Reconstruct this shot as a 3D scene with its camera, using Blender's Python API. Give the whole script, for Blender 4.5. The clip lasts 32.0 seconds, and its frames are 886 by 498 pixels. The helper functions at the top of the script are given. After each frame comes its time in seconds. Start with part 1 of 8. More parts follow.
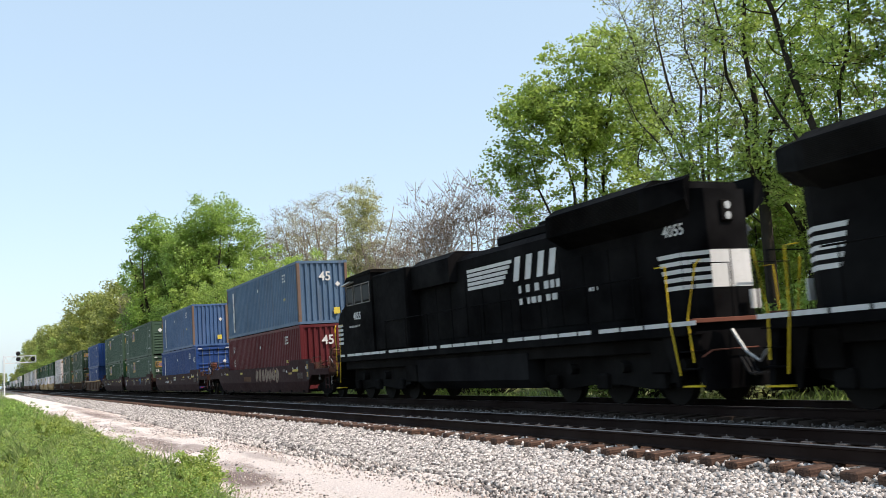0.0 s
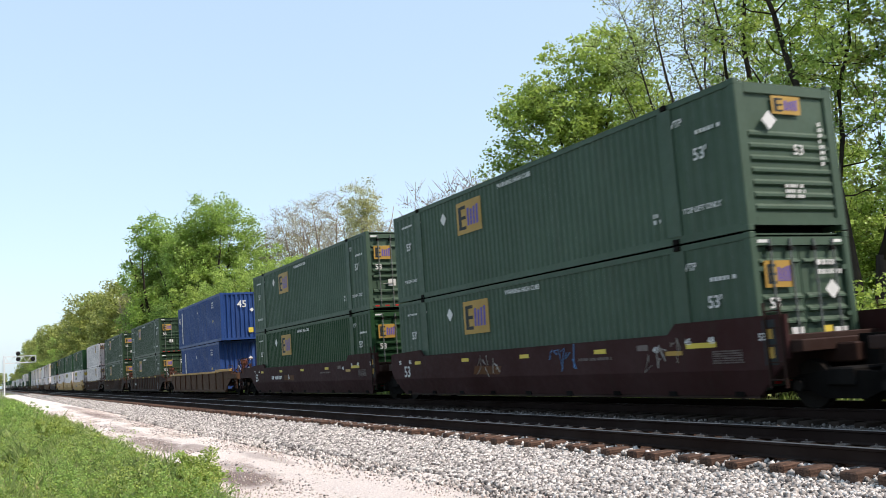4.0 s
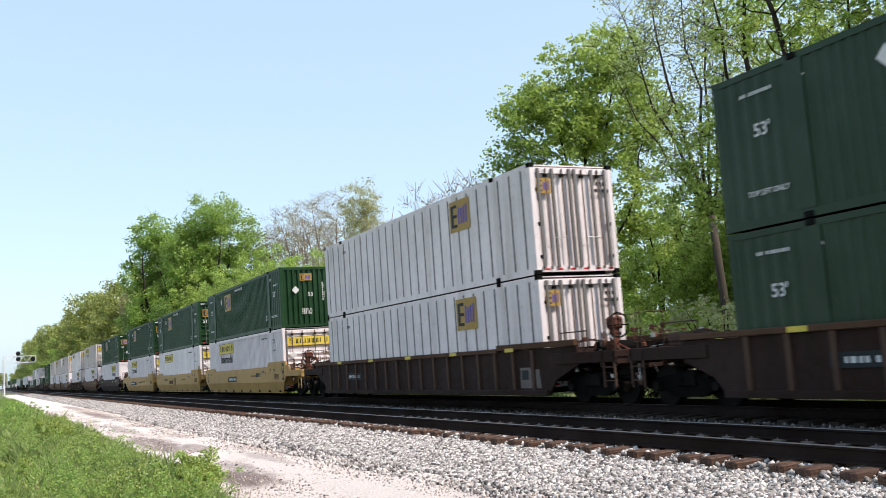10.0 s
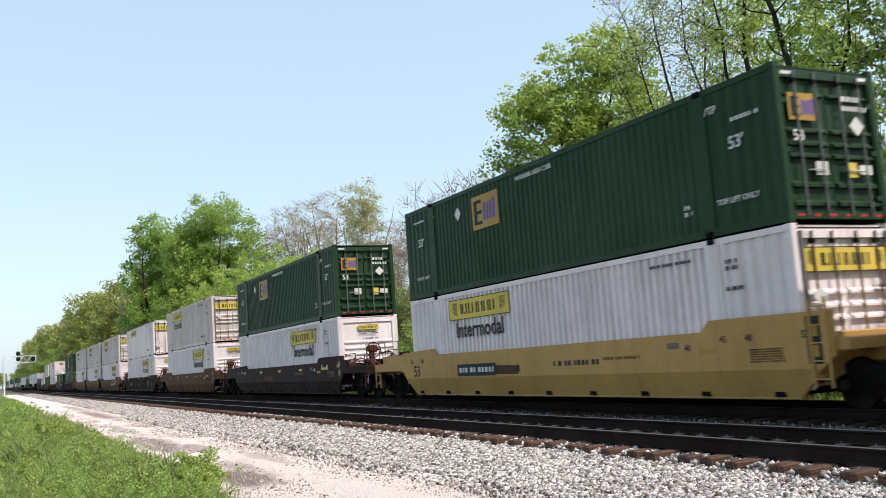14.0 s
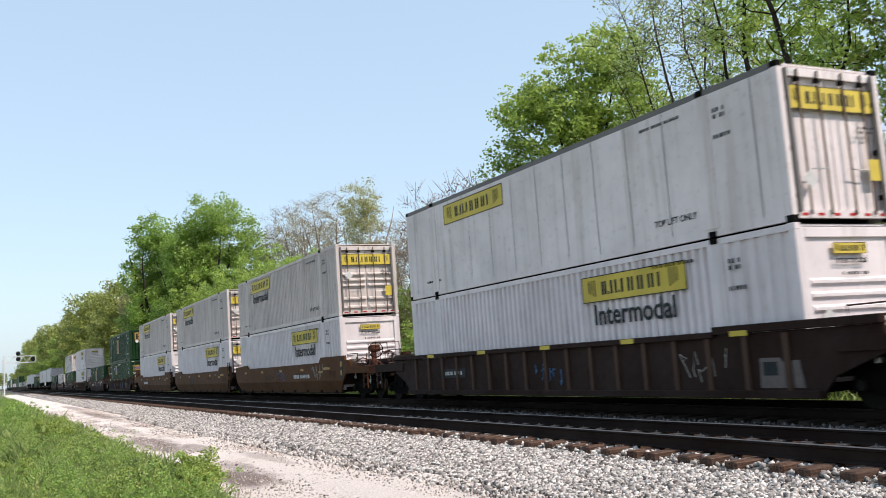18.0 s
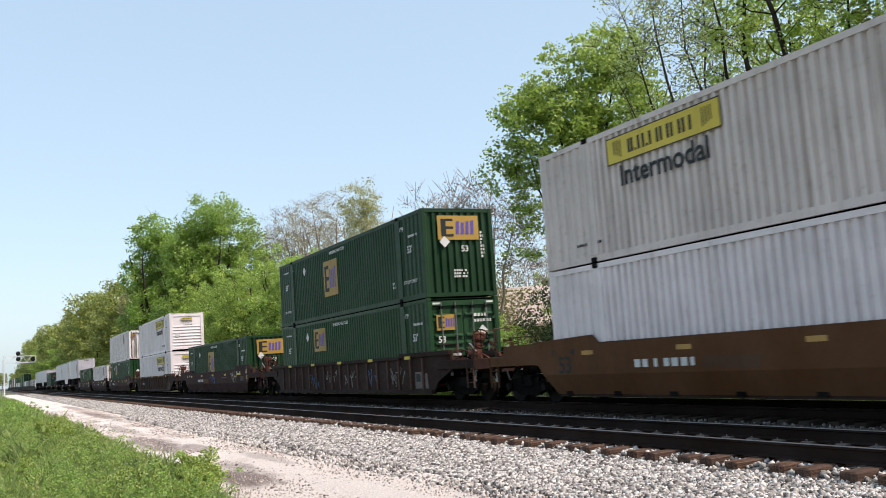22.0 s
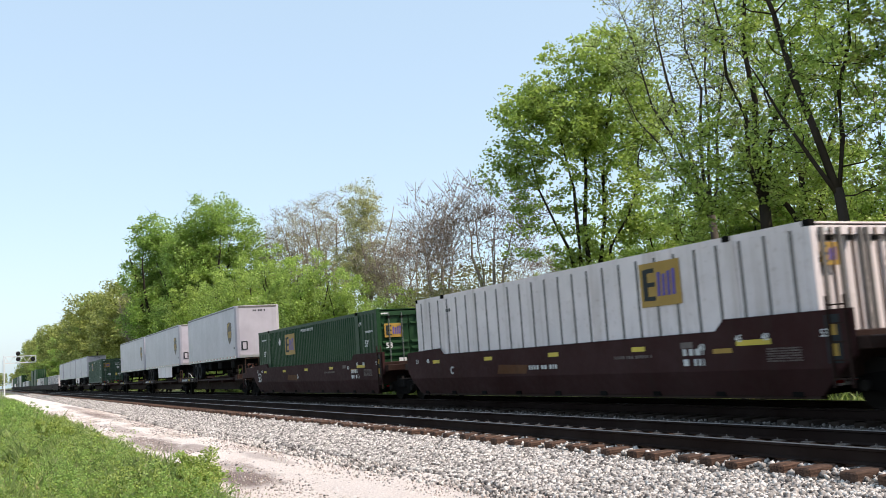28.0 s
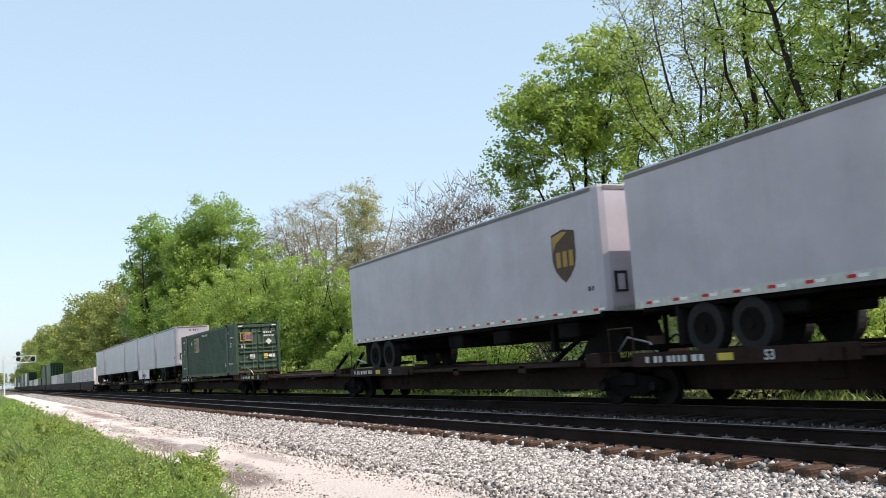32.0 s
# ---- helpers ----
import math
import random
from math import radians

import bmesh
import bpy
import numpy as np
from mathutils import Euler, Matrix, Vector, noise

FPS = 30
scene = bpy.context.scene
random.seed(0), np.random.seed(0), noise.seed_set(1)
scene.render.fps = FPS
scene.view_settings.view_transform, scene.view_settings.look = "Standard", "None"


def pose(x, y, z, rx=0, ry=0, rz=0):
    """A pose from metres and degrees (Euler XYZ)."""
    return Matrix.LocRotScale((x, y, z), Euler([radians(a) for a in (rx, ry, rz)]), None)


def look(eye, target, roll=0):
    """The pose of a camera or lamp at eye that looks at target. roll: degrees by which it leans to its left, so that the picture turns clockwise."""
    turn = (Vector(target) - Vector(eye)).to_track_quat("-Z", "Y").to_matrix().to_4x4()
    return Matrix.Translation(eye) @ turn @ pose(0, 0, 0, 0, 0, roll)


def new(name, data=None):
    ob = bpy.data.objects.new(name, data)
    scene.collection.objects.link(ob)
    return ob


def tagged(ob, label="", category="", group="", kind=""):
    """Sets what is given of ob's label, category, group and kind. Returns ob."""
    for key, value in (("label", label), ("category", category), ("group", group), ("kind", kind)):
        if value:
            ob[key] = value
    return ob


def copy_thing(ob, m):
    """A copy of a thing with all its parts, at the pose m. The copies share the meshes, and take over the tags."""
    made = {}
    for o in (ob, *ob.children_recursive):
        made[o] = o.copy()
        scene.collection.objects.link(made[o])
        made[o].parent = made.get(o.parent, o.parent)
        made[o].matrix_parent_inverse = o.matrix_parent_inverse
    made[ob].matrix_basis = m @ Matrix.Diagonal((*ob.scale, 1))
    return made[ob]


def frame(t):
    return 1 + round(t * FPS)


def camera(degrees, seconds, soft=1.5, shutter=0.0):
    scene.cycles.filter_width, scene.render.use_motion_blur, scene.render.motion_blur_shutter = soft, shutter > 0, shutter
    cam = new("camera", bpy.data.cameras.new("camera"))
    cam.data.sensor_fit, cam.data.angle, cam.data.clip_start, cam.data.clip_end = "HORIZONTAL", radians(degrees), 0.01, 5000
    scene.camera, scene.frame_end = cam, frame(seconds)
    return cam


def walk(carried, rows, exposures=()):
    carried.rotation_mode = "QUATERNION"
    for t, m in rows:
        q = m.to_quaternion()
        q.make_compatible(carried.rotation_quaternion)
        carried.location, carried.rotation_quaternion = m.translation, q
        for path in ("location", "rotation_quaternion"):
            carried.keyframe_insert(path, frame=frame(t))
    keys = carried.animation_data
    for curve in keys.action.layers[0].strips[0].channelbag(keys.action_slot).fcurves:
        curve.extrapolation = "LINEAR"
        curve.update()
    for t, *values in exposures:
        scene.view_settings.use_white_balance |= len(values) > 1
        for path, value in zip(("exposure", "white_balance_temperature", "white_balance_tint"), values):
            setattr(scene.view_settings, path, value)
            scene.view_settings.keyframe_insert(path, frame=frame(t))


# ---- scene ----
# ---- camera ----
V = 17.3                    # the train's speed, metres a second
YC = 13.80                  # centre line of the train's track
YN = 9.61                   # centre line of the empty track
SECONDS = 32.0

# the film camera's own exposure drifts with the brightness of the passing boxes
STOPS = ((0.0, 0.0, 6850), (4.0, 0.04, 6760), (6.0, 0.08, 6640), (9.5, 0.07, 6620), (11.0, 0.0, 6700), (14.0, 0.0, 6830), (16.0, -0.06, 6780), (18.0, -0.10, 6740), (21.0, -0.10, 6760), (22.3, -0.07, 6860), (23.2, 0.03, 6960), (25.0, 0.0, 6860), (28.5, 0.0, 6830), (30.0, -0.03, 6850), (SECONDS, -0.03, 6850))
EXPOSURES = [(t, stops, kelvin, 15.6) for t, stops, kelvin in STOPS]
cam = camera(51.66, SECONDS, soft=0.7, shutter=0.15)
EYE = Vector((0.0, 0.0, 1.34))
YAW, PITCH = radians(63.32), radians(6.7365)
AIM = Vector((-math.sin(YAW) * math.cos(PITCH), math.cos(YAW) * math.cos(PITCH), math.sin(PITCH)))
walk(cam, [(0.0, look(EYE, EYE + AIM, -4.009)), (SECONDS, look(EYE, EYE + AIM, -4.009))], EXPOSURES)

# ---- light ----
SUN = Vector((0.68, 0.58, 1.0)).normalized()
world = bpy.data.worlds.new("daylight")
scene.world = world
world.use_nodes = True
wt = world.node_tree
sky = wt.nodes.new("ShaderNodeTexSky")
sky.sky_type, sky.sun_disc = "NISHITA", False
sky.sun_elevation = math.asin(SUN.z)
sky.sun_rotation = math.atan2(SUN.x, SUN.y)
sky.air_density, sky.dust_density, sky.ozone_density = 1.0, 1.6, 1.0
background = wt.nodes["Background"]
background.inputs["Strength"].default_value = 0.10
# a thin even veil of bright haze over the clear sky
veil = wt.nodes.new("ShaderNodeMix")
veil.data_type, veil.blend_type = "RGBA", "ADD"
veil.inputs[0].default_value = 1.0
veil.inputs[7].default_value = (3.78, 5.33, 6.4, 1.0)
wt.links.new(sky.outputs[0], veil.inputs[6])
wt.links.new(veil.outputs[2], background.inputs["Color"])

sun_data = bpy.data.lights.new("sun", "SUN")
sun_data.energy, sun_data.angle, sun_data.color = 5.0, radians(0.53), (1.0, 0.925, 0.83)
sun = new("sun", sun_data)
sun.matrix_world = look(SUN * 200, (0, 0, 0))


# ---- materials ----
def nodes_of(name):
    m = bpy.data.materials.new(name)
    m.use_nodes = True
    nt = m.node_tree
    return m, nt, nt.nodes["Principled BSDF"]


def node(nt, kind, **inputs):
    n = nt.nodes.new(kind)
    for key, value in inputs.items():
        n.inputs[key.replace("_", " ")].default_value = value
    return n


def mix(nt, fac, a, b, blend="MIX"):
    n = nt.nodes.new("ShaderNodeMix")
    n.data_type, n.blend_type = "RGBA", blend
    for slot, value in ((0, fac), (6, a), (7, b)):
        if isinstance(value, bpy.types.NodeSocket):
            nt.links.new(value, n.inputs[slot])
        else:
            n.inputs[slot].default_value = value if slot == 0 else (*value[:3], 1.0)
    return n.outputs[2]


def ramp(nt, source, lo, hi, a=0.0, b=1.0):
    n = nt.nodes.new("ShaderNodeMapRange")
    n.inputs[1].default_value, n.inputs[2].default_value = lo, hi
    n.inputs[3].default_value, n.inputs[4].default_value = a, b
    nt.links.new(source, n.inputs[0])
    return n.outputs[0]


def coords(nt, scale=(1, 1, 1)):
    tc = nt.nodes.new("ShaderNodeTexCoord")
    mp = nt.nodes.new("ShaderNodeMapping")
    mp.inputs["Scale"].default_value = scale
    nt.links.new(tc.outputs["Object"], mp.inputs["Vector"])
    return mp.outputs["Vector"]


def noise_of(nt, scale, stretch=(1, 1, 1), detail=4.0, rough=0.6):
    n = node(nt, "ShaderNodeTexNoise", Scale=scale, Detail=detail, Roughness=rough)
    nt.links.new(coords(nt, stretch), n.inputs["Vector"])
    return n.outputs["Fac"]


def bumped(nt, p, height, strength, distance):
    b = node(nt, "ShaderNodeBump", Strength=strength, Distance=distance)
    nt.links.new(height, b.inputs["Height"])
    nt.links.new(b.outputs[0], p.inputs["Normal"])


def paint(name, color, rough=0.5, dirt=0.35, dirt_color=(0.10, 0.075, 0.055), streak=0.3, metal=0.0, vary=0.12, gloss=0.35):
    """Weathered paint: patches of fading, run-down streaks, rust and road dust."""
    m, nt, p = nodes_of(name)
    info = nt.nodes.new("ShaderNodeObjectInfo")
    fade = mix(nt, ramp(nt, noise_of(nt, 0.55), 0.35, 0.7), color, tuple(min(1, c * 1.25 + 0.012) for c in color))
    fade = mix(nt, ramp(nt, info.outputs["Random"], 0, 1, 0, vary), fade, tuple(c * 0.6 for c in color))
    runs = noise_of(nt, 1.0, (3.2, 3.2, 0.16), 5.0, 0.65)
    fade = mix(nt, ramp(nt, runs, 0.52, 0.78, 0, streak), fade, dirt_color)
    spots = noise_of(nt, 5.5, (1, 1, 1), 7.0, 0.72)
    col = mix(nt, ramp(nt, spots, 0.56, 0.74, 0, dirt), fade, dirt_color)
    nt.links.new(col, p.inputs["Base Color"])
    nt.links.new(ramp(nt, spots, 0.3, 0.75, rough * 0.85, min(1, rough * 1.35)), p.inputs["Roughness"])
    p.inputs["Metallic"].default_value = metal
    p.inputs["Specular IOR Level"].default_value = gloss
    bumped(nt, p, noise_of(nt, 22.0), 0.12, 0.01)
    return m


def plain(name, color, rough=0.6, metal=0.0):
    m, nt, p = nodes_of(name)
    g = noise_of(nt, 9.0, (1, 1, 1), 5.0)
    nt.links.new(mix(nt, ramp(nt, g, 0.35, 0.7), tuple(c * 0.82 for c in color), tuple(min(1, c * 1.12) for c in color)), p.inputs["Base Color"])
    p.inputs["Roughness"].default_value, p.inputs["Metallic"].default_value = rough, metal
    p.inputs["Specular IOR Level"].default_value = 0.2
    return m


GREEN = paint("green_container_paint", (0.0085, 0.038, 0.0125), 0.42, 0.16, (0.03, 0.05, 0.03), 0.22, gloss=0.13)
GREEN_DULL = paint("dulled_green_container_paint", (0.0125, 0.033, 0.0145), 0.45, 0.2, (0.035, 0.045, 0.03), 0.28, gloss=0.25)
GREEN_DARK = paint("dark_green_container_paint", (0.0075, 0.032, 0.0115), 0.45, 0.18, (0.03, 0.045, 0.03), 0.25, gloss=0.13)
GREEN_FADED = paint("faded_green_container_paint", (0.027, 0.058, 0.034), 0.55, 0.25, (0.06, 0.065, 0.05), 0.3)
BLUE = paint("blue_container_paint", (0.014, 0.046, 0.16), 0.45, 0.4, (0.025, 0.025, 0.03), 0.5, gloss=0.15)
BLUE_GREY = paint("faded_blue_container_paint", (0.055, 0.105, 0.175), 0.55, 0.35, (0.10, 0.085, 0.075), 0.45, gloss=0.35)
BLUE_WORN = paint("worn_blue_container_paint", (0.036, 0.085, 0.185), 0.5, 0.3, (0.09, 0.06, 0.045), 0.4, gloss=0.35)
RED = paint("maroon_container_paint", (0.088, 0.013, 0.016), 0.5, 0.3, (0.05, 0.022, 0.02), 0.4, gloss=0.12)
WHITE_OLD = paint("grimy_white_container_paint", (0.515, 0.455, 0.432), 0.55, 0.5, (0.22, 0.165, 0.125), 0.7, vary=0.06, gloss=0.18)
WHITE = paint("white_container_paint", (0.63, 0.572, 0.578), 0.45, 0.3, (0.28, 0.235, 0.20), 0.5, vary=0.06, gloss=0.2)
WHITE_WORN = paint("worn_white_container_paint", (0.615, 0.555, 0.55), 0.55, 0.45, (0.26, 0.19, 0.13), 0.55, vary=0.06, gloss=0.2)
POST_RUST = paint("rust_eaten_corner_post", (0.15, 0.10, 0.075), 0.7, 0.5, (0.09, 0.045, 0.025), 0.5, gloss=0.05)
STEEL_RIB = paint("grey_steel_rib", (0.115, 0.105, 0.098), 0.5, 0.3, (0.15, 0.10, 0.07), 0.3)
TRAILER = paint("pale_grey_trailer_sheet", (0.37, 0.345, 0.385), 0.35, 0.15, (0.26, 0.24, 0.22), 0.25, vary=0.05)
TAN = paint("yellow_tan_car_paint", (0.36, 0.205, 0.055), 0.55, 0.4, (0.20, 0.10, 0.04), 0.4, vary=0.1)
TAN_DULL = paint("dull_tan_car_paint", (0.072, 0.036, 0.020), 0.7, 0.5, (0.06, 0.034, 0.024), 0.55, gloss=0.1)
RUST = paint("rust_brown_car_paint", (0.084, 0.034, 0.012), 0.65, 0.45, (0.06, 0.034, 0.022), 0.5, gloss=0.1)
MAROON = paint("maroon_car_paint", (0.030, 0.0092, 0.0085), 0.7, 0.6, (0.034, 0.022, 0.018), 0.6, gloss=0.1)
RIB_WORN = paint("rubbed_rusty_rib", (0.070, 0.040, 0.028), 0.7, 0.5, (0.03, 0.02, 0.015), 0.5, gloss=0.1)
RUST_RED = paint("flaking_red_rust", (0.13, 0.045, 0.028), 0.8, 0.5, (0.05, 0.025, 0.018), 0.4, gloss=0.15)
BROWN = paint("dark_brown_car_paint", (0.023, 0.0105, 0.0075), 0.7, 0.5, (0.016, 0.011, 0.009), 0.5, gloss=0.1)
DARK_RED = paint("dark_red_car_paint", (0.025, 0.010, 0.010), 0.65, 0.45, (0.018, 0.012, 0.010), 0.45, gloss=0.1)
BLACK = paint("black_locomotive_paint", (0.0016, 0.0015, 0.0018), 0.6, 0.25, (0.0035, 0.003, 0.0025), 0.3, gloss=0.012)
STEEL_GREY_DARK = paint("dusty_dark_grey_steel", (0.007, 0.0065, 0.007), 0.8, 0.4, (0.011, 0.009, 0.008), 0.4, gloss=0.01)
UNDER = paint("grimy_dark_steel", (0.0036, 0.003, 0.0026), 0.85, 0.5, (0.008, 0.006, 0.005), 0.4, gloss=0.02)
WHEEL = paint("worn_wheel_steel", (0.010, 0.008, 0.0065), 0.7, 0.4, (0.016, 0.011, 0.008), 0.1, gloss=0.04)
LOCK_PALE = plain("galvanised_locking_bar", (0.16, 0.17, 0.16), 0.5, 0.3)
CHROME = plain("galvanised_bar", (0.42, 0.42, 0.41), 0.4, 0.7)
MARK = paint("white_marking", (0.50, 0.50, 0.49), 0.6, 0.5, (0.25, 0.25, 0.22), 0.3, vary=0.0)
MARK_DARK = plain("dark_marking", (0.018, 0.023, 0.025), 0.6)
YELLOW = paint("yellow_decal", (0.50, 0.38, 0.045), 0.5, 0.3, (0.25, 0.18, 0.06), 0.3, vary=0.0)
GOLD = paint("gold_decal", (0.30, 0.178, 0.028), 0.5, 0.3, (0.2, 0.14, 0.06), 0.3, vary=0.0)
VIOLET = plain("violet_decal", (0.10, 0.075, 0.28), 0.5)
SHIELD_BROWN = plain("brown_decal", (0.055, 0.028, 0.012), 0.4)
SAFETY = plain("safety_yellow", (0.65, 0.45, 0.02), 0.5)
REFLECT_RED = plain("red_reflector", (0.45, 0.02, 0.02), 0.35)
REFLECT_WHITE = plain("white_reflector", (0.75, 0.75, 0.75), 0.35)
GRAFFITI = plain("pale_graffiti", (0.30, 0.28, 0.25), 0.7)
STENCIL = plain("dusty_stencil", (0.15, 0.125, 0.115), 0.8)
GRAFFITI_TAN = plain("tan_graffiti", (0.27, 0.20, 0.15), 0.8)
GRAFFITI_BLUE = plain("blue_graffiti", (0.08, 0.20, 0.38), 0.7)
RUBBER = plain("black_rubber", (0.018, 0.018, 0.019), 0.8)
GLASS = paint("dark_cab_glass", (0.010, 0.011, 0.012), 0.15, 0.2, (0.012, 0.012, 0.011), 0.1, gloss=0.02)


def island_material(name, low, high, rough, third=None, grain=30.0):
    """Colour varies from piece to piece of one mesh."""
    m, nt, p = nodes_of(name)
    geo = nt.nodes.new("ShaderNodeNewGeometry")
    col = mix(nt, geo.outputs["Random Per Island"], low, high)
    if third:
        spread = nt.nodes.new("ShaderNodeMath")
        spread.operation = "FRACT"
        scaled = nt.nodes.new("ShaderNodeMath")
        scaled.operation = "MULTIPLY"
        scaled.inputs[1].default_value = 17.31
        nt.links.new(geo.outputs["Random Per Island"], scaled.inputs[0])
        nt.links.new(scaled.outputs[0], spread.inputs[0])
        col = mix(nt, ramp(nt, spread.outputs[0], 0.68, 0.92), col, third)
    col = mix(nt, ramp(nt, noise_of(nt, grain), 0.3, 0.75, 0, 0.5), col, tuple(c * 0.55 for c in low))
    nt.links.new(col, p.inputs["Base Color"])
    p.inputs["Roughness"].default_value = rough
    return m


def leaf_material(name, low, high, through_light=0.52):
    m, nt, p = nodes_of(name)
    geo = nt.nodes.new("ShaderNodeNewGeometry")
    info = nt.nodes.new("ShaderNodeObjectInfo")
    col = mix(nt, geo.outputs["Random Per Island"], low, high)
    col = mix(nt, ramp(nt, noise_of(nt, 0.35), 0.35, 0.65, 0, 0.55), col, tuple(c * 0.62 for c in low))
    col = mix(nt, ramp(nt, info.outputs["Random"], 0, 1, 0, 0.3), col, (low[0] * 1.5, low[1] * 1.05, low[2] * 0.7))
    nt.links.new(col, p.inputs["Base Color"])
    p.inputs["Roughness"].default_value = 0.45
    p.inputs["Specular IOR Level"].default_value = 0.5
    t = nt.nodes.new("ShaderNodeBsdfTranslucent")
    nt.links.new(col, t.inputs["Color"])
    mx = nt.nodes.new("ShaderNodeMixShader")
    mx.inputs[0].default_value = through_light
    nt.links.new(p.outputs[0], mx.inputs[1])
    nt.links.new(t.outputs[0], mx.inputs[2])
    nt.links.new(mx.outputs[0], nt.nodes["Material Output"].inputs["Surface"])
    return m


LEAF = leaf_material("fresh_green_leaves", (0.22, 0.35, 0.065), (0.66, 0.84, 0.23), 0.55)
LEAF_DEEP = leaf_material("deep_green_leaves", (0.18, 0.32, 0.06), (0.58, 0.78, 0.21), 0.55)
LEAF_PALE = leaf_material("pale_budding_leaves", (0.36, 0.40, 0.18), (0.66, 0.70, 0.36))
LEAF_PALE_GREEN = leaf_material("thin_young_leaves", (0.34, 0.44, 0.16), (0.70, 0.80, 0.36), 0.55)
LEAF_OLIVE = leaf_material("olive_spring_leaves", (0.20, 0.26, 0.065), (0.62, 0.69, 0.23), 0.45)
LEAF_DARK = leaf_material("dark_evergreen_leaves", (0.03, 0.06, 0.018), (0.12, 0.20, 0.06), 0.3)
LEAF_BRUSH = leaf_material("brownish_olive_leaves", (0.20, 0.19, 0.08), (0.40, 0.38, 0.16), 0.5)
BUD = leaf_material("greyish_pink_buds", (0.38, 0.40, 0.24), (0.64, 0.65, 0.40))
BUD_DARK = leaf_material("dark_brown_buds", (0.13, 0.095, 0.07), (0.30, 0.23, 0.17), 0.3)
GRASS = leaf_material("roadside_grass", (0.075, 0.15, 0.03), (0.64, 0.74, 0.26), 0.48)
LEAF_YELLOW = leaf_material("yellow_green_weed_leaves", (0.18, 0.29, 0.045), (0.62, 0.70, 0.20), 0.45)
GRASS_DRY = leaf_material("dry_grass", (0.30, 0.27, 0.13), (0.42, 0.38, 0.2), 0.3)
BARK = paint("grey_brown_bark", (0.034, 0.027, 0.021), 0.95, 0.5, (0.018, 0.016, 0.013), 0.6, gloss=0.02)
BARK_GREY = paint("grey_branch_bark", (0.06, 0.05, 0.04), 0.95, 0.5, (0.04, 0.034, 0.028), 0.5, gloss=0.05)
BARK_PALE = paint("pale_twig_bark", (0.22, 0.18, 0.145), 0.9, 0.4, (0.14, 0.11, 0.085), 0.4)
STONE = island_material("crushed_limestone", (0.16, 0.142, 0.13), (0.91, 0.845, 0.785), 0.85, (0.055, 0.046, 0.042))
# stones between the tracks, with the train's shade put into their colour
STONE_SHADED = island_material("shaded_stones", (0.03, 0.026, 0.023), (0.25, 0.225, 0.205), 0.9, (0.014, 0.012, 0.011))
PEBBLE = island_material("road_pebbles", (0.38, 0.31, 0.265), (0.78, 0.69, 0.62), 0.9, (0.46, 0.36, 0.30))


def timber_material():
    """Old creosoted timber: long grain, cracks and grey weathering, varied from tie to tie."""
    m, nt, p = nodes_of("creosoted_timber")
    info = nt.nodes.new("ShaderNodeObjectInfo")
    grain = noise_of(nt, 2.2, (16, 0.9, 16), 6.0, 0.7)
    col = mix(nt, ramp(nt, grain, 0.36, 0.62), (0.032, 0.019, 0.015), (0.17, 0.10, 0.07))
    col = mix(nt, ramp(nt, info.outputs["Random"], 0, 1, 0, 0.6), col, (0.075, 0.050, 0.040))
    col = mix(nt, ramp(nt, noise_of(nt, 4.0), 0.5, 0.72, 0, 0.75), col, (0.030, 0.021, 0.017))
    nt.links.new(col, p.inputs["Base Color"])
    p.inputs["Roughness"].default_value = 0.9
    p.inputs["Specular IOR Level"].default_value = 0.1
    bumped(nt, p, grain, 0.8, 0.02)
    return m


TIE = timber_material()
RAIL = paint("rusty_rail_steel", (0.018, 0.011, 0.009), 0.85, 0.4, (0.010, 0.007, 0.006), 0.2, gloss=0.03)
PLATE = plain("worn_tie_plate_steel", (0.24, 0.21, 0.19), 0.45, 0.5)
RAIL_TOP = plain("polished_rail_head", (0.24, 0.225, 0.22), 0.45, 1.0)


def ground_material():
    """Green and brown field soil and grass, far and wide."""
    m, nt, p = nodes_of("grassy_ground")
    col = mix(nt, ramp(nt, noise_of(nt, 0.15), 0.35, 0.65), (0.07, 0.12, 0.025), (0.16, 0.17, 0.06))
    col = mix(nt, ramp(nt, noise_of(nt, 6.0), 0.45, 0.75, 0, 0.7), col, (0.20, 0.15, 0.09))
    nt.links.new(col, p.inputs["Base Color"])
    p.inputs["Roughness"].default_value = 0.95
    bumped(nt, p, noise_of(nt, 12.0), 0.6, 0.06)
    return m


# damp patches of the road: place, half length, half width, depth of tone
STAINS = ((-16.3, 4.0, 1.5, 0.42, 0.85), (-18.2, 4.3, 0.9, 0.25, 0.5), (-27.0, 4.15, 3.6, 0.42, 0.8), (-23.6, 4.7, 1.5, 0.25, 0.55), (-55.0, 5.3, 9.0, 0.45, 0.85), (-74.0, 5.6, 9.0, 0.4, 0.6), (-19.5, 5.2, 1.8, 0.25, 0.4), (-36.0, 4.4, 4.0, 0.25, 0.5))


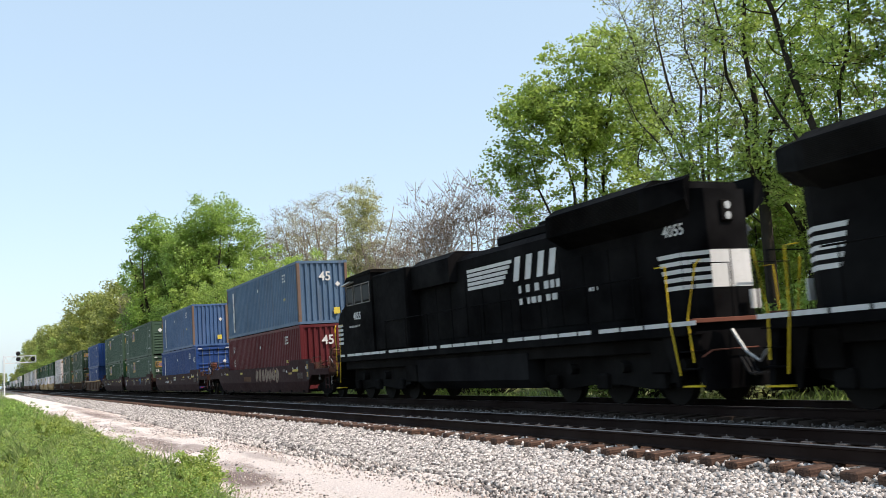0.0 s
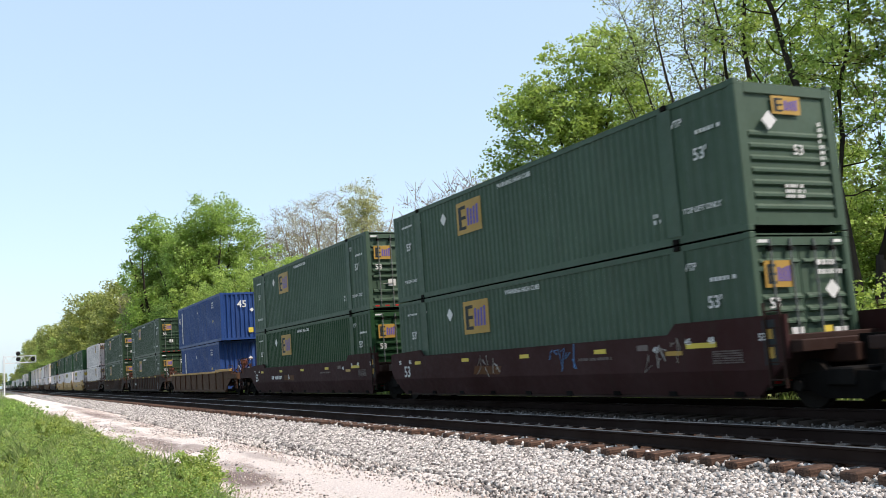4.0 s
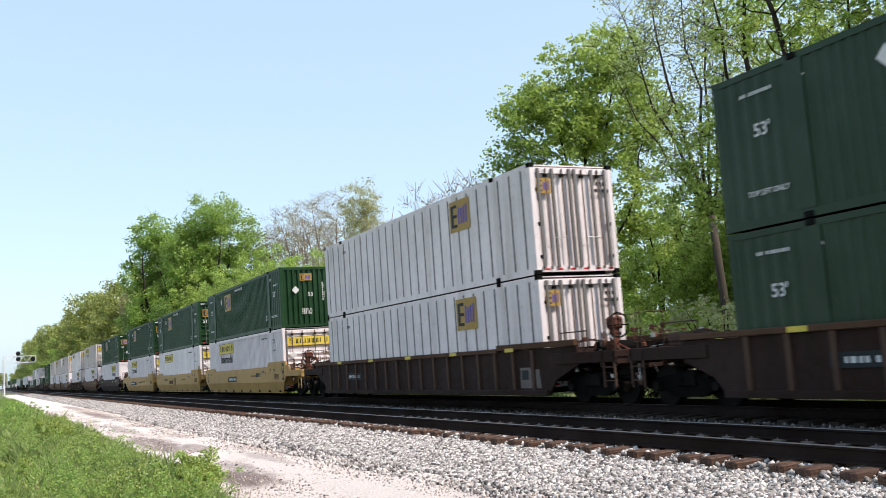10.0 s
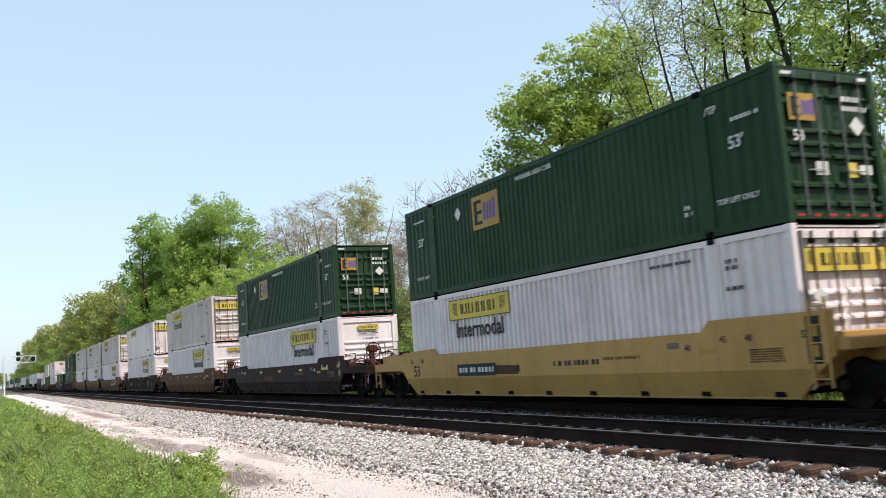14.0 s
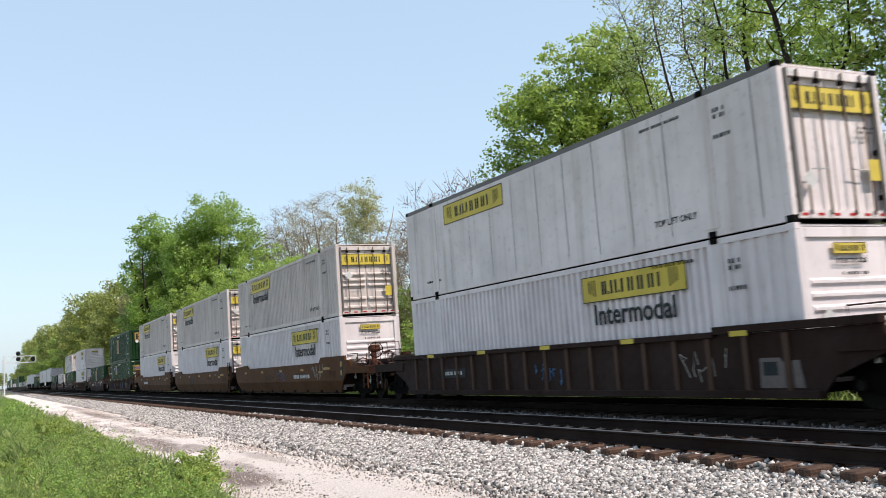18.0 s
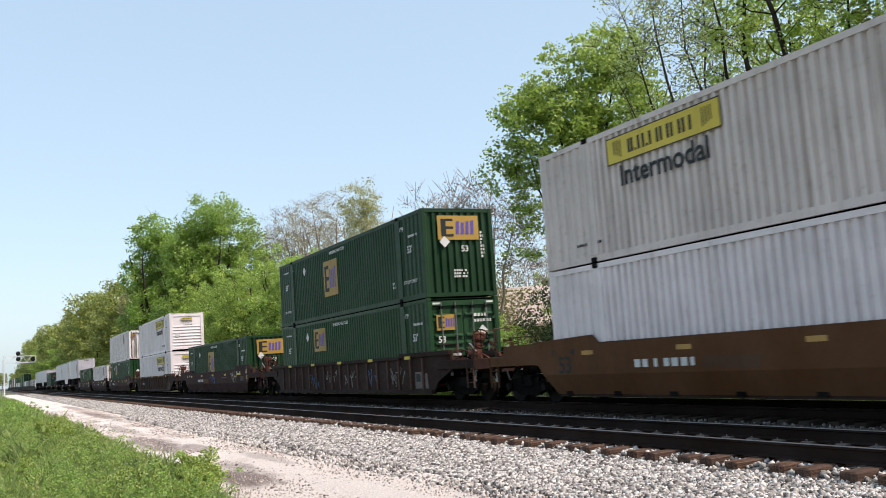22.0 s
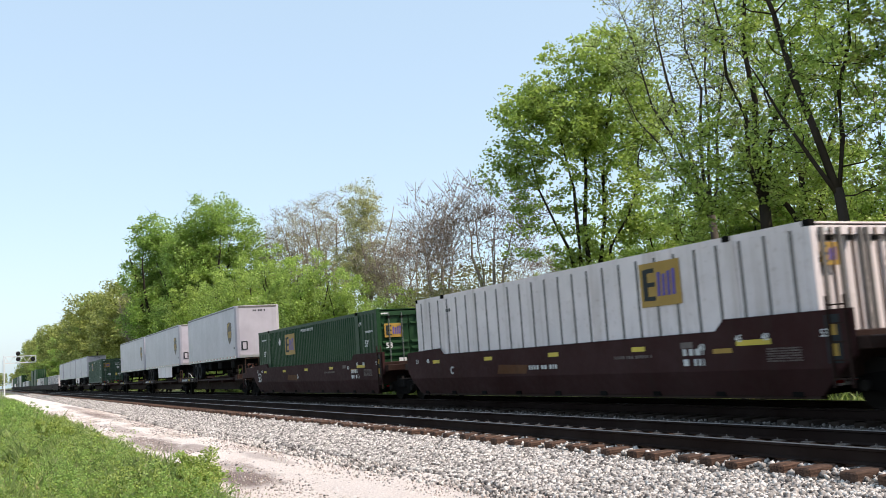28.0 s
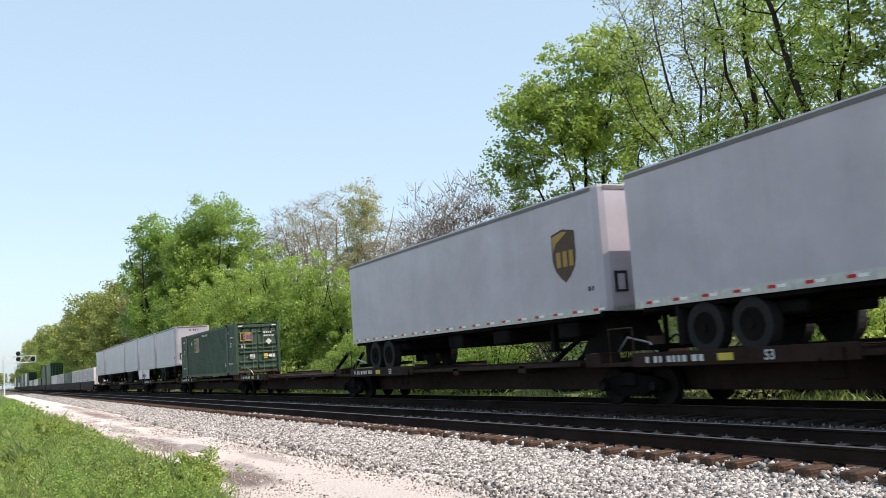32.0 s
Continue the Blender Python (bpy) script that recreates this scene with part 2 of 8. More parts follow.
def road_material():
    """Pale dusty gravel with damp reddish and dark patches."""
    m, nt, p = nodes_of("dusty_gravel")
    fine = noise_of(nt, 24.0, (1, 1, 1), 6.0, 0.8)
    col = mix(nt, ramp(nt, fine, 0.3, 0.7), (0.50, 0.425, 0.385), (0.93, 0.83, 0.77))
    col = mix(nt, ramp(nt, noise_of(nt, 0.55, (0.4, 1.5, 1)), 0.54, 0.66, 0, 0.55), col, (0.36, 0.25, 0.19))
    # damp, darker stains in the wheel ruts
    tc = nt.nodes.new("ShaderNodeTexCoord")
    ragged = noise_of(nt, 1.6, (0.5, 1.6, 1), 6.0, 0.7)
    for x, y, rx, ry, deep in STAINS:
        sub = nt.nodes.new("ShaderNodeVectorMath")
        sub.operation = "SUBTRACT"
        nt.links.new(tc.outputs["Object"], sub.inputs[0])
        sub.inputs[1].default_value = (x, y, 0)
        sc = nt.nodes.new("ShaderNodeVectorMath")
        sc.operation = "MULTIPLY"
        nt.links.new(sub.outputs[0], sc.inputs[0])
        sc.inputs[1].default_value = (1 / rx, 1 / ry, 0)
        ln = nt.nodes.new("ShaderNodeVectorMath")
        ln.operation = "LENGTH"
        nt.links.new(sc.outputs[0], ln.inputs[0])
        ad = nt.nodes.new("ShaderNodeMath")
        ad.operation = "MULTIPLY_ADD"
        nt.links.new(ragged, ad.inputs[0])
        ad.inputs[1].default_value = 1.8
        nt.links.new(ln.outputs["Value"], ad.inputs[2])
        col = mix(nt, ramp(nt, ad.outputs[0], 1.6, 2.2, deep, 0.0), col, (0.14, 0.09, 0.078))
    nt.links.new(col, p.inputs["Base Color"])
    p.inputs["Roughness"].default_value = 0.95
    bumped(nt, p, fine, 0.9, 0.05)
    return m


def ballast_material(name="ballast_bed", dark=(0.06, 0.057, 0.055), light=(0.38, 0.365, 0.35)):
    m, nt, p = nodes_of(name)
    vor = node(nt, "ShaderNodeTexVoronoi", Scale=17.0)
    nt.links.new(coords(nt), vor.inputs["Vector"])
    sep = nt.nodes.new("ShaderNodeSeparateColor")
    nt.links.new(vor.outputs["Color"], sep.inputs[0])
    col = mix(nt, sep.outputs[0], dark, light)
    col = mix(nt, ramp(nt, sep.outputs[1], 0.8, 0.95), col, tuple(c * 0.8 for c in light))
    # shade in the gaps between stones, painted in towards the cell edges
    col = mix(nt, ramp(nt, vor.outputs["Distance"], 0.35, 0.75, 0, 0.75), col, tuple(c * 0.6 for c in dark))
    nt.links.new(col, p.inputs["Base Color"])
    p.inputs["Roughness"].default_value = 0.9
    inv = ramp(nt, vor.outputs["Distance"], 0, 0.8, 1, 0)
    bumped(nt, p, inv, 1.0, 0.04)
    return m


# BALLAST is set dark so the gaps between loose stones look shaded
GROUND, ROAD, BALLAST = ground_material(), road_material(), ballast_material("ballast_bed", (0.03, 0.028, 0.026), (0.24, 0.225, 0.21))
# outer shoulder, its colour lowered to stand for the shade of the trees
BALLAST_TREE_SHADE = ballast_material("tree_shaded_ballast", (0.02, 0.02, 0.015), (0.13, 0.125, 0.10))
# bed under the tracks, coloured dark for the shade below the train
BALLAST_SHADED = ballast_material("shaded_ballast", (0.02, 0.018, 0.016), (0.13, 0.118, 0.108))
# darker timber for the far track, with the train's shade in its colour
TIE_SHADED = paint("shaded_timber", (0.032, 0.024, 0.019), 0.9, 0.5, (0.007, 0.006, 0.005), 0.1, gloss=0.03)


# ---- building helpers ----
class Shape:
    """Collects boxes, prisms, tubes and sheets into one mesh."""

    def __init__(self):
        self.v, self.f = [], []

    def add(self, verts, faces):
        k = len(self.v)
        self.v += [tuple(p) for p in verts]
        self.f += [tuple(i + k for i in face) for face in faces]
        return self

    def box(self, x0, x1, y0, y1, z0, z1, c=0.0):
        """A box, with its edges cut by c."""
        if c <= 0:
            vs = [(x, y, z) for x in (x0, x1) for y in (y0, y1) for z in (z0, z1)]
            return self.add(vs, [(0, 1, 3, 2), (4, 6, 7, 5), (0, 4, 5, 1), (2, 3, 7, 6), (0, 2, 6, 4), (1, 5, 7, 3)])
        ring = [(x0 + c, y0), (x1 - c, y0), (x1, y0 + c), (x1, y1 - c), (x1 - c, y1), (x0 + c, y1), (x0, y1 - c), (x0, y0 + c)]
        inner = [(min(max(x, x0 + c), x1 - c), min(max(y, y0 + c), y1 - c)) for x, y in ring]
        vs = [(x, y, z0) for x, y in inner] + [(x, y, z0 + c) for x, y in ring] + [(x, y, z1 - c) for x, y in ring] + [(x, y, z1) for x, y in inner]
        fs = [tuple(range(7, -1, -1)), tuple(range(24, 32))]
        for k in range(3):
            for i in range(8):
                j = (i + 1) % 8
                fs.append((k * 8 + i, k * 8 + j, k * 8 + 8 + j, k * 8 + 8 + i))
        return self.add(vs, fs)

    def prism(self, profile, y0, y1):
        """A profile in x and z, drawn out along y."""
        n = len(profile)
        vs = [(x, y0, z) for x, z in profile] + [(x, y1, z) for x, z in profile]
        fs = [tuple(range(n)), tuple(range(2 * n - 1, n - 1, -1))]
        fs += [(i, i + n, (i + 1) % n + n, (i + 1) % n) for i in range(n)]
        return self.add(vs, fs)

    def extrude_x(self, profile, x0, x1):
        """A profile in y and z, drawn out along x."""
        n = len(profile)
        vs = [(x0, y, z) for y, z in profile] + [(x1, y, z) for y, z in profile]
        fs = [tuple(range(n - 1, -1, -1)), tuple(range(n, 2 * n))]
        fs += [(i, (i + 1) % n, (i + 1) % n + n, i + n) for i in range(n)]
        return self.add(vs, fs)

    def tube(self, points, radii, sides=6):
        pts = [Vector(p) for p in points]
        if not hasattr(radii, "__len__"):
            radii = [radii] * len(pts)
        vs, fs = [], []
        for i, p in enumerate(pts):
            d = (pts[min(i + 1, len(pts) - 1)] - pts[max(i - 1, 0)]).normalized()
            a = d.orthogonal().normalized() if abs(d.z) > 0.99 else d.cross(Vector((0, 0, 1))).normalized()
            b = d.cross(a)
            for s in range(sides):
                w = 2 * math.pi * s / sides
                vs.append(p + (a * math.cos(w) + b * math.sin(w)) * radii[i])
        for i in range(len(pts) - 1):
            for s in range(sides):
                t = (s + 1) % sides
                fs.append((i * sides + s, i * sides + t, (i + 1) * sides + t, (i + 1) * sides + s))
        fs.append(tuple(range(sides - 1, -1, -1)))
        fs.append(tuple(range((len(pts) - 1) * sides, len(pts) * sides)))
        return self.add(vs, fs)

    def disc(self, x, z, r, y0, y1, sides=20):
        """A cylinder along y."""
        return self.prism([(x + r * math.cos(2 * math.pi * i / sides), z + r * math.sin(2 * math.pi * i / sides)) for i in range(sides)], y0, y1)

    def mesh(self, name, mat, smooth=False):
        me = bpy.data.meshes.new(name)
        me.from_pydata(self.v, [], self.f)
        bm = bmesh.new()
        bm.from_mesh(me)
        bmesh.ops.recalc_face_normals(bm, faces=bm.faces)
        bm.to_mesh(me)
        bm.free()
        me.materials.append(mat)
        if smooth:
            me.polygons.foreach_set("use_smooth", [True] * len(me.polygons))
        return me


# marks whose pieces are too small to pick apart
JOINED = ("small_writing", "sign_blocks", "reflector_strip", "brand_blocks", "stripe_marks", "graffiti", "underframe", "branchwork")


def part(name, shape, mat, parent, label="", at=None, smooth=False):
    """One mesh object under a thing or a part; shape may be a mesh that is shared."""
    me = shape if isinstance(shape, bpy.types.Mesh) else shape.mesh(name, mat, smooth)
    ob = new(name, me)
    ob.parent = parent
    if at is not None:
        ob.matrix_basis = at
    if label:
        ob["label"] = label
    if name in JOINED:
        ob["kind"] = "stuff"
    return ob


def thing(name, label, category, group="", m=None):
    ob = new(name)
    ob.empty_display_size = 0.3
    if m is not None:
        ob.matrix_basis = m
    return tagged(ob, label, category, group)


def raw_mesh(name, verts, faces, mat, smooth=False):
    """A large mesh from arrays; all faces have the same number of corners."""
    verts, faces = np.asarray(verts, np.float32), np.asarray(faces, np.int32)
    me = bpy.data.meshes.new(name)
    me.vertices.add(len(verts))
    me.vertices.foreach_set("co", verts.ravel())
    k = faces.shape[1]
    me.loops.add(faces.size)
    me.loops.foreach_set("vertex_index", faces.ravel())
    me.polygons.add(len(faces))
    me.polygons.foreach_set("loop_start", np.arange(0, faces.size, k, dtype=np.int32))
    me.update(calc_edges=True)
    me.validate()
    me.materials.append(mat)
    if smooth:
        me.polygons.foreach_set("use_smooth", np.ones(len(faces), bool))
    return me


LETTERS = {}


def letters(text, height, mat, face="side"):
    """Painted writing as a thin mesh, centred; on a near side (facing -y) or a front end (facing +x)."""
    key = (text, height, mat.name, face)
    if key not in LETTERS:
        cu = bpy.data.curves.new("writing", "FONT")
        cu.body, cu.size, cu.align_x, cu.align_y, cu.extrude, cu.resolution_u = text, height * 1.4, "CENTER", "CENTER", 0.0015, 3
        cu.offset = height * 0.025
        ob = new("writing", cu)
        me = bpy.data.meshes.new_from_object(ob.evaluated_get(bpy.context.evaluated_depsgraph_get()))
        bpy.data.objects.remove(ob)
        turn = Matrix.Rotation(radians(90), 4, "X")
        if face == "front":
            turn = Matrix.Rotation(radians(90), 4, "Z") @ turn
        me.transform(turn)
        me.materials.clear()
        me.materials.append(mat)
        LETTERS[key] = me
    return LETTERS[key]


def bars(width, height, rows, mat, seed=0, face="side", gap=0.35):
    """Writing too small to read: rows of short bars."""
    key = ("bars", width, height, rows, mat.name, seed, face)
    if key not in LETTERS:
        rng = random.Random(seed)
        s = Shape()
        rh = height / rows
        for r in range(rows):
            x = -width / 2
            z = height / 2 - (r + 1) * rh + rh * gap / 2
            while x < width / 2 - 0.02:
                w = min(rng.uniform(0.35, 0.75) * rh, width / 2 - x)
                if face == "side":
                    s.box(x, x + w, -0.002, 0.002, z, z + rh * (1 - gap))
                else:
                    s.box(-0.002, 0.002, x, x + w, z, z + rh * (1 - gap))
                x += w + rh * rng.choice((0.3, 0.3, 0.35, 0.8))
        LETTERS[key] = s.mesh("writing", mat)
    return LETTERS[key]


# ---- ground, road, tracks ----
def ground_z(y):
    """Height of the ground across the line; the rail tops are at 0."""
    return float(np.interp(y, [-40, -4, 1.5, 3.0, 3.4, 6.4, 7.5, 8.22, 8.62, 15.2, 17.6, 24, 60], [-0.1, -0.32, -0.42, -0.47, -0.52, -0.50, -0.41, -0.362, -0.275, -0.275, -0.75, -0.6, -0.4]))


def build_ground():
    xs = [-3000, -1500, -800, -500] + list(range(-400, -80, 8)) + list(np.arange(-80, 20, 1.0)) + list(range(20, 100, 8)) + [150, 400, 900, 3000]
    ys = [-3000, -900, -300, -120, -60, -30, -16, -10, -6, -4, -3, -2, -1, 0, 0.7, 1.5, 2.2, 3, 3.4, 4, 5, 6.4, 7.9, 9, 12, 15.6, 17.6, 20, 22, 24, 27, 30, 35, 42, 52, 70, 110, 200, 500, 1200, 3000]
    vs, fs = [], []
    for x in xs:
        for y in ys:
            z = ground_z(min(max(y, -40), 60)) - 0.03
            if y < 3 or y > 18:
                z += 0.10 * noise.noise((x * 0.11, y * 0.17, 3.0)) * min(1, abs(y - 3) / 2)
            vs.append((x, y, z))
    n = len(ys)
    for i in range(len(xs) - 1):
        for j in range(n - 1):
            fs.append((i * n + j, (i + 1) * n + j, (i + 1) * n + j + 1, i * n + j + 1))
    tagged(new("ground", raw_mesh("ground", vs, fs, GROUND, True)), "grassy brown earth reaching to the horizon", "ground", kind="structure")


build_ground()


def road_z(x, y):
    return ground_z(y) + 0.012 + 0.035 * noise.noise((x * 0.5, y * 1.1, 7.0)) + 0.012 * noise.noise((x * 3, y * 3, 2.0)) + 0.03 * math.exp(-((y - 4.8) / 0.45) ** 2)


def build_road():
    xs = list(np.arange(-260, -60, 2.0)) + list(np.arange(-60, 14, 0.35)) + list(range(14, 120, 6))
    ys = np.linspace(3.05, 6.62, 16)
    vs, fs = [], []
    for x in xs:
        for k, y in enumerate(ys):
            yy = y + (0.32 * noise.noise((x * 0.35, 0.3, 1.0)) + 0.15 * noise.noise((x * 1.3, 0.3, 5.0)) if k in (0, 15) else 0)
            z = road_z(x, yy)
            if k in (0, 15):
                z = ground_z(yy) - 0.02
            vs.append((x, yy, z))
    n = len(ys)
    for i in range(len(xs) - 1):
        for j in range(n - 1):
            fs.append((i * n + j, (i + 1) * n + j, (i + 1) * n + j + 1, i * n + j + 1))
    road = tagged(new("road", raw_mesh("road", vs, fs, ROAD, True)), "pale dusty gravel service road beside the track", "road", kind="structure")
    return road


build_road()


def build_ballast(name, ys, mat, label, lift):
    xs = list(range(-900, -120, 20)) + list(np.arange(-120, 14, 1.0)) + list(range(14, 200, 10))
    vs, fs = [], []
    for x in xs:
        for y in ys:
            z = ground_z(y) + lift + 0.02 * noise.noise((x * 0.9, y * 1.3, 4.0))
            if y < 6.3 or y > 17.5:
                z -= 0.06
            vs.append((x, y + (0.25 * noise.noise((x * 0.3, 2.0, 0)) if y < 6.6 else 0), z))
    n = len(ys)
    for i in range(len(xs) - 1):
        for j in range(n - 1):
            fs.append((i * n + j, (i + 1) * n + j, (i + 1) * n + j + 1, i * n + j + 1))
    tagged(new(name, raw_mesh(name, vs, fs, mat, True)), label, "ballast", kind="structure")


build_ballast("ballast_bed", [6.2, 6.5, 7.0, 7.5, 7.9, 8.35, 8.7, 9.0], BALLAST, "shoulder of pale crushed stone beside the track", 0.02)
build_ballast("ballast_bed_inner", [9.0, 9.6, 10.4, 11.2, 11.7, 12.2, 13.0, 13.8, 14.6, 15.2], BALLAST_SHADED, "crushed stone under the tracks, coloured dark for the train's shade", 0.02)
build_ballast("ballast_bed_outer", [15.2, 16.4, 17.4, 18.6], BALLAST_TREE_SHADE, "crushed stone beyond the far track, coloured dark for tree shade", 0.02)

def scatter_rocks(name, count, xr, yr, size, mat, label, category, seed, bias=1.0):
    """Loose angular stones lying on the ground, one mesh."""
    rng = np.random.default_rng(seed)
    cube = np.array([(x, y, z) for x in (-1, 1) for y in (-1, 1) for z in (-1, 1)], float)
    faces = np.array([(0, 1, 3, 2), (4, 6, 7, 5), (0, 4, 5, 1), (2, 3, 7, 6), (0, 2, 6, 4), (1, 5, 7, 3)])
    u = rng.random(count) ** bias
    x = xr[1] + (xr[0] - xr[1]) * u
    y = rng.uniform(yr[0], yr[1], count)
    s = size * rng.uniform(0.55, 1.25, count) * (0.8 + 0.5 * u)
    v = cube[None] * (1 + 0.42 * rng.uniform(-1, 1, (count, 8, 3)))
    v *= (s[:, None] * rng.uniform(0.6, 1.15, (count, 3)))[:, None, :] * 0.5
    q = rng.normal(size=(count, 4))
    q /= np.linalg.norm(q, axis=1)[:, None]
    w, a, b, c = q.T
    rot = np.stack([1 - 2 * (b * b + c * c), 2 * (a * b - c * w), 2 * (a * c + b * w), 2 * (a * b + c * w), 1 - 2 * (a * a + c * c), 2 * (b * c - a * w), 2 * (a * c - b * w), 2 * (b * c + a * w), 1 - 2 * (a * a + b * b)], 1).reshape(-1, 3, 3)
    v = np.einsum("nij,nkj->nki", rot, v)
    z = np.array([ground_z(t) for t in y]) + 0.022 + s * 0.22
    v += np.stack([x, y, z], 1)[:, None, :]
    f = faces[None] + (np.arange(count) * 8)[:, None, None]
    return tagged(new(name, raw_mesh(name, v.reshape(-1, 3), f.reshape(-1, 4), mat)), label, category, kind="stuff")


scatter_rocks("ballast_stones", 50000, (-30, -4), (6.3, 8.32), 0.05, STONE, "loose pale grey crushed stones on the track shoulder", "ballast", 1)
scatter_rocks("ballast_stones", 24000, (-95, -28), (6.25, 8.3), 0.062, STONE, "loose pale grey crushed stones on the track shoulder", "ballast", 2, 1.4)
scatter_rocks("ballast_stones", 2500, (-34, -4), (8.4, 8.8), 0.055, STONE, "loose pale grey crushed stones between the tracks", "ballast", 3)
scatter_rocks("ballast_stones", 9000, (-220, -90), (6.25, 8.3), 0.10, STONE, "loose pale grey crushed stones on the track shoulder", "ballast", 5)
scatter_rocks("strewn_stones", 5200, (-48, -5), (5.7, 6.6), 0.046, STONE, "scattered stones spilt onto the road's edge", "ballast", 6, 1.3)
scatter_rocks("strewn_stones", 1500, (-48, -5), (3.9, 5.6), 0.03, STONE, "scattered stones lying loose on the road", "ballast", 7, 1.3)
scatter_rocks("ballast_stones", 4500, (-46, -3), (10.9, 12.6), 0.052, STONE_SHADED, "loose stones between the two tracks", "ballast", 8, 1.2)
scatter_rocks("road_pebbles", 14000, (-70, -6), (3.3, 6.6), 0.024, PEBBLE, "small loose pebbles on the dusty service road", "gravel", 4, 2.2)


def rail_mesh(x0, x1, name):
    prof = [(-0.075, -0.19), (0.075, -0.19), (0.075, -0.178), (0.012, -0.16), (0.010, -0.045), (0.036, -0.034), (0.037, -0.006), (-0.037, -0.006), (-0.036, -0.034), (-0.010, -0.045), (-0.012, -0.16), (-0.075, -0.178)]
    return Shape().extrude_x(prof, x0, x1).mesh(name, RAIL)


RAIL_M = rail_mesh(-900, 200, "rail")
HEAD_M = Shape().extrude_x([(-0.034, -0.007), (0.034, -0.007), (0.026, 0.0), (-0.026, 0.0)], -900, 200).mesh("rail_head", RAIL_TOP)
TIE_M = [Shape().box(-0.115, 0.115, -1.32, 1.30, -0.385, -0.193, 0.012).mesh("tie", TIE), Shape().box(-0.11, 0.118, -1.29, 1.33, -0.37, -0.196, 0.02).mesh("tie", TIE)]
TIE_DARK_M = [Shape().box(-0.115, 0.115, -1.32, 1.30, -0.385, -0.193, 0.012).mesh("tie", TIE_SHADED)]
PLATE_M = Shape().box(-0.09, 0.09, -0.17, 0.17, -0.196, -0.181).box(-0.05, -0.035, -0.11, -0.09, -0.181, -0.155).box(0.035, 0.05, 0.09, 0.11, -0.181, -0.155).mesh("tie_plate", PLATE)


def build_track(yc, label, seed, singles, timber=None):
    rng = random.Random(seed)
    track = tagged(new("railway_track"), label, "track", "railway tracks", "structure")
    for dy in (-0.755, 0.755):
        r = part("rail", RAIL_M, RAIL, track, "", Matrix.Translation((0, yc + dy, 0)))
        part("rail_head", HEAD_M, RAIL_TOP, r, "polished running surface")
    x, rest = -7.24 + 0.545 * 22, Shape()
    count = 0
    while x > -420:
        dx, dy, turn = rng.uniform(-0.06, 0.06), rng.uniform(-0.09, 0.09), rng.uniform(-3.5, 3.5)
        if count < singles:
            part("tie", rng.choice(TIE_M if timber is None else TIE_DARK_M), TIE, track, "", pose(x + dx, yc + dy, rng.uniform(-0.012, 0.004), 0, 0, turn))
            if x > -45:
                for s in (0.755,) if timber is None and x > -24 else ():
                    part("tie_plate", PLATE_M, PLATE, track, "", pose(x + dx, yc + s, 0.0))
        else:
            rest.box(x - 0.115, x + 0.115, yc + dy - 1.3, yc + dy + 1.3, -0.36, -0.18)
        count += 1
        x -= 0.545
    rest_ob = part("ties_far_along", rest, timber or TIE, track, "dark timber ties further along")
    rest_ob["kind"] = "stuff"
    return track


# ---- containers ----
def corrugated(s, a0, a1, z0, z1, y, depth, pitch, along="x", out=-1, ease=0.18):
    """A folded sheet from a0 to a1 with upright folds; its outer skin lies at y and folds go inwards."""
    n = max(2, int(round((a1 - a0) / pitch)))
    p = (a1 - a0) / n
    line = []
    for i in range(n):
        b = a0 + i * p
        line += [(b, 0), (b + (0.5 - ease) * p, 0), (b + 0.5 * p, 1), (b + (1 - ease) * p, 1)]
    line.append((a1, 0))
    vs, fs = [], []
    for a, d in line:
        for z in (z0, z1):
            t = y - out * d * depth
            vs.append((a, t, z) if along == "x" else (t, a, z))
    for i in range(len(line) - 1):
        fs.append((2 * i, 2 * i + 2, 2 * i + 3, 2 * i + 1))
    return s.add(vs, fs)


def gold_panel(c, x, y, z, w, h, front=False, big=False):
    """A gold panel with dark and violet plain shapes, as a brand mark."""
    def b(a0, a1, z0, z1, o):
        s = Shape()
        return s.box(y - 0.002 + o, y + 0.002 + o, x + a0, x + a1, z0, z1) if front else s.box(x + a0, x + a1, y - 0.002 - o, y + 0.002 - o, z0, z1)
    pan = part("brand_panel", b(-w / 2, w / 2, z - h / 2, z + h / 2, 0.0), GOLD, c, "gold panel with a dark and violet mark")
    part("brand_shape", b(-w * 0.42, -w * 0.30, z - h * 0.36, z + h * 0.36, 0.005), MARK_DARK, pan)
    for k in (-0.32, 0.0, 0.32):
        part("brand_shape", b(-w * 0.30, -w * 0.12, z + h * k - h * 0.05, z + h * k + h * 0.05, 0.005), MARK_DARK, pan)
    v = Shape()
    for a, q in ((-0.07, 0.0), (0.05, -0.05), (0.17, 0.0), (0.29, 0.04)):
        pr = [(x + w * a, z - h * 0.28), (x + w * (a + 0.08), z - h * 0.28), (x + w * (a + 0.10), z + h * (0.26 + q)), (x + w * (a + 0.02), z + h * (0.26 + q))]
        if front:
            v.add([(y + 0.008, p, r) for p, r in pr], [(0, 1, 2, 3)])
        else:
            v.add([(p, y - 0.008, r) for p, r in pr], [(0, 1, 2, 3)])
    part("brand_shape", v, VIOLET, pan)


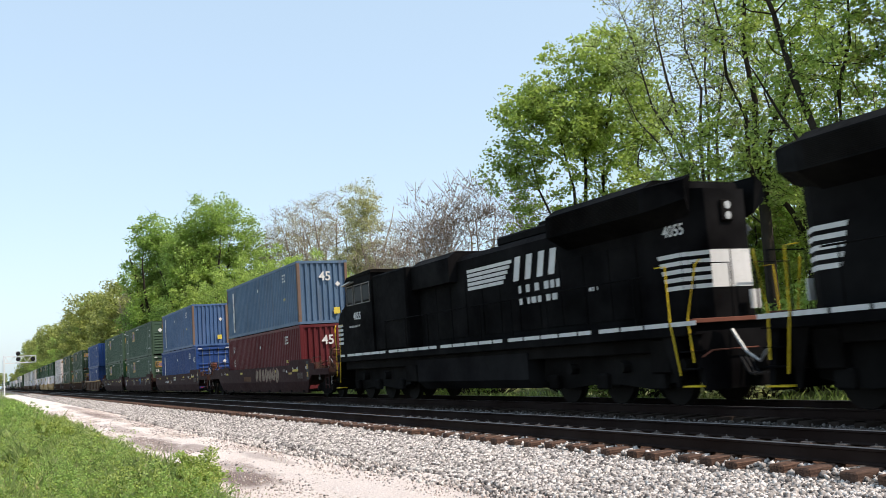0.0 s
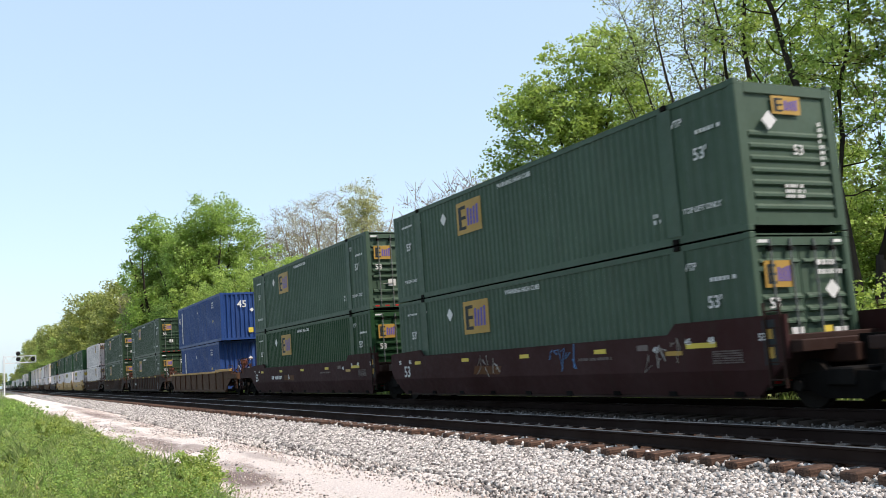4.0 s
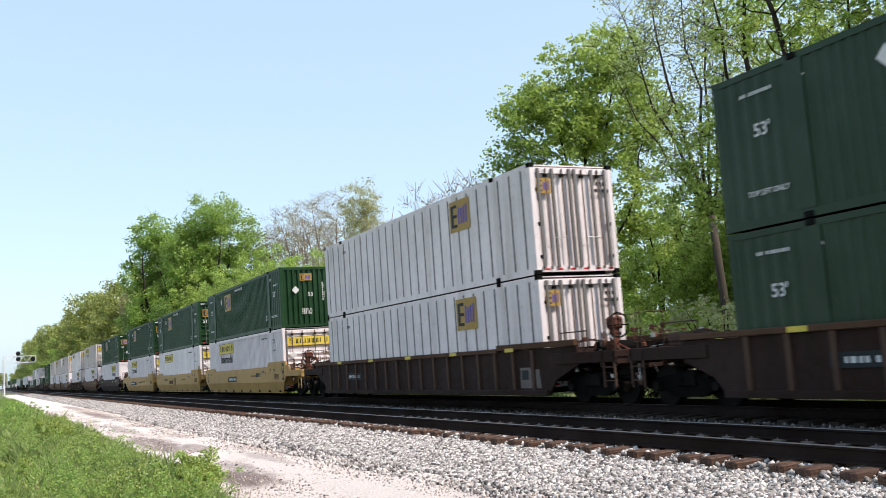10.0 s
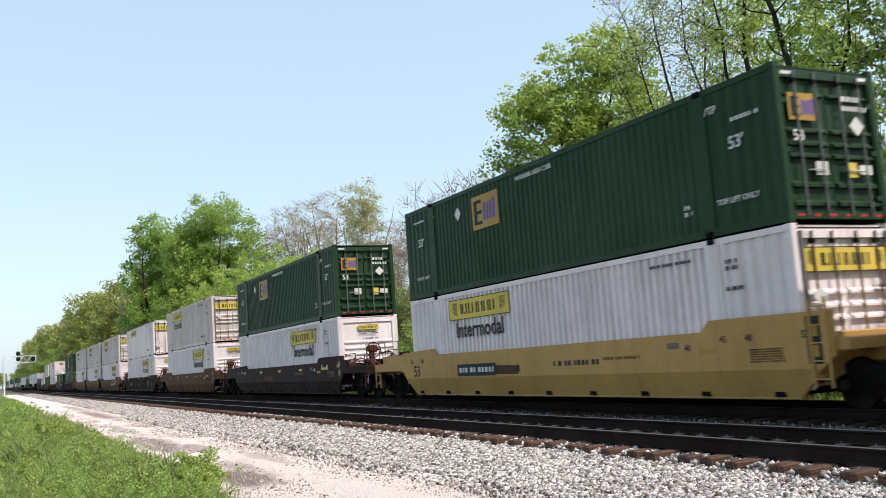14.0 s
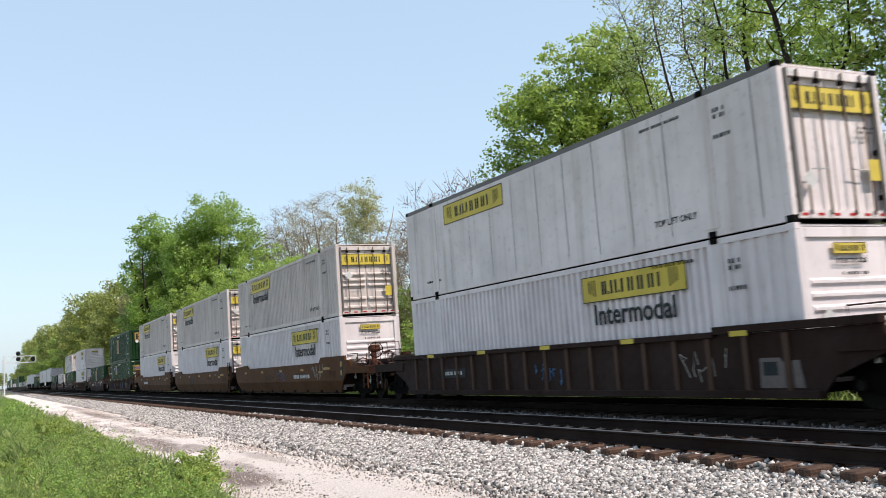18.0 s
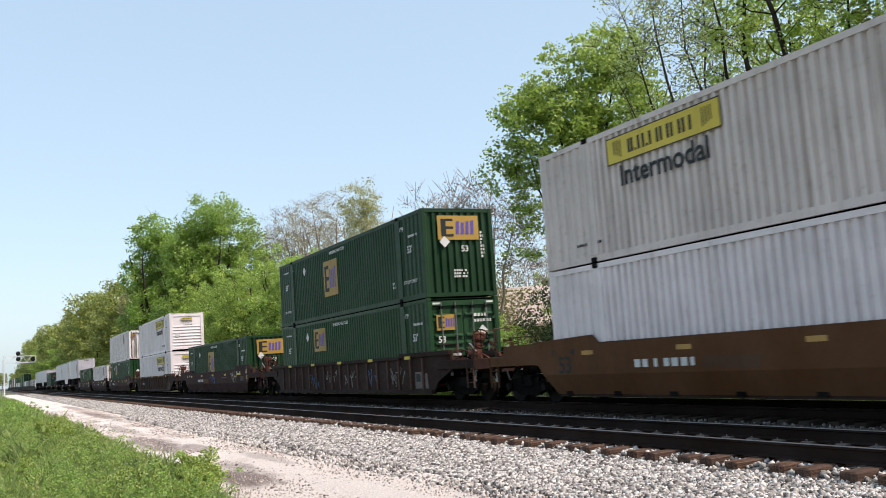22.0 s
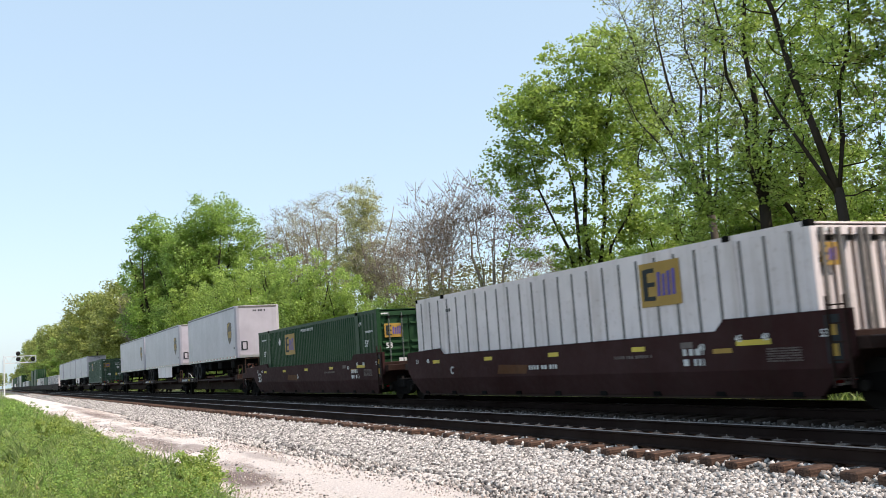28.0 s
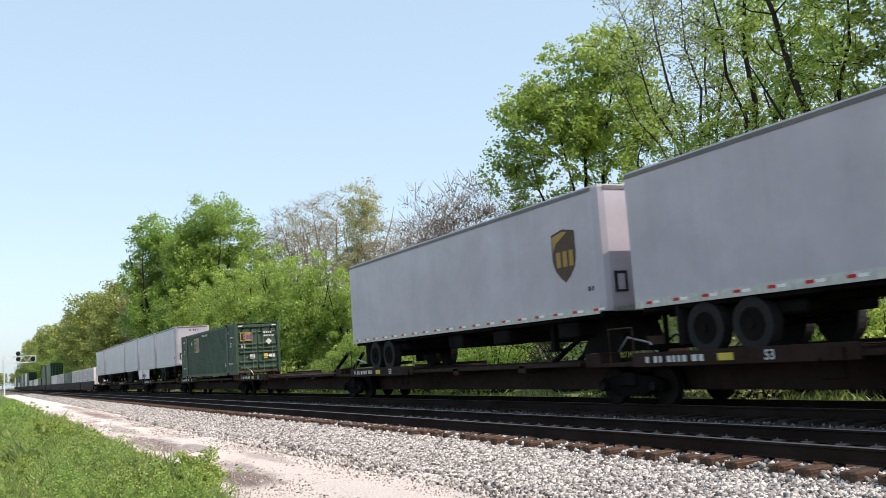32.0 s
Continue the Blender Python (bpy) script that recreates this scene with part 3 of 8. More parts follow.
def yellow_sign(c, x, y, z, w, h, front=False):
    """A yellow sign with a dark rim and plain dark blocks."""
    def b(s, a0, a1, z0, z1, o):
        return s.box(y - 0.002 + o, y + 0.002 + o, x + a0, x + a1, z0, z1) if front else s.box(x + a0, x + a1, y - 0.002 - o, y + 0.002 - o, z0, z1)
    sign = part("sign_panel", b(Shape(), -w / 2, w / 2, z - h / 2, z + h / 2, 0.0), YELLOW, c, "yellow sign with dark blocks")
    rim = Shape()
    t = h * 0.035
    for z0 in (z - h / 2, z + h / 2 - t):
        b(rim, -w / 2, w / 2, z0, z0 + t, 0.005)
    for a in (-w / 2, w / 2 - t):
        b(rim, a, a + t, z - h / 2 + t, z + h / 2 - t, 0.005)
    for sgn in (-1, 1):
        for i in range(4):
            b(rim, sgn * w * (0.36 + 0.022 * i) - w * 0.004, sgn * w * (0.36 + 0.022 * i) + w * 0.004, z - h * 0.30 + h * 0.05 * i, z + h * 0.34, 0.005)
    part("sign_rim", rim, MARK_DARK, sign)
    blocks = Shape()
    a = -w * 0.29
    for i, k in enumerate((0.05, 0.016, 0.065, 0.016, 0.085, 0.08, 0.085, 0.075)):
        low, high = z - h * 0.25, z - h * 0.25 + h * (0.5 if k > 0.02 else 0.1)
        stroke = w * min(k, 0.021)
        b(blocks, a, a + stroke, low, high, 0.005)
        if k > 0.02:
            b(blocks, a + w * k - stroke, a + w * k, low, high, 0.005)
        a += w * (k + 0.013)
    part("sign_blocks", blocks, MARK_DARK, sign)


def diamond(c, x, y, z, r, front=False):
    pts = [(-r, 0), (0, -r), (r, 0), (0, r)]
    s = Shape()
    if front:
        s.add([(y + 0.006, x + a, z + b) for a, b in pts], [(0, 1, 2, 3)])
    else:
        s.add([(x + a, y - 0.006, z + b) for a, b in pts], [(0, 1, 2, 3)])
    part("placard", s, MARK, c, "white diamond placard")


def front_doors(c, L, W, H, mat, style):
    """Two swing doors with pressed ribs, locking bars and hinges on the leading end."""
    x = L / 2 - 0.02
    for sgn in (-1, 1):
        part("door_jamb", Shape().box(x - 0.12, x, sgn * (W / 2 - 0.125) - 0.045, sgn * (W / 2 - 0.125) + 0.045, 0.14, H - 0.12), mat, c)
    part("door_header", Shape().box(x - 0.12, x, -W / 2 + 0.17, W / 2 - 0.17, H - 0.26, H - 0.10), mat, c)
    part("door_sill", Shape().box(x - 0.12, x, -W / 2 + 0.17, W / 2 - 0.17, 0.06, 0.2), mat, c)
    for sgn in (-1, 1):
        y0, y1 = (-W / 2 + 0.18, -0.015) if sgn < 0 else (0.015, W / 2 - 0.18)
        door = part("door", Shape().box(x - 0.11, x - 0.08, y0, y1, 0.21, H - 0.27), mat, c)
        if style == "ribbed":
            for z0, z1 in ((0.28, 0.42), (0.62, 0.76), (1.16, 1.28), (1.38, 1.50), (1.62, 1.74), (2.30, 2.40)):
                part("door_rib", Shape().prism([(x - 0.082, z0), (x, z0 + 0.015), (x, z1 - 0.07), (x - 0.082, z1)], y0 + 0.05, y1 - 0.05), mat, door)
        for f in (0.27, 0.73):
            yb = y0 + (y1 - y0) * f
            bar = part("locking_bar", Shape().tube([(x + 0.03, yb, 0.12), (x + 0.03, yb, H - 0.14)], 0.021, 6), LOCK_PALE if mat in (GREEN, GREEN_DULL, GREEN_DARK, GREEN_FADED, BLUE) else POST_RUST, door, "upright locking bar")
            for zb in (H - 0.32,):
                part("bar_bracket", Shape().box(x - 0.03, x + 0.05, yb - 0.05, yb + 0.05, zb - 0.04, zb + 0.04), UNDER, door)
        yb = y0 + (y1 - y0) * (0.27 if sgn > 0 else 0.73)
        part("handle", Shape().tube([(x + 0.06, yb, 0.95), (x + 0.07, yb + sgn * 0.42, 0.93)], 0.014, 5), CHROME, door)
        ye = y0 if sgn < 0 else y1
        for z in (0.45, 1.3, 2.2):
            part("hinge", Shape().box(x - 0.05, x + 0.012, ye - 0.08, ye + 0.08, z - 0.045, z + 0.045), mat if style == "ribbed" else UNDER, door)
    for yy in (-0.95, 0.95):
        part("label_plate", Shape().box(x, x + 0.006, yy - 0.15, yy + 0.15, H - 0.21, H - 0.15), MARK, c, "white label strip")
    refl = Shape()
    for k in range(6):
        a = -W / 2 + 0.25 + k * (W - 0.6) / 5
        refl.box(x - 0.001, x + 0.004, a, a + 0.16, 0.10, 0.15)
    part("reflector_strip", refl, REFLECT_RED, c, "red reflective strips")


def front_nose(c, L, W, H, mat):
    """A blank leading end: raised frame and pressed sideways ribs."""
    x = L / 2 - 0.02
    part("end_panel", Shape().box(x - 0.06, x - 0.03, -W / 2 + 0.1, W / 2 - 0.1, 0.15, H - 0.12), mat, c)
    for sgn in (-1, 1):
        part("end_post", Shape().box(x - 0.03, x + 0.02, sgn * (W / 2 - 0.13) - 0.11, sgn * (W / 2 - 0.13) + 0.11, 0.1, H - 0.08, 0.01), mat, c)
    part("end_header", Shape().box(x - 0.03, x + 0.02, -W / 2 + 0.24, W / 2 - 0.24, H - 0.26, H - 0.08), mat, c)
    part("end_sill", Shape().box(x - 0.03, x + 0.02, -W / 2 + 0.24, W / 2 - 0.24, 0.1, 0.24), mat, c)
    for i in range(7):
        z = 0.36 + i * 0.235
        part("end_rib", Shape().prism([(x - 0.032, z), (x + 0.018, z + 0.05), (x + 0.018, z + 0.10), (x - 0.032, z + 0.15)], -W / 2 + 0.27, W / 2 - 0.27), mat, c)


def front_corrugated(c, L, W, H, mat, pitch=0.26):
    x = L / 2 - 0.03
    s = Shape()
    corrugated(s, -W / 2 + 0.13, W / 2 - 0.13, 0.14, H - 0.12, x, 0.075, pitch, "y", 1, 0.12)
    part("end_wall", s, mat, c)
    part("end_header", Shape().box(x - 0.04, x + 0.02, -W / 2 + 0.12, W / 2 - 0.12, H - 0.13, H - 0.01), mat, c)
    part("end_sill", Shape().box(x - 0.04, x + 0.02, -W / 2 + 0.12, W / 2 - 0.12, 0.01, 0.14), mat, c)


KINDS = {
    # name: length, width, paint, side, front, label
    "green": (16.154, 2.591, GREEN, "fine", "ribbed", "dark green corrugated steel freight container with ribbed end doors"),
    "green_dull": (16.154, 2.591, GREEN_DULL, "fine", "ribbed", "dulled green corrugated freight container with ribbed end doors"),
    "green_dark": (16.154, 2.591, GREEN_DARK, "fine", "ribbed", "deep green steel freight container with ribbed end doors"),
    "green_nose": (16.154, 2.591, GREEN_FADED, "fine", "nose", "faded green freight container with a ribbed blank end"),
    "green_faded": (16.154, 2.591, GREEN_FADED, "fine", "ribbed", "faded green corrugated freight container with end doors"),
    "green_corr": (16.154, 2.591, GREEN, "fine", "corr", "green freight container with an upright-folded end wall"),
    "green_big": (16.154, 2.591, GREEN_DARK, "fine", "corr", "deep green freight container with a large gold panel"),
    "rib": (16.154, 2.591, WHITE_WORN, "ribs", "flat", "worn white panel container with grey upright ribs"),
    "white_door": (16.154, 2.591, WHITE, "fine", "ribbed", "white corrugated freight container with a yellow sign and end doors"),
    "white_smooth": (16.154, 2.591, WHITE, "plate", "ribbed", "smooth white freight container with a yellow sign"),
    "white_mid": (16.154, 2.591, WHITE, "fine", "ribbed", "white corrugated freight container with a broad yellow door sign"),
    "white_old": (16.154, 2.591, WHITE_OLD, "fine", "ribbed", "grimy white corrugated container with rust-streaked end doors"),
    "white_nose": (16.154, 2.591, WHITE, "fine", "nose", "white corrugated freight container with a ribbed blank end"),
    "white_plate": (16.154, 2.591, WHITE_WORN, "plate", "flat", "grimy white plate-sided container with a yellow sign"),
    "blue_grey": (13.716, 2.438, BLUE_GREY, "iso", "corr", "faded grey-blue steel shipping container with a folded end"),
    "red": (13.716, 2.438, RED, "iso", "corr", "maroon red steel shipping container with a folded end"),
    "blue_door": (13.716, 2.438, BLUE, "iso", "ribbed", "bright blue steel shipping container with end doors"),
    "blue": (13.716, 2.438, BLUE, "iso", "corr", "bright blue steel shipping container, streaked with dirt"),
    "blue_short": (12.192, 2.438, BLUE, "iso", "corr", "short bright blue steel shipping container"),
    "blue_faded": (12.192, 2.438, BLUE_WORN, "iso", "corr", "short faded blue steel shipping container with a folded end"),
}
TEMPLATES = {}


def far_container(kind, front, z, H=2.896):
    """A box that stays far down the train: sides, roof and end in few pieces."""
    L, W, mat, side, end, text = KINDS[kind]
    key = "far " + kind
    if key in TEMPLATES:
        c = copy_thing(TEMPLATES[key], pose(front - L / 2, YC, z))
    else:
        c = thing("freight_container", text, "container", "freight containers on the train", pose(front - L / 2, YC, z))
        TEMPLATES[key] = c
        part("body", Shape().box(-L / 2, L / 2 - 0.05, -W / 2, W / 2, 0.02, H - 0.03, 0.02), mat, c)
        part("roof", Shape().box(-L / 2 + 0.05, L / 2 - 0.1, -W / 2 + 0.05, W / 2 - 0.05, H - 0.03, H), mat, c)
        for sgn in (-1, 1):
            part("door", Shape().box(L / 2 - 0.05, L / 2, sgn * W / 4 - W / 4 + 0.03, sgn * W / 4 + W / 4 - 0.03, 0.12, H - 0.15), mat, c)
            for yy in (0.3, 0.9):
                part("locking_bar", Shape().box(L / 2, L / 2 + 0.04, sgn * yy - 0.03, sgn * yy + 0.03, 0.1, H - 0.1), STEEL_RIB, c)
        if kind.startswith("green"):
            gold_panel(c, L / 2 - 10.7, -W / 2 - 0.004, 2.08, 1.5, 0.95)
        elif side == "ribs":
            for i in range(26):
                part("rib", Shape().box(-L / 2 + 0.38 + i * 0.612, -L / 2 + 0.46 + i * 0.612, -W / 2 - 0.01, -W / 2 + 0.01, 0.12, H - 0.1), STEEL_RIB, c)
        elif kind.startswith("white"):
            part("sign_panel", Shape().box(-5.3, -1.7, -W / 2 - 0.006, -W / 2 + 0.002, 2.06, 2.66), YELLOW, c)
    MOVERS.append((c, front - L / 2, z))
    return c


def container(kind, front, z, H=2.896, label=""):
    """A container whose leading end stands at front at the clip's start, its floor at z."""
    L, W, mat, side, end, text = KINDS[kind]
    m = pose(front - L / 2, YC, z)
    if kind in TEMPLATES:
        c = copy_thing(TEMPLATES[kind], m)
        if label:
            c["label"] = label
        MOVERS.append((c, front - L / 2, z))
        return c
    c = thing("freight_container", label or text, "container", "freight containers on the train", m)
    TEMPLATES[kind] = c
    MOVERS.append((c, front - L / 2, z))
    y = -W / 2
    for sx in (-1, 1):
        for sy in (-1, 1):
            px, py = sx * (L / 2 - 0.08), sy * (W / 2 - 0.07)
            part("corner_post", Shape().box(px - 0.08, px + 0.08, py - 0.07, py + 0.07, 0.1, H - 0.1, 0.012), POST_RUST if kind in ("blue_faded", "blue_grey") else mat, c)
            for zz in (0.0, H - 0.118) if sx > 0 or sy < 0 else ():
                part("corner_casting", Shape().box(px - 0.085, px + 0.085, py - 0.075, py + 0.075, zz, zz + 0.118, 0.01), UNDER if kind in ("rib", "white_plate") else mat, c)
    for sy in (-1, 1):
        yy = sy * (W / 2 - 0.05)
        part("top_rail", Shape().box(-L / 2 + 0.16, L / 2 - 0.16, yy - 0.05, yy + 0.045, H - 0.13, H - 0.012), STEEL_RIB if kind == "white_plate" else mat, c)
        part("bottom_rail", Shape().box(-L / 2 + 0.16, L / 2 - 0.16, yy - 0.05, yy + 0.045, 0.012, 0.165), mat, c)
        s = Shape()
        skin = sy * (W / 2 - 0.012)
        a0, a1, z0, z1 = -L / 2 + 0.16, L / 2 - 0.16, 0.165, H - 0.13
        if side == "iso":
            corrugated(s, a0, a1, z0, z1, skin, 0.036, 0.28, "x", sy)
        elif side == "fine":
            # plain bays beside the lifting posts and fine folds between them
            deep, ease = (0.075, 0.13) if mat in (WHITE, WHITE_OLD) else (0.03, 0.2)
            corrugated(s, a0, -6.3, z0, z1, skin, deep * 0.7, 0.3, "x", sy, ease)
            corrugated(s, -5.9, 5.9, z0, z1, skin, deep, 0.235, "x", sy, ease)
            corrugated(s, 6.3, a1, z0, z1, skin, deep * 0.7, 0.3, "x", sy, ease)
        else:
            s.box(a0, a1, skin - 0.012, skin + 0.004, z0, z1)
        part("side_wall", s, mat, c)
        if L > 15:
            for px in (-6.1, 6.1):
                part("lift_post", Shape().box(px - 0.2, px + 0.2, skin - 0.03, skin + 0.006, 0.165, H - 0.13), mat, c)
                for zc in (0.0, H - 0.11) if sy < 0 else ():
                    part("lift_casting", Shape().box(px - 0.09, px + 0.09, skin - 0.05, skin + 0.012, zc, zc + 0.11, 0.01), UNDER, c)
        if side == "ribs":
            rm = Shape().box(-0.034, 0.034, -0.012, 0.012, 0.17, H - 0.14).mesh("rib", STEEL_RIB)
            for i in range(26 if sy < 0 else 0):
                part("rib", rm, STEEL_RIB, c, "grey steel rib", Matrix.Translation((-L / 2 + 0.42 + i * 0.612, sy * (W / 2 - 0.004), 0)))
        if side == "plate":
            sm = Shape().box(-0.012, 0.012, -0.006, 0.006, 0.17, H - 0.14).mesh("seam", STEEL_RIB)
            for i in range(13):
                part("seam", sm, STEEL_RIB, c, "riveted upright seam", Matrix.Translation((-L / 2 + 0.62 + i * 1.24, sy * (W / 2 - 0.006), 0)))
    part("roof", Shape().box(-L / 2 + 0.1, L / 2 - 0.1, -W / 2 + 0.09, W / 2 - 0.09, H - 0.05, H - 0.02), mat, c)
    under = Shape().box(-L / 2 + 0.1, L / 2 - 0.1, -W / 2 + 0.1, W / 2 - 0.1, 0.12, 0.15)
    for i in range(int(L / 0.8)):
        under.box(-L / 2 + 0.4 + i * 0.8, -L / 2 + 0.46 + i * 0.8, -W / 2 + 0.1, W / 2 - 0.1, 0.02, 0.12)
    part("underframe", under, UNDER, c)
    part("rear_wall", Shape().box(-L / 2 + 0.02, -L / 2 + 0.06, -W / 2 + 0.12, W / 2 - 0.12, 0.02, H - 0.02), mat, c)
    if end in ("ribbed", "flat"):
        front_doors(c, L, W, H, mat, end)
    elif end == "nose":
        front_nose(c, L, W, H, mat)
    else:
        front_corrugated(c, L, W, H, mat)
    x1 = L / 2 + 0.006

    def write(text, d, zz, h, mk=MARK):
        part("writing", letters(text, h, mk), mk, c, "", Matrix.Translation((L / 2 - d, y - 0.008, zz)))

    def small(d, zz, w, h, rows, mk=MARK, seed=1):
        part("small_writing", bars(w, h, rows, mk, seed), mk, c, "", Matrix.Translation((L / 2 - d, y - 0.008, zz)))

    def endbars(yy, zz, w, h, rows, mk=MARK, seed=2):
        part("small_writing", bars(w, h, rows, mk, seed, "front"), mk, c, "", Matrix.Translation((x1 + 0.004, yy, zz)))

    if kind.startswith("green"):
        if kind == "green_big":
            gold_panel(c, L / 2 - 8.95, y - 0.006, 1.6, 1.65, 1.45)
            gold_panel(c, 0.0, x1, 2.25, 1.5, 0.8, True)
        else:
            gold_panel(c, L / 2 - 10.7, y - 0.006, 2.08, 1.5, 0.95)
            if end == "ribbed":
                gold_panel(c, -0.64, x1 - 0.021, 2.1, 0.72, 0.5, True)
            elif end == "nose":
                gold_panel(c, 0.0, x1, 2.43, 0.75, 0.36, True)
            else:
                gold_panel(c, 0.0, x1, 2.4, 0.6, 0.34, True)
        diamond(c, L / 2 - 12.35, y, 2.25, 0.2)
        diamond(c, 0.62 if end == "ribbed" else -0.55, x1 + 0.05, 1.78 if end != "nose" else 2.1, 0.19, True)
        write("53'", 1.05, 1.68, 0.24)
        write("WTP", 1.7, 2.42, 0.15)
        write("WTP", 14.15, 2.42, 0.13)
        write("53'", 15.0, 1.75, 0.24)
        write("TOP LIFT ONLY", 1.15, 0.62, 0.11)
        write("TOP LIFT ONLY", 15.0, 0.62, 0.10)
        write("WARNING HIGH CUBE", 8.1, 2.6, 0.12)
        small(2.5, 0.62, 0.22, 0.26, 2)
        small(14.1, 0.8, 0.2, 0.26, 2)
        small(15.05, 2.45, 0.8, 0.10, 1, MARK, 4)
        small(0.75, 2.12, 0.75, 0.12, 1, MARK, 5)
        if end == "ribbed":
            endbars(0.62, 2.3, 0.55, 0.15, 1, MARK, 6)
            endbars(0.66, 2.12, 0.62, 0.14, 1, MARK, 7)
            part("writing", letters("53", 0.2, MARK, "front"), MARK, c, "", Matrix.Translation((x1 + 0.01, -0.85, 1.55)))
            part("label_plate", Shape().box(x1, x1 + 0.006, 0.3, 0.55, 0.82, 1.1), YELLOW, c, "yellow warning label")
            part("label_plate", Shape().box(x1, x1 + 0.006, 0.62, 0.95, 0.88, 1.06), MARK, c, "white label")
            part("label_plate", Shape().box(x1, x1 + 0.006, -0.5, -0.2, 0.85, 1.1), MARK, c, "white label")
        else:
            part("writing", letters("53", 0.2, MARK, "front"), MARK, c, "", Matrix.Translation((x1 + 0.006, 0.2, 1.55)))
            endbars(0.0, 0.75, 0.5, 0.3, 3, MARK, 9)
            endbars(0.85, 1.7, 0.12, 0.9, 8, MARK, 10)
    elif kind == "rib":
        gold_panel(c, L / 2 - 3.97, y - 0.018, 2.2, 1.28, 0.92)
        gold_panel(c, -0.9, x1 + 0.004, 2.3, 0.42, 0.4, True)
        endbars(0.85, 2.38, 0.5, 0.14, 1, MARK_DARK, 6)
        endbars(0.85, 2.2, 0.5, 0.14, 1, MARK_DARK, 7)
        for yy in (-1.05, -0.62, -0.08, 0.08, 0.62, 1.05):
            part("door_post", Shape().box(x1 - 0.03, x1 + 0.03, yy - 0.035, yy + 0.035, 0.16, H - 0.14), STEEL_RIB, c, "dark upright door post")
        small(13.9, 2.4, 0.5, 0.14, 1, MARK_DARK, 8)
    elif kind.startswith("white"):
        rear = kind in ("white_door", "white_smooth", "white_old", "white_plate")
        cx, cz = (11.55, 2.36) if rear else (4.63, 2.30)
        yellow_sign(c, L / 2 - cx, y - 0.008, cz, 3.6, 0.6)
        if kind not in ("white_plate", "white_smooth"):
            write("Intermodal", cx, cz - 0.62, 0.46, MARK_DARK)
        write("TOP LIFT ONLY", 3.0, 0.5, 0.13, MARK_DARK)
        small(1.5, 2.35, 0.3, 0.25, 2, MARK_DARK, 3)
        small(1.6, 1.9, 0.7, 0.12, 1, MARK_DARK, 4)
        small(14.3, 0.45, 1.0, 0.1, 1, MARK_DARK, 5)
        small(3.2, 2.55, 1.3, 0.1, 1, MARK_DARK, 6)
        if end != "nose":
            yellow_sign(c, 0.0, x1 - 0.021, 2.25, 2.2, 0.45, True)
            diamond(c, -0.8, x1 + 0.03, 1.6 if kind != "white_plate" else 0.75, 0.18, True)
            part("label_plate", Shape().box(x1 + 0.03, x1 + 0.036, 0.75, 1.02, 0.75, 1.15), YELLOW, c, "yellow warning label")
            endbars(0.8, 1.7, 0.4, 0.16, 2, MARK_DARK, 8)
            for yy in (-1.1, 1.1):
                part("door_post", Shape().box(x1 - 0.03, x1 + 0.03, yy - 0.03, yy + 0.03, 0.16, H - 0.14), STEEL_RIB, c, "dark upright door post")
        else:
            yellow_sign(c, 0.0, x1 + 0.008, 2.43, 0.85, 0.2, True)
            part("writing", letters("Intermodal", 0.13, MARK_DARK, "front"), MARK_DARK, c, "", Matrix.Translation((x1 + 0.014, 0.0, 2.22)))
            diamond(c, -0.72, x1 + 0.02, 1.2, 0.2, True)
            endbars(0.1, 1.98, 0.7, 0.09, 1, MARK_DARK, 8)
    else:
        if kind == "red":
            write("U", L - 1.35, 2.2, 0.34)
            write("E", L - 1.35, 1.45, 0.34)
        else:
            strip = part("stripe", Shape().box(-L / 2 + 1.42, -L / 2 + 1.72, y - 0.01, y - 0.004, 0.3, 2.5), MARK, c, "pale upright painted strip")
            part("stripe_marks", Shape().box(-L / 2 + 1.52, -L / 2 + 1.62, y - 0.014, y - 0.010, 0.5, 0.85).box(-L / 2 + 1.5, -L / 2 + 1.6, y - 0.014, y - 0.010, 1.0, 1.12).box(-L / 2 + 1.5, -L / 2 + 1.6, y - 0.014, y - 0.010, 1.4, 1.52).box(-L / 2 + 1.5, -L / 2 + 1.6, y - 0.014, y - 0.010, 1.8, 1.92), STEEL_RIB, strip)
        if L > 13:
            if kind != "blue_door":
                part("writing", letters("45", 0.42, MARK, "front"), MARK, c, "", Matrix.Translation((x1 + 0.02, 0.1, 2.15)))
            if kind == "blue_door":
                write("45", 0.62, 2.0, 0.36)
            if kind == "blue":
                write("45", 13.1, 1.95, 0.42)
        small(2.1, 2.3, 0.5, 0.42, 3, MARK, 3)
        small(2.1, 1.3, 0.25, 0.2, 1, YELLOW, 4)
        part("placard", Shape().disc(L / 2 - 6.8, 2.15, 0.09, y - 0.012, y - 0.004, 12), MARK, c, "round white placard")
        part("label_plate", Shape().box(x1 + 0.02, x1 + 0.026, 0.45, 0.75, 0.42, 0.72), YELLOW, c, "yellow square label")
        diamond(c, 0.7, x1 + 0.02, 1.8, 0.13, True)
    return c


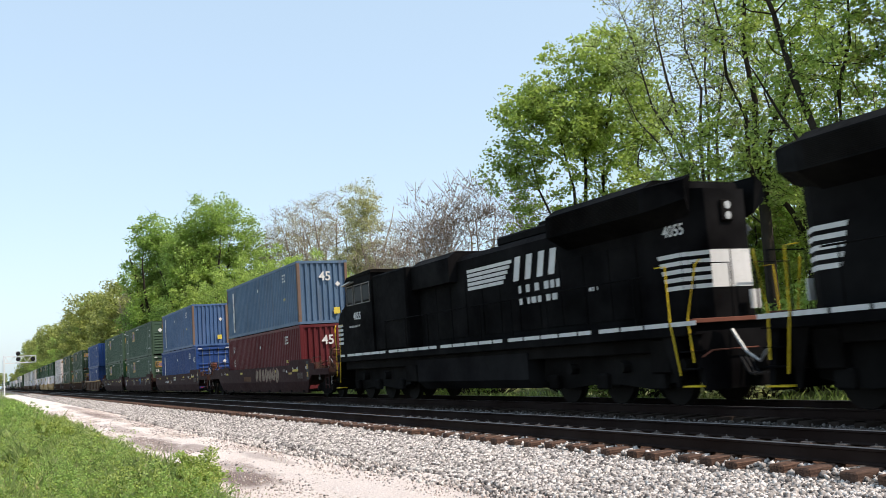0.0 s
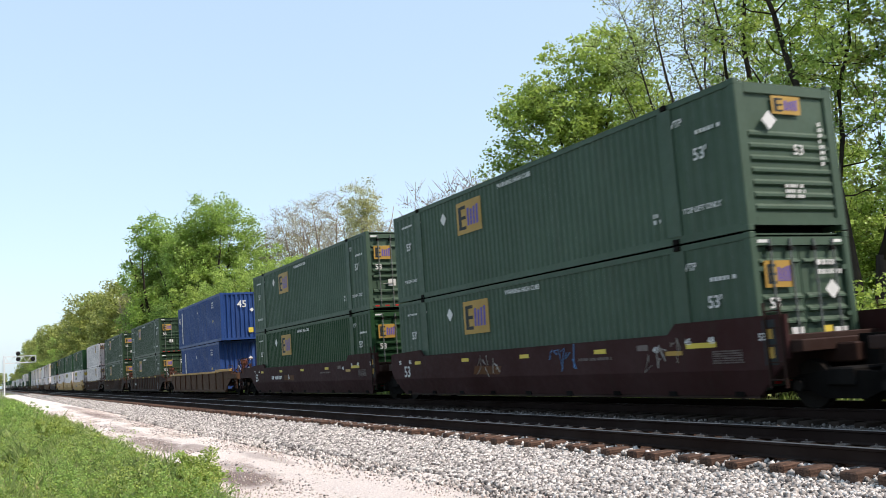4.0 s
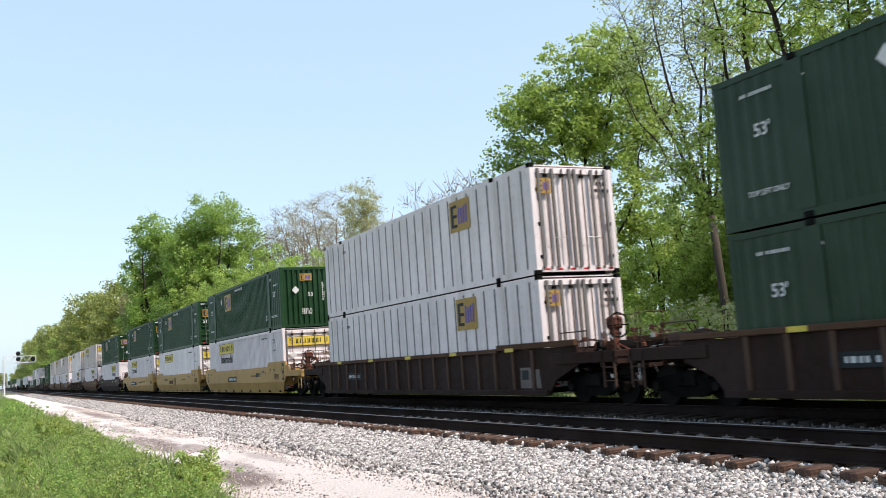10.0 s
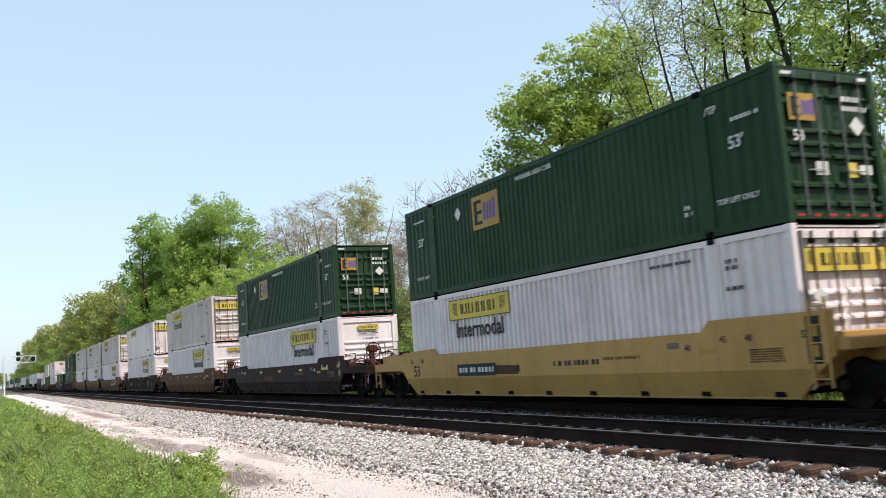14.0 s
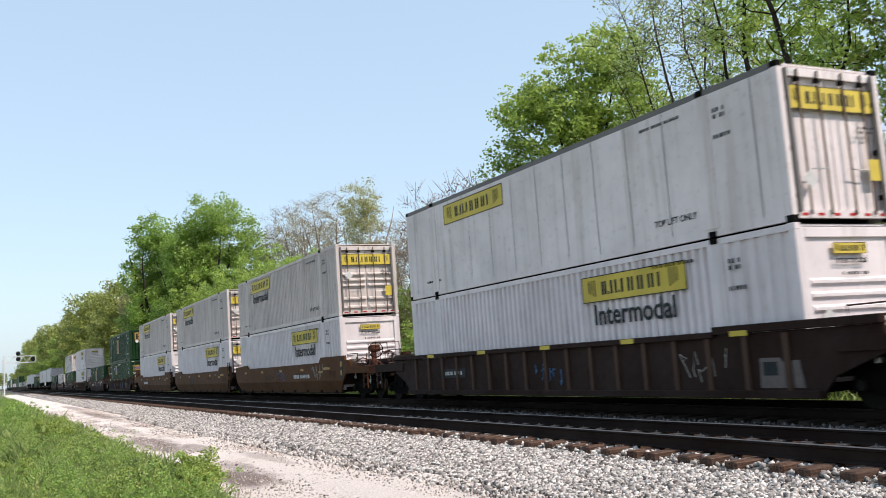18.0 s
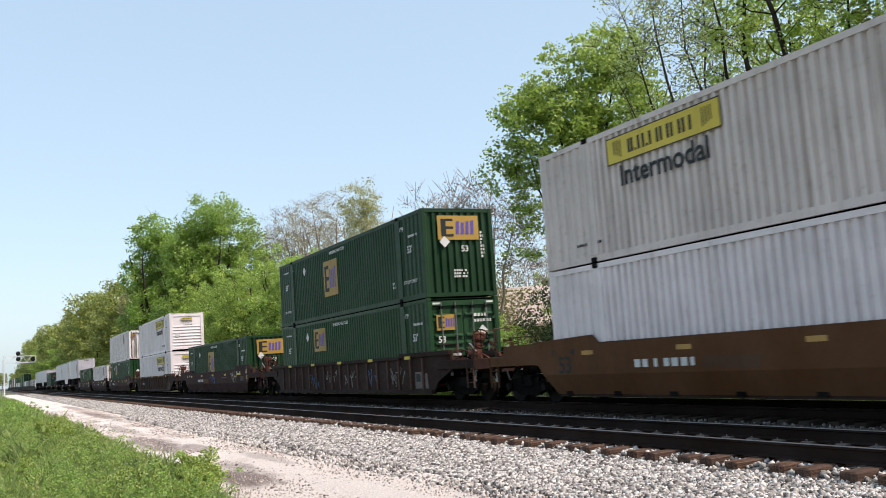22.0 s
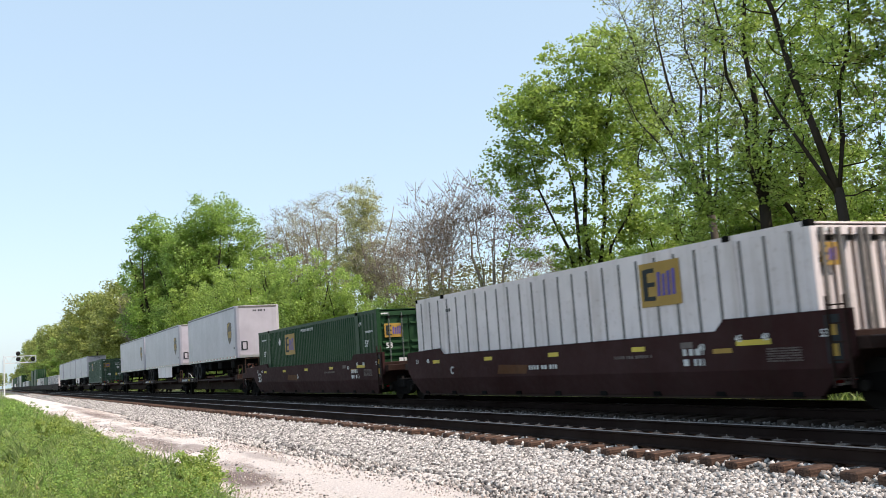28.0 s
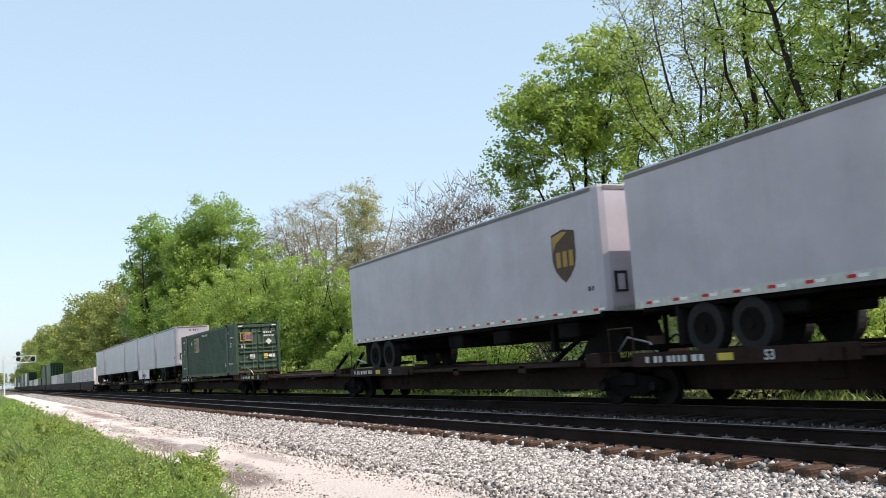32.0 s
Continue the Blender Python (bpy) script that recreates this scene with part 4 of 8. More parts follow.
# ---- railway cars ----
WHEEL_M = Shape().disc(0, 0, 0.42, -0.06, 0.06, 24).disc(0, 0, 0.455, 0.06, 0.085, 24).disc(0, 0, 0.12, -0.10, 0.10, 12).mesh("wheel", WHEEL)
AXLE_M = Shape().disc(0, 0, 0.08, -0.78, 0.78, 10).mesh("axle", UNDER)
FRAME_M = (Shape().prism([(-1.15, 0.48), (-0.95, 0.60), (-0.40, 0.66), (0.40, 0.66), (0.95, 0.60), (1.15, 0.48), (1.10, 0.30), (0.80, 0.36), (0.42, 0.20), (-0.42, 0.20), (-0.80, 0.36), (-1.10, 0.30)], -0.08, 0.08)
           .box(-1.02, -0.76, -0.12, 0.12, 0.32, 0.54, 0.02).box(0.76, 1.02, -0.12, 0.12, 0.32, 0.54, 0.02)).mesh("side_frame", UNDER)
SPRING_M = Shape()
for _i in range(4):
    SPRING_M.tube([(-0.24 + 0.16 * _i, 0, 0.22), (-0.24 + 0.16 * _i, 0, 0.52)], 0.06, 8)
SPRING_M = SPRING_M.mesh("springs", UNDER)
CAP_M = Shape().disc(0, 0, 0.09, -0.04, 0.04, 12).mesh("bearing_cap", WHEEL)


def bogie(parent, x, name="bogie"):
    """A two-axle truck, centre at x."""
    b = part(name, Shape().box(-0.28, 0.28, -1.15, 1.15, 0.42, 0.72, 0.03), UNDER, parent, "grimy cast steel two-axle truck", Matrix.Translation((x, 0, 0)))
    for sy in (-1, 1):
        part("side_frame", FRAME_M, UNDER, b, "", Matrix.Translation((0, sy * 0.99, 0)))
        if sy < 0:
            part("springs", SPRING_M, UNDER, b, "", Matrix.Translation((0, sy * 1.0, 0)))
        for sx in (-1, 1):
            if sy < 0:
                part("bearing_cap", CAP_M, WHEEL, b, "", Matrix.Translation((sx * 0.89, sy * 1.13, 0.42)))
            w = part("wheel", WHEEL_M, WHEEL, b, "worn steel wheel", Matrix.Translation((sx * 0.89, sy * 0.755, 0.42)) @ Matrix.Rotation(0 if sy < 0 else math.pi, 4, "Z"))
    for sx in (-1, 1):
        part("axle", AXLE_M, UNDER, b, "", Matrix.Translation((sx * 0.89, 0, 0.42)))
    return b


COUPLER_M = Shape().box(-0.55, 0.25, -0.09, 0.09, 0.72, 0.92, 0.02).box(0.15, 0.42, -0.17, 0.17, 0.66, 0.98, 0.04).mesh("coupler", UNDER)
HOSE_M = Shape().tube([(0.0, 0.35, 0.85), (0.15, 0.37, 0.62), (0.32, 0.33, 0.42), (0.50, 0.28, 0.40)], 0.028, 6).mesh("air_hose", RUBBER)
WHEELBRAKE_M = Shape()
_ring = [[(0.02 * math.sin(q), (0.28 + 0.02 * math.cos(q)) * math.cos(p), (0.28 + 0.02 * math.cos(q)) * math.sin(p)) for q in [1.2566 * j for j in range(5)]] for p in [2 * math.pi * i / 16 for i in range(16)]]
WHEELBRAKE_M.add([p for r in _ring for p in r], [(i * 5 + j, i * 5 + (j + 1) % 5, (i + 1) % 16 * 5 + (j + 1) % 5, (i + 1) % 16 * 5 + j) for i in range(16) for j in range(5)])
for _i in range(2):
    _c, _s = math.cos(math.pi * _i / 2), math.sin(math.pi * _i / 2)
    WHEELBRAKE_M.tube([(0, -0.28 * _c, -0.28 * _s), (0, 0.28 * _c, 0.28 * _s)], 0.015, 5)
WHEELBRAKE_M = WHEELBRAKE_M.mesh("brake_wheel", UNDER)


def ladder(parent, x, y, z0, z1, mat, w=0.4):
    s = Shape()
    for dx in (-w / 2, w / 2):
        s.box(x + dx - 0.02, x + dx + 0.02, y - 0.02, y + 0.02, z0, z1)
    n = int((z1 - z0) / 0.3)
    for i in range(n):
        z = z0 + 0.15 + i * 0.3
        s.box(x - w / 2, x + w / 2, y - 0.012, y + 0.012, z - 0.012, z + 0.012)
    return part("ladder", s, mat, parent, "side ladder with rungs")


CAR_TEMPLATES = {}


def rigging(c, sgn, h):
    """Rods, levers, chains and fittings crowded over and between the trucks at a car's end."""
    pr = random.Random(17 + sgn)
    for name, mat, count, low, high, thick, text in (("brake_rigging", UNDER, 22, 0.45, 1.2, 0.022, "grimy rods and levers of the brake gear"), ("rusty_pipework", RUST_RED, 12, 1.2, 1.7, 0.016, "rusty pipes and brackets over the truck"), ("worn_fitting", CHROME, 9, 0.5, 1.55, 0.012, "bright worn fittings and hooks")):
        s = Shape()
        for k in range(count):
            x, y, z = sgn * (h + pr.uniform(0.9, 3.0)), pr.uniform(-1.36, -0.5), pr.uniform(low, high)
            way = pr.choice("xxyzz")
            d = pr.uniform(0.08, 0.4)
            if way == "z":
                d = min(d, max(0.06, high - z))
            end = (x + (d if way == "x" else pr.uniform(-0.04, 0.04)), min(y + (d if way == "y" else 0.02), -0.3), z + (d if way == "z" else pr.uniform(-0.05, 0.05)))
            s.tube([(x, y, z), end], thick, 5)
            if pr.random() < 0.5:
                s.box(x - 0.05, x + 0.05, y - 0.03, y + 0.03, z - 0.05, z + 0.05, 0.012)
        part(name, s, mat, c, text)["kind"] = "stuff"


def well_car(front, mat, style, label, ends="both", graffiti=0, chord=None, marks=(), joint=1.5):
    """A well car for a long container whose leading end is at front; ends: which ends carry couplers and their own trucks
    ('both', 'lead', 'tail', 'none'); the others hang on a shared truck."""
    L = 16.154
    x0 = front - L / 2
    key = (mat.name, style, ends, graffiti, tuple(marks), joint)
    if key in CAR_TEMPLATES:
        c = copy_thing(CAR_TEMPLATES[key], pose(x0, YC, 0))
        c["label"] = label
        MOVERS.append((c, x0, 0.0))
        return c
    c = thing("well_car", label, "railway car", "cars of the train", pose(x0, YC, 0))
    CAR_TEMPLATES[key] = c
    MOVERS.append((c, x0, 0.0))
    h = L / 2
    lead, tail = ends in ("both", "lead"), ends in ("both", "tail")
    side_mat, mat = mat, mat if mat in (TAN, TAN_DULL) else BROWN
    yo = 1.46
    for sy in (-1, 1):
        ya, yb = (-yo, -yo + 0.09) if sy < 0 else (yo - 0.09, yo)
        if style == "smooth":
            prof = [(-h - 0.33, 0.72), (h + 0.49, 0.72), (h + 0.75, 0.92), (h + 0.75, 1.68), (h - 2.1, 1.68), (h - 2.35, 1.47), (-h + 2.0, 1.42), (-h + 1.75, 1.62), (-h - 0.55, 1.55), (-h - 0.55, 0.95)]
            sill = part("side_sill", Shape().prism(prof, ya, yb), side_mat, c, "smooth steel side plate")
            yl, tuck = sy * (yo - 0.002), sy * (yo - 0.13)
            low = [(-h - 0.33, yl, 0.72), (h + 0.49, yl, 0.72), (h - 0.1, tuck, 0.26), (-h + 0.1, tuck, 0.26)]
            part("lower_plate", Shape().add(low + [(x, y - sy * 0.06, z) for x, y, z in low], [(0, 1, 2, 3), (4, 7, 6, 5), (0, 4, 5, 1), (1, 5, 6, 2), (2, 6, 7, 3), (3, 7, 4, 0)]), side_mat, sill, "lower side plate, tucked inwards")
            if sy < 0:
                guard = part("end_guard", Shape().box(h + 0.22, h + 0.52, -yo - 0.005, -yo + 0.001, 0.80, 1.60), MARK_DARK, c, "black end plate with yellow patches")
                for zz in (1.02, 1.36):
                    part("reflector", Shape().box(h + 0.27, h + 0.45, -yo - 0.008, -yo - 0.005, zz - 0.1, zz + 0.1), GOLD, guard)
            for sgn, own in ((1, lead), (-1, tail)):
                if own:
                    xe, zt = (h + 0.75, 1.5) if sgn > 0 else (-h - 0.55, 1.5)
                    reach = 0.55 if sgn > 0 else 1.7
                    arch = [(xe, 0.95)] + [(xe + sgn * reach * u, 0.95 + 0.2 * math.sin(u * 1.5708)) for u in (0.25, 0.5, 0.75, 1.0)] + [(xe + sgn * reach, zt - 0.06), (xe + sgn * (reach - 0.06), zt), (xe, zt)]
                    part("end_sheet", Shape().prism(arch, ya + 0.002, yb - 0.002), side_mat, c, "side sheet curving up over the truck")
            part("top_chord", Shape().box(-h + 1.95, h - 2.35, sy * (yo - 0.10) - 0.07, sy * (yo - 0.10) + 0.07 - 0.0, 1.36, 1.44, 0.012), mat, c)
            part("bottom_chord", Shape().box(-h + 0.15, h - 0.15, sy * (yo - 0.22) - 0.08, sy * (yo - 0.22) + 0.08, 0.20, 0.28), mat, c)
        else:
            prof = [(-h - 0.3, 0.27), (h + 0.3, 0.27), (h + 0.62, 0.60), (h + 1.6, 0.95), (h + 1.6, 1.40), (-h - 1.4, 1.32), (-h - 1.4, 0.92), (-h - 0.6, 0.60)]
            yi = sy * (yo - 0.085)
            part("side_sill", Shape().prism(prof, yi - 0.03, yi + 0.03), side_mat, c, "recessed steel side plate")
            part("top_chord", Shape().box(-h - 1.4, h - 2.1, sy * (yo - 0.05) - 0.08, sy * (yo - 0.05) + 0.08, 1.34, 1.46, 0.015).box(h - 2.1, h + 1.6, sy * (yo - 0.05) - 0.08, sy * (yo - 0.05) + 0.08, 1.40, 1.55, 0.015), chord or mat, c, "top chord")
            part("bottom_chord", Shape().box(-h - 0.3, h + 0.3, sy * (yo - 0.06) - 0.09, sy * (yo - 0.06) + 0.09, 0.22, 0.36, 0.012), mat, c)
            rib_n = 17 if style == "ribbed" else 9
            rm = Shape().prism([(-0.06, 0.36), (0.06, 0.36), (0.06, 1.36), (-0.06, 1.36)], -0.035, 0.035).mesh("rib", RIB_WORN if mat is BROWN else mat)
            for i in range(rib_n if sy < 0 else 2):
                part("rib", rm, mat, c, "", Matrix.Translation((-h + 0.35 + i * (L - 0.7) / (rib_n - 1), sy * (yo - 0.03), 0)))
    floor = Shape()
    for i in range(9):
        xx = -h + 0.6 + i * (L - 1.2) / 8
        floor.box(xx - 0.12, xx + 0.12, -1.36, 1.36, 0.24, 0.33)
    part("well_floor", floor, UNDER, c, "open cross beams of the well floor")
    for sgn, own in ((1, lead), (-1, tail)):
        reach = 3.1 if own else joint - 0.12
        xa, xb = sgn * (h + 0.12), sgn * (h + reach)
        lo, hi = min(xa, xb), max(xa, xb)
        part("end_platform", Shape().box(lo, hi, -0.55, 0.55, 0.78, 1.12, 0.03).box(min(xa, xa + sgn * 0.25), max(xa, xa + sgn * 0.25), -1.40, 1.40, 0.55, 1.32, 0.02)
             .box(sgn * (h + 0.75) - 0.25, sgn * (h + 0.75) + 0.25, -1.38, 1.38, 1.0, 1.22, 0.02), mat, c, "end platform over the truck")
        if own:
            for sy in (-1, 1):
                part("walkway", Shape().box(sgn * (h + 2.1) - 1.0, sgn * (h + 2.1) + 1.0, sy * 0.98 - 0.42, sy * 0.98 + 0.42, 1.18, 1.22), mat, c, "grated walkway")
                part("side_channel", Shape().box(sgn * (h + 1.9) - 1.2, sgn * (h + 1.9) + 1.2, sy * 1.42 - 0.03, sy * 1.42 + 0.03, 0.98, 1.24, 0.008), side_mat, c, "rusty channel along the end platform")
            part("end_beam", Shape().box(sgn * (h + 3.02) - 0.09, sgn * (h + 3.02) + 0.09, -1.42, 1.42, 0.92, 1.24, 0.02), mat, c)
            bogie(c, sgn * (h + 1.75))
            part("coupler", COUPLER_M, UNDER, c, "rusty knuckle coupler", Matrix.Translation((sgn * (h + 3.1), 0, 0)) @ Matrix.Rotation(0 if sgn > 0 else math.pi, 4, "Z"))
            part("air_hose", HOSE_M, RUBBER, c, "", Matrix.Translation((sgn * (h + 3.05), 0, 0)) @ Matrix.Rotation(0 if sgn > 0 else math.pi, 4, "Z"))
            part("air_hose", HOSE_M, CHROME, c, "pale bent air hose", Matrix.Translation((sgn * (h + 3.0), -0.75, 0.15)) @ Matrix.Rotation(0 if sgn > 0 else math.pi, 4, "Z"))
            ladder(c, sgn * (h + 2.85), -1.43, 0.42, 1.2, side_mat if side_mat is not BROWN else RIB_WORN)
            r = Shape().tube([(sgn * (h + 0.95), -1.38, 1.2), (sgn * (h + 0.95), -1.38, 1.72), (sgn * (h + 2.0), -1.38, 1.72), (sgn * (h + 2.0), -1.38, 1.2)], 0.018, 6)
            part("handrail", r, RIB_WORN, c, "bent pipe handrail")
            part("handrail", Shape().tube([(sgn * (h + 2.95), -1.3, 1.2), (sgn * (h + 2.95), -1.3, 2.02), (sgn * (h + 2.95), -0.55, 2.02), (sgn * (h + 2.95), -0.55, 1.2)], 0.018, 6), RIB_WORN, c, "upright end handrail")
            grate = Shape()
            for k in range(9):
                grate.box(sgn * (h + 1.0 + 0.1 * k) - 0.012, sgn * (h + 1.0 + 0.1 * k) + 0.012, -1.36, -1.34, 1.24, 1.52)
            part("grating", grate, RIB_WORN, c, "upright bars of a step grating")["kind"] = "stuff"
            if sgn > 0:
                part("brake_stand", Shape().box(h + 2.28, h + 2.42, -0.95, -0.75, 1.22, 1.95, 0.03).box(h + 2.24, h + 2.48, -1.0, -0.62, 1.72, 2.0, 0.05), RUST_RED, c, "rust-red brake gear housing")
                part("brake_wheel", WHEELBRAKE_M, RUST_RED, c, "spoked brake wheel", Matrix.Translation((h + 2.55, -0.85, 1.8)))
                part("air_tank", Shape().disc(0, 0, 0.16, -0.5, 0.5, 18), UNDER, c, "brake air tank", Matrix.Translation((h + 1.6, -0.3, 1.3)))
                part("brake_lever", Shape().tube([(h + 2.1, -1.1, 1.22), (h + 2.35, -1.12, 1.7), (h + 2.7, -1.1, 1.45)], 0.02, 5), CHROME, c, "worn bright brake lever")
            else:
                part("valve_box", Shape().box(-h - 2.3, -h - 1.5, -1.05, -0.45, 1.22, 1.52, 0.04), RIB_WORN, c, "brake valve box")
            for k, (ya, za) in enumerate(((-1.2, 1.34), (-0.95, 1.44), (-0.6, 1.36))):
                pipe = Shape().tube([(sgn * (h + 0.35), ya, za - 0.08), (sgn * (h + 1.3), ya + 0.05, za + 0.1 * (k % 2)), (sgn * (h + 2.3), ya - 0.08, za), (sgn * (h + 3.0), ya * 0.7, 0.95)], 0.024, 6)
                part("brake_pipe", pipe, (UNDER, RIB_WORN, RUST_RED)[k], c)
            rigging(c, sgn, h)
        elif sgn > 0:
            bogie(c, h + joint, "shared_bogie")
            part("joint", Shape().disc(0, 0, 0.3, -0.3, 0.3, 14), UNDER, c, "articulated joint", Matrix.Translation((h + joint - 0.1, 0, 0.95)) @ Matrix.Rotation(radians(90), 4, "X"))
            for sy in (-1, 1):
                ladder(c, h + 0.5, sy * 1.485, 0.4, 1.9, mat, 0.36)
    # reflectors and markings on the near side
    ym = -yo - 0.004 if style == "smooth" else -yo + 0.048
    for i in range(5):
        xx = -h + 1.6 + i * (L - 3.0) / 4
        zz = 1.22 if style == "smooth" else 1.40
        wide = 0.42 if i == 4 and style == "smooth" else 0.22
        part("reflector", Shape().box(xx - wide, xx + wide, (-yo - 0.006 if style == "smooth" else -yo - 0.036), (-yo + 0.002 if style == "smooth" else -yo - 0.028), zz - 0.05, zz + 0.05), YELLOW if side_mat in (MAROON, DARK_RED, BROWN) else TAN, c, "yellow reflective patch")
    if style == "ribbed":
        patch = part("repaint_patch", Shape().prism([(h - 1.05, 0.40), (h - 0.05, 0.40), (h - 0.12, 0.88), (h - 0.5, 0.86), (h - 0.55, 0.93), (h - 1.02, 0.93)], -yo + 0.049, -yo + 0.056), STENCIL, c, "pale worn repaint patch")
        part("patch_square", Shape().box(h - 0.95, h - 0.62, -yo + 0.044, -yo + 0.049, 0.62, 0.86), MARK_DARK, patch)
    for what, d, z, w, hh in marks:
        z = max(z, 0.93) if style == "smooth" else z
        at = Matrix.Translation((h - d, (-yo - 0.005) if style == "smooth" else -yo + 0.03 - 0.002, z))
        if what == "53":
            part("writing", letters("53", hh, MARK if side_mat not in (TAN, RUST) else MARK_DARK), MARK, c, "", at)
        elif what == "bars":
            part("small_writing", bars(w, hh, max(1, int(hh / 0.14)), MARK, int(d * 10)), MARK, c, "", at)
        elif what == "black_bars":
            pl = part("number_board", Shape().box(-w / 2, w / 2, -0.003, 0.003, -hh / 2, hh / 2), MARK_DARK, c, "black board with pale blocks", at)
            part("small_writing", bars(w * 0.88, hh * 0.62, 1, MARK, int(d * 10)), MARK, pl, "", Matrix.Translation((0, -0.006, 0)))
        elif what == "dark_bars":
            part("small_writing", bars(w, hh, max(1, int(hh / 0.16)), MARK_DARK, int(d * 10)), MARK_DARK, c, "", at)
        elif what in ("A", "B", "C"):
            part("writing", letters(what, hh, MARK if side_mat is not TAN else MARK_DARK), MARK, c, "", at)
        elif what == "blocks":
            s = Shape()
            for k in range(3):
                s.prism([(w * (k / 3 - 0.5), -hh / 2), (w * (k / 3 - 0.5) + w * 0.09, -hh / 2), (w * (k / 3 - 0.5) + w * 0.18, hh / 2), (w * (k / 3 - 0.5) + w * 0.05, hh / 2)], -0.003, 0.003)
            part("brand_shape", s, MAROON if side_mat is TAN else MARK_DARK, c, "dark plain brand blocks", at)
    if style == "smooth" and (lead or tail or marks):
        ink = MARK if side_mat in (MAROON, DARK_RED) else MARK_DARK
        faint = STENCIL if side_mat in (MAROON, DARK_RED) else TAN_DULL
        for d, z, word in ((2.75, 1.18, "40"), (1.75, 1.3, "45"), (1.1, 1.3, "48"), (-0.2, 1.3, "53"), (L - 0.2, 1.25, "53"), (L - 1.0, 1.25, "48")):
            part("writing", letters(word, 0.13, ink), ink, c, "", Matrix.Translation((h - d, -yo - 0.005, z)))
        part("small_writing", bars(0.8, 0.26, 6, faint, 31), faint, c, "", Matrix.Translation((h - 0.7, -yo - 0.005, 0.98)))
        part("small_writing", bars(1.3, 0.10, 1, faint, 32), faint, c, "", Matrix.Translation((h - 4.9, -yo - 0.005, 1.06)))
        part("label_plate", Shape().box(h - 3.35, h - 3.0, -yo - 0.006, -yo + 0.002, 1.18, 1.30), STENCIL, c, "dusty pale stencil panel")
        part("label_plate", Shape().box(h - 2.45, h - 1.95, -yo - 0.006, -yo + 0.002, 1.05, 1.14), GOLD, c, "faded yellow patch")
        part("dust_patch", Shape().prism([(h - 10.8, 0.80), (h - 9.3, 0.78), (h - 9.2, 1.0), (h - 10.7, 1.04)], -yo - 0.005, -yo + 0.002), RUST if side_mat in (MAROON, DARK_RED) else TAN_DULL, c, "worn rusty repaint patch")
    if graffiti:
        rng = random.Random(graffiti)
        for k in range(graffiti):
            s = Shape()
            gx = h - 2.5 - k * (L - 5) / max(1, graffiti)
            yg = (-yo - 0.004) if style == "smooth" else -yo + 0.052
            if style == "smooth" and graffiti == 1:
                # fat bubble shapes in one row, each with a dark rim and inner strokes
                for j in range(7):
                    cx, cz, rr = h - 4.3 - j * 0.62, 1.06 + rng.uniform(-0.03, 0.03), rng.uniform(0.29, 0.33)
                    ring = [(rr * (0.85 + 0.16 * math.sin(2 * a + j)) * math.cos(a), rr * (1.0 + 0.14 * math.cos(3 * a + 2 * j)) * math.sin(a)) for a in [2 * math.pi * q / 16 for q in range(16)]]
                    o = 0.002 * (j % 3)
                    rim = part("graffiti_rim", Shape().prism([(cx + 1.1 * u, cz + 1.08 * w) for u, w in ring], yg - 0.003 - o, yg), RED, c, "dark red spray rim")
                    part("graffiti", Shape().prism([(cx + u, cz + w) for u, w in ring], yg - 0.006 - o, yg - 0.003 - o), GRAFFITI_TAN, rim, "faded cream bubble graffiti")
                    st = Shape()
                    st.prism([(cx - 0.04, cz - 0.05), (cx + 0.02, cz - 0.05), (cx + 0.06 * math.sin(j), cz + 0.3), (cx - 0.05, cz + 0.3)], yg - 0.008 - o, yg - 0.006 - o)
                    st.prism([(cx + 0.03, cz - 0.34), (cx + 0.07, cz - 0.34), (cx + 0.06, cz - 0.12), (cx + 0.01, cz - 0.12)], yg - 0.008 - o, yg - 0.006 - o)
                    part("graffiti_stroke", st, MAROON, rim)
                continue
            for j in range(5):
                cx, cz = gx + (j - 2) * 0.26, (1.06 if style == "smooth" else 0.8) + rng.uniform(-0.08, 0.08)
                line = [(cx + rng.uniform(-0.15, 0.15), yg, cz + rng.uniform(-0.3, 0.3)) for _ in range(4)]
                s.tube(line, 0.014, 4)
            part("graffiti", s, GRAFFITI_BLUE if k % 3 == 1 else GRAFFITI, c, "pale spray-painted scrawl")
    return c


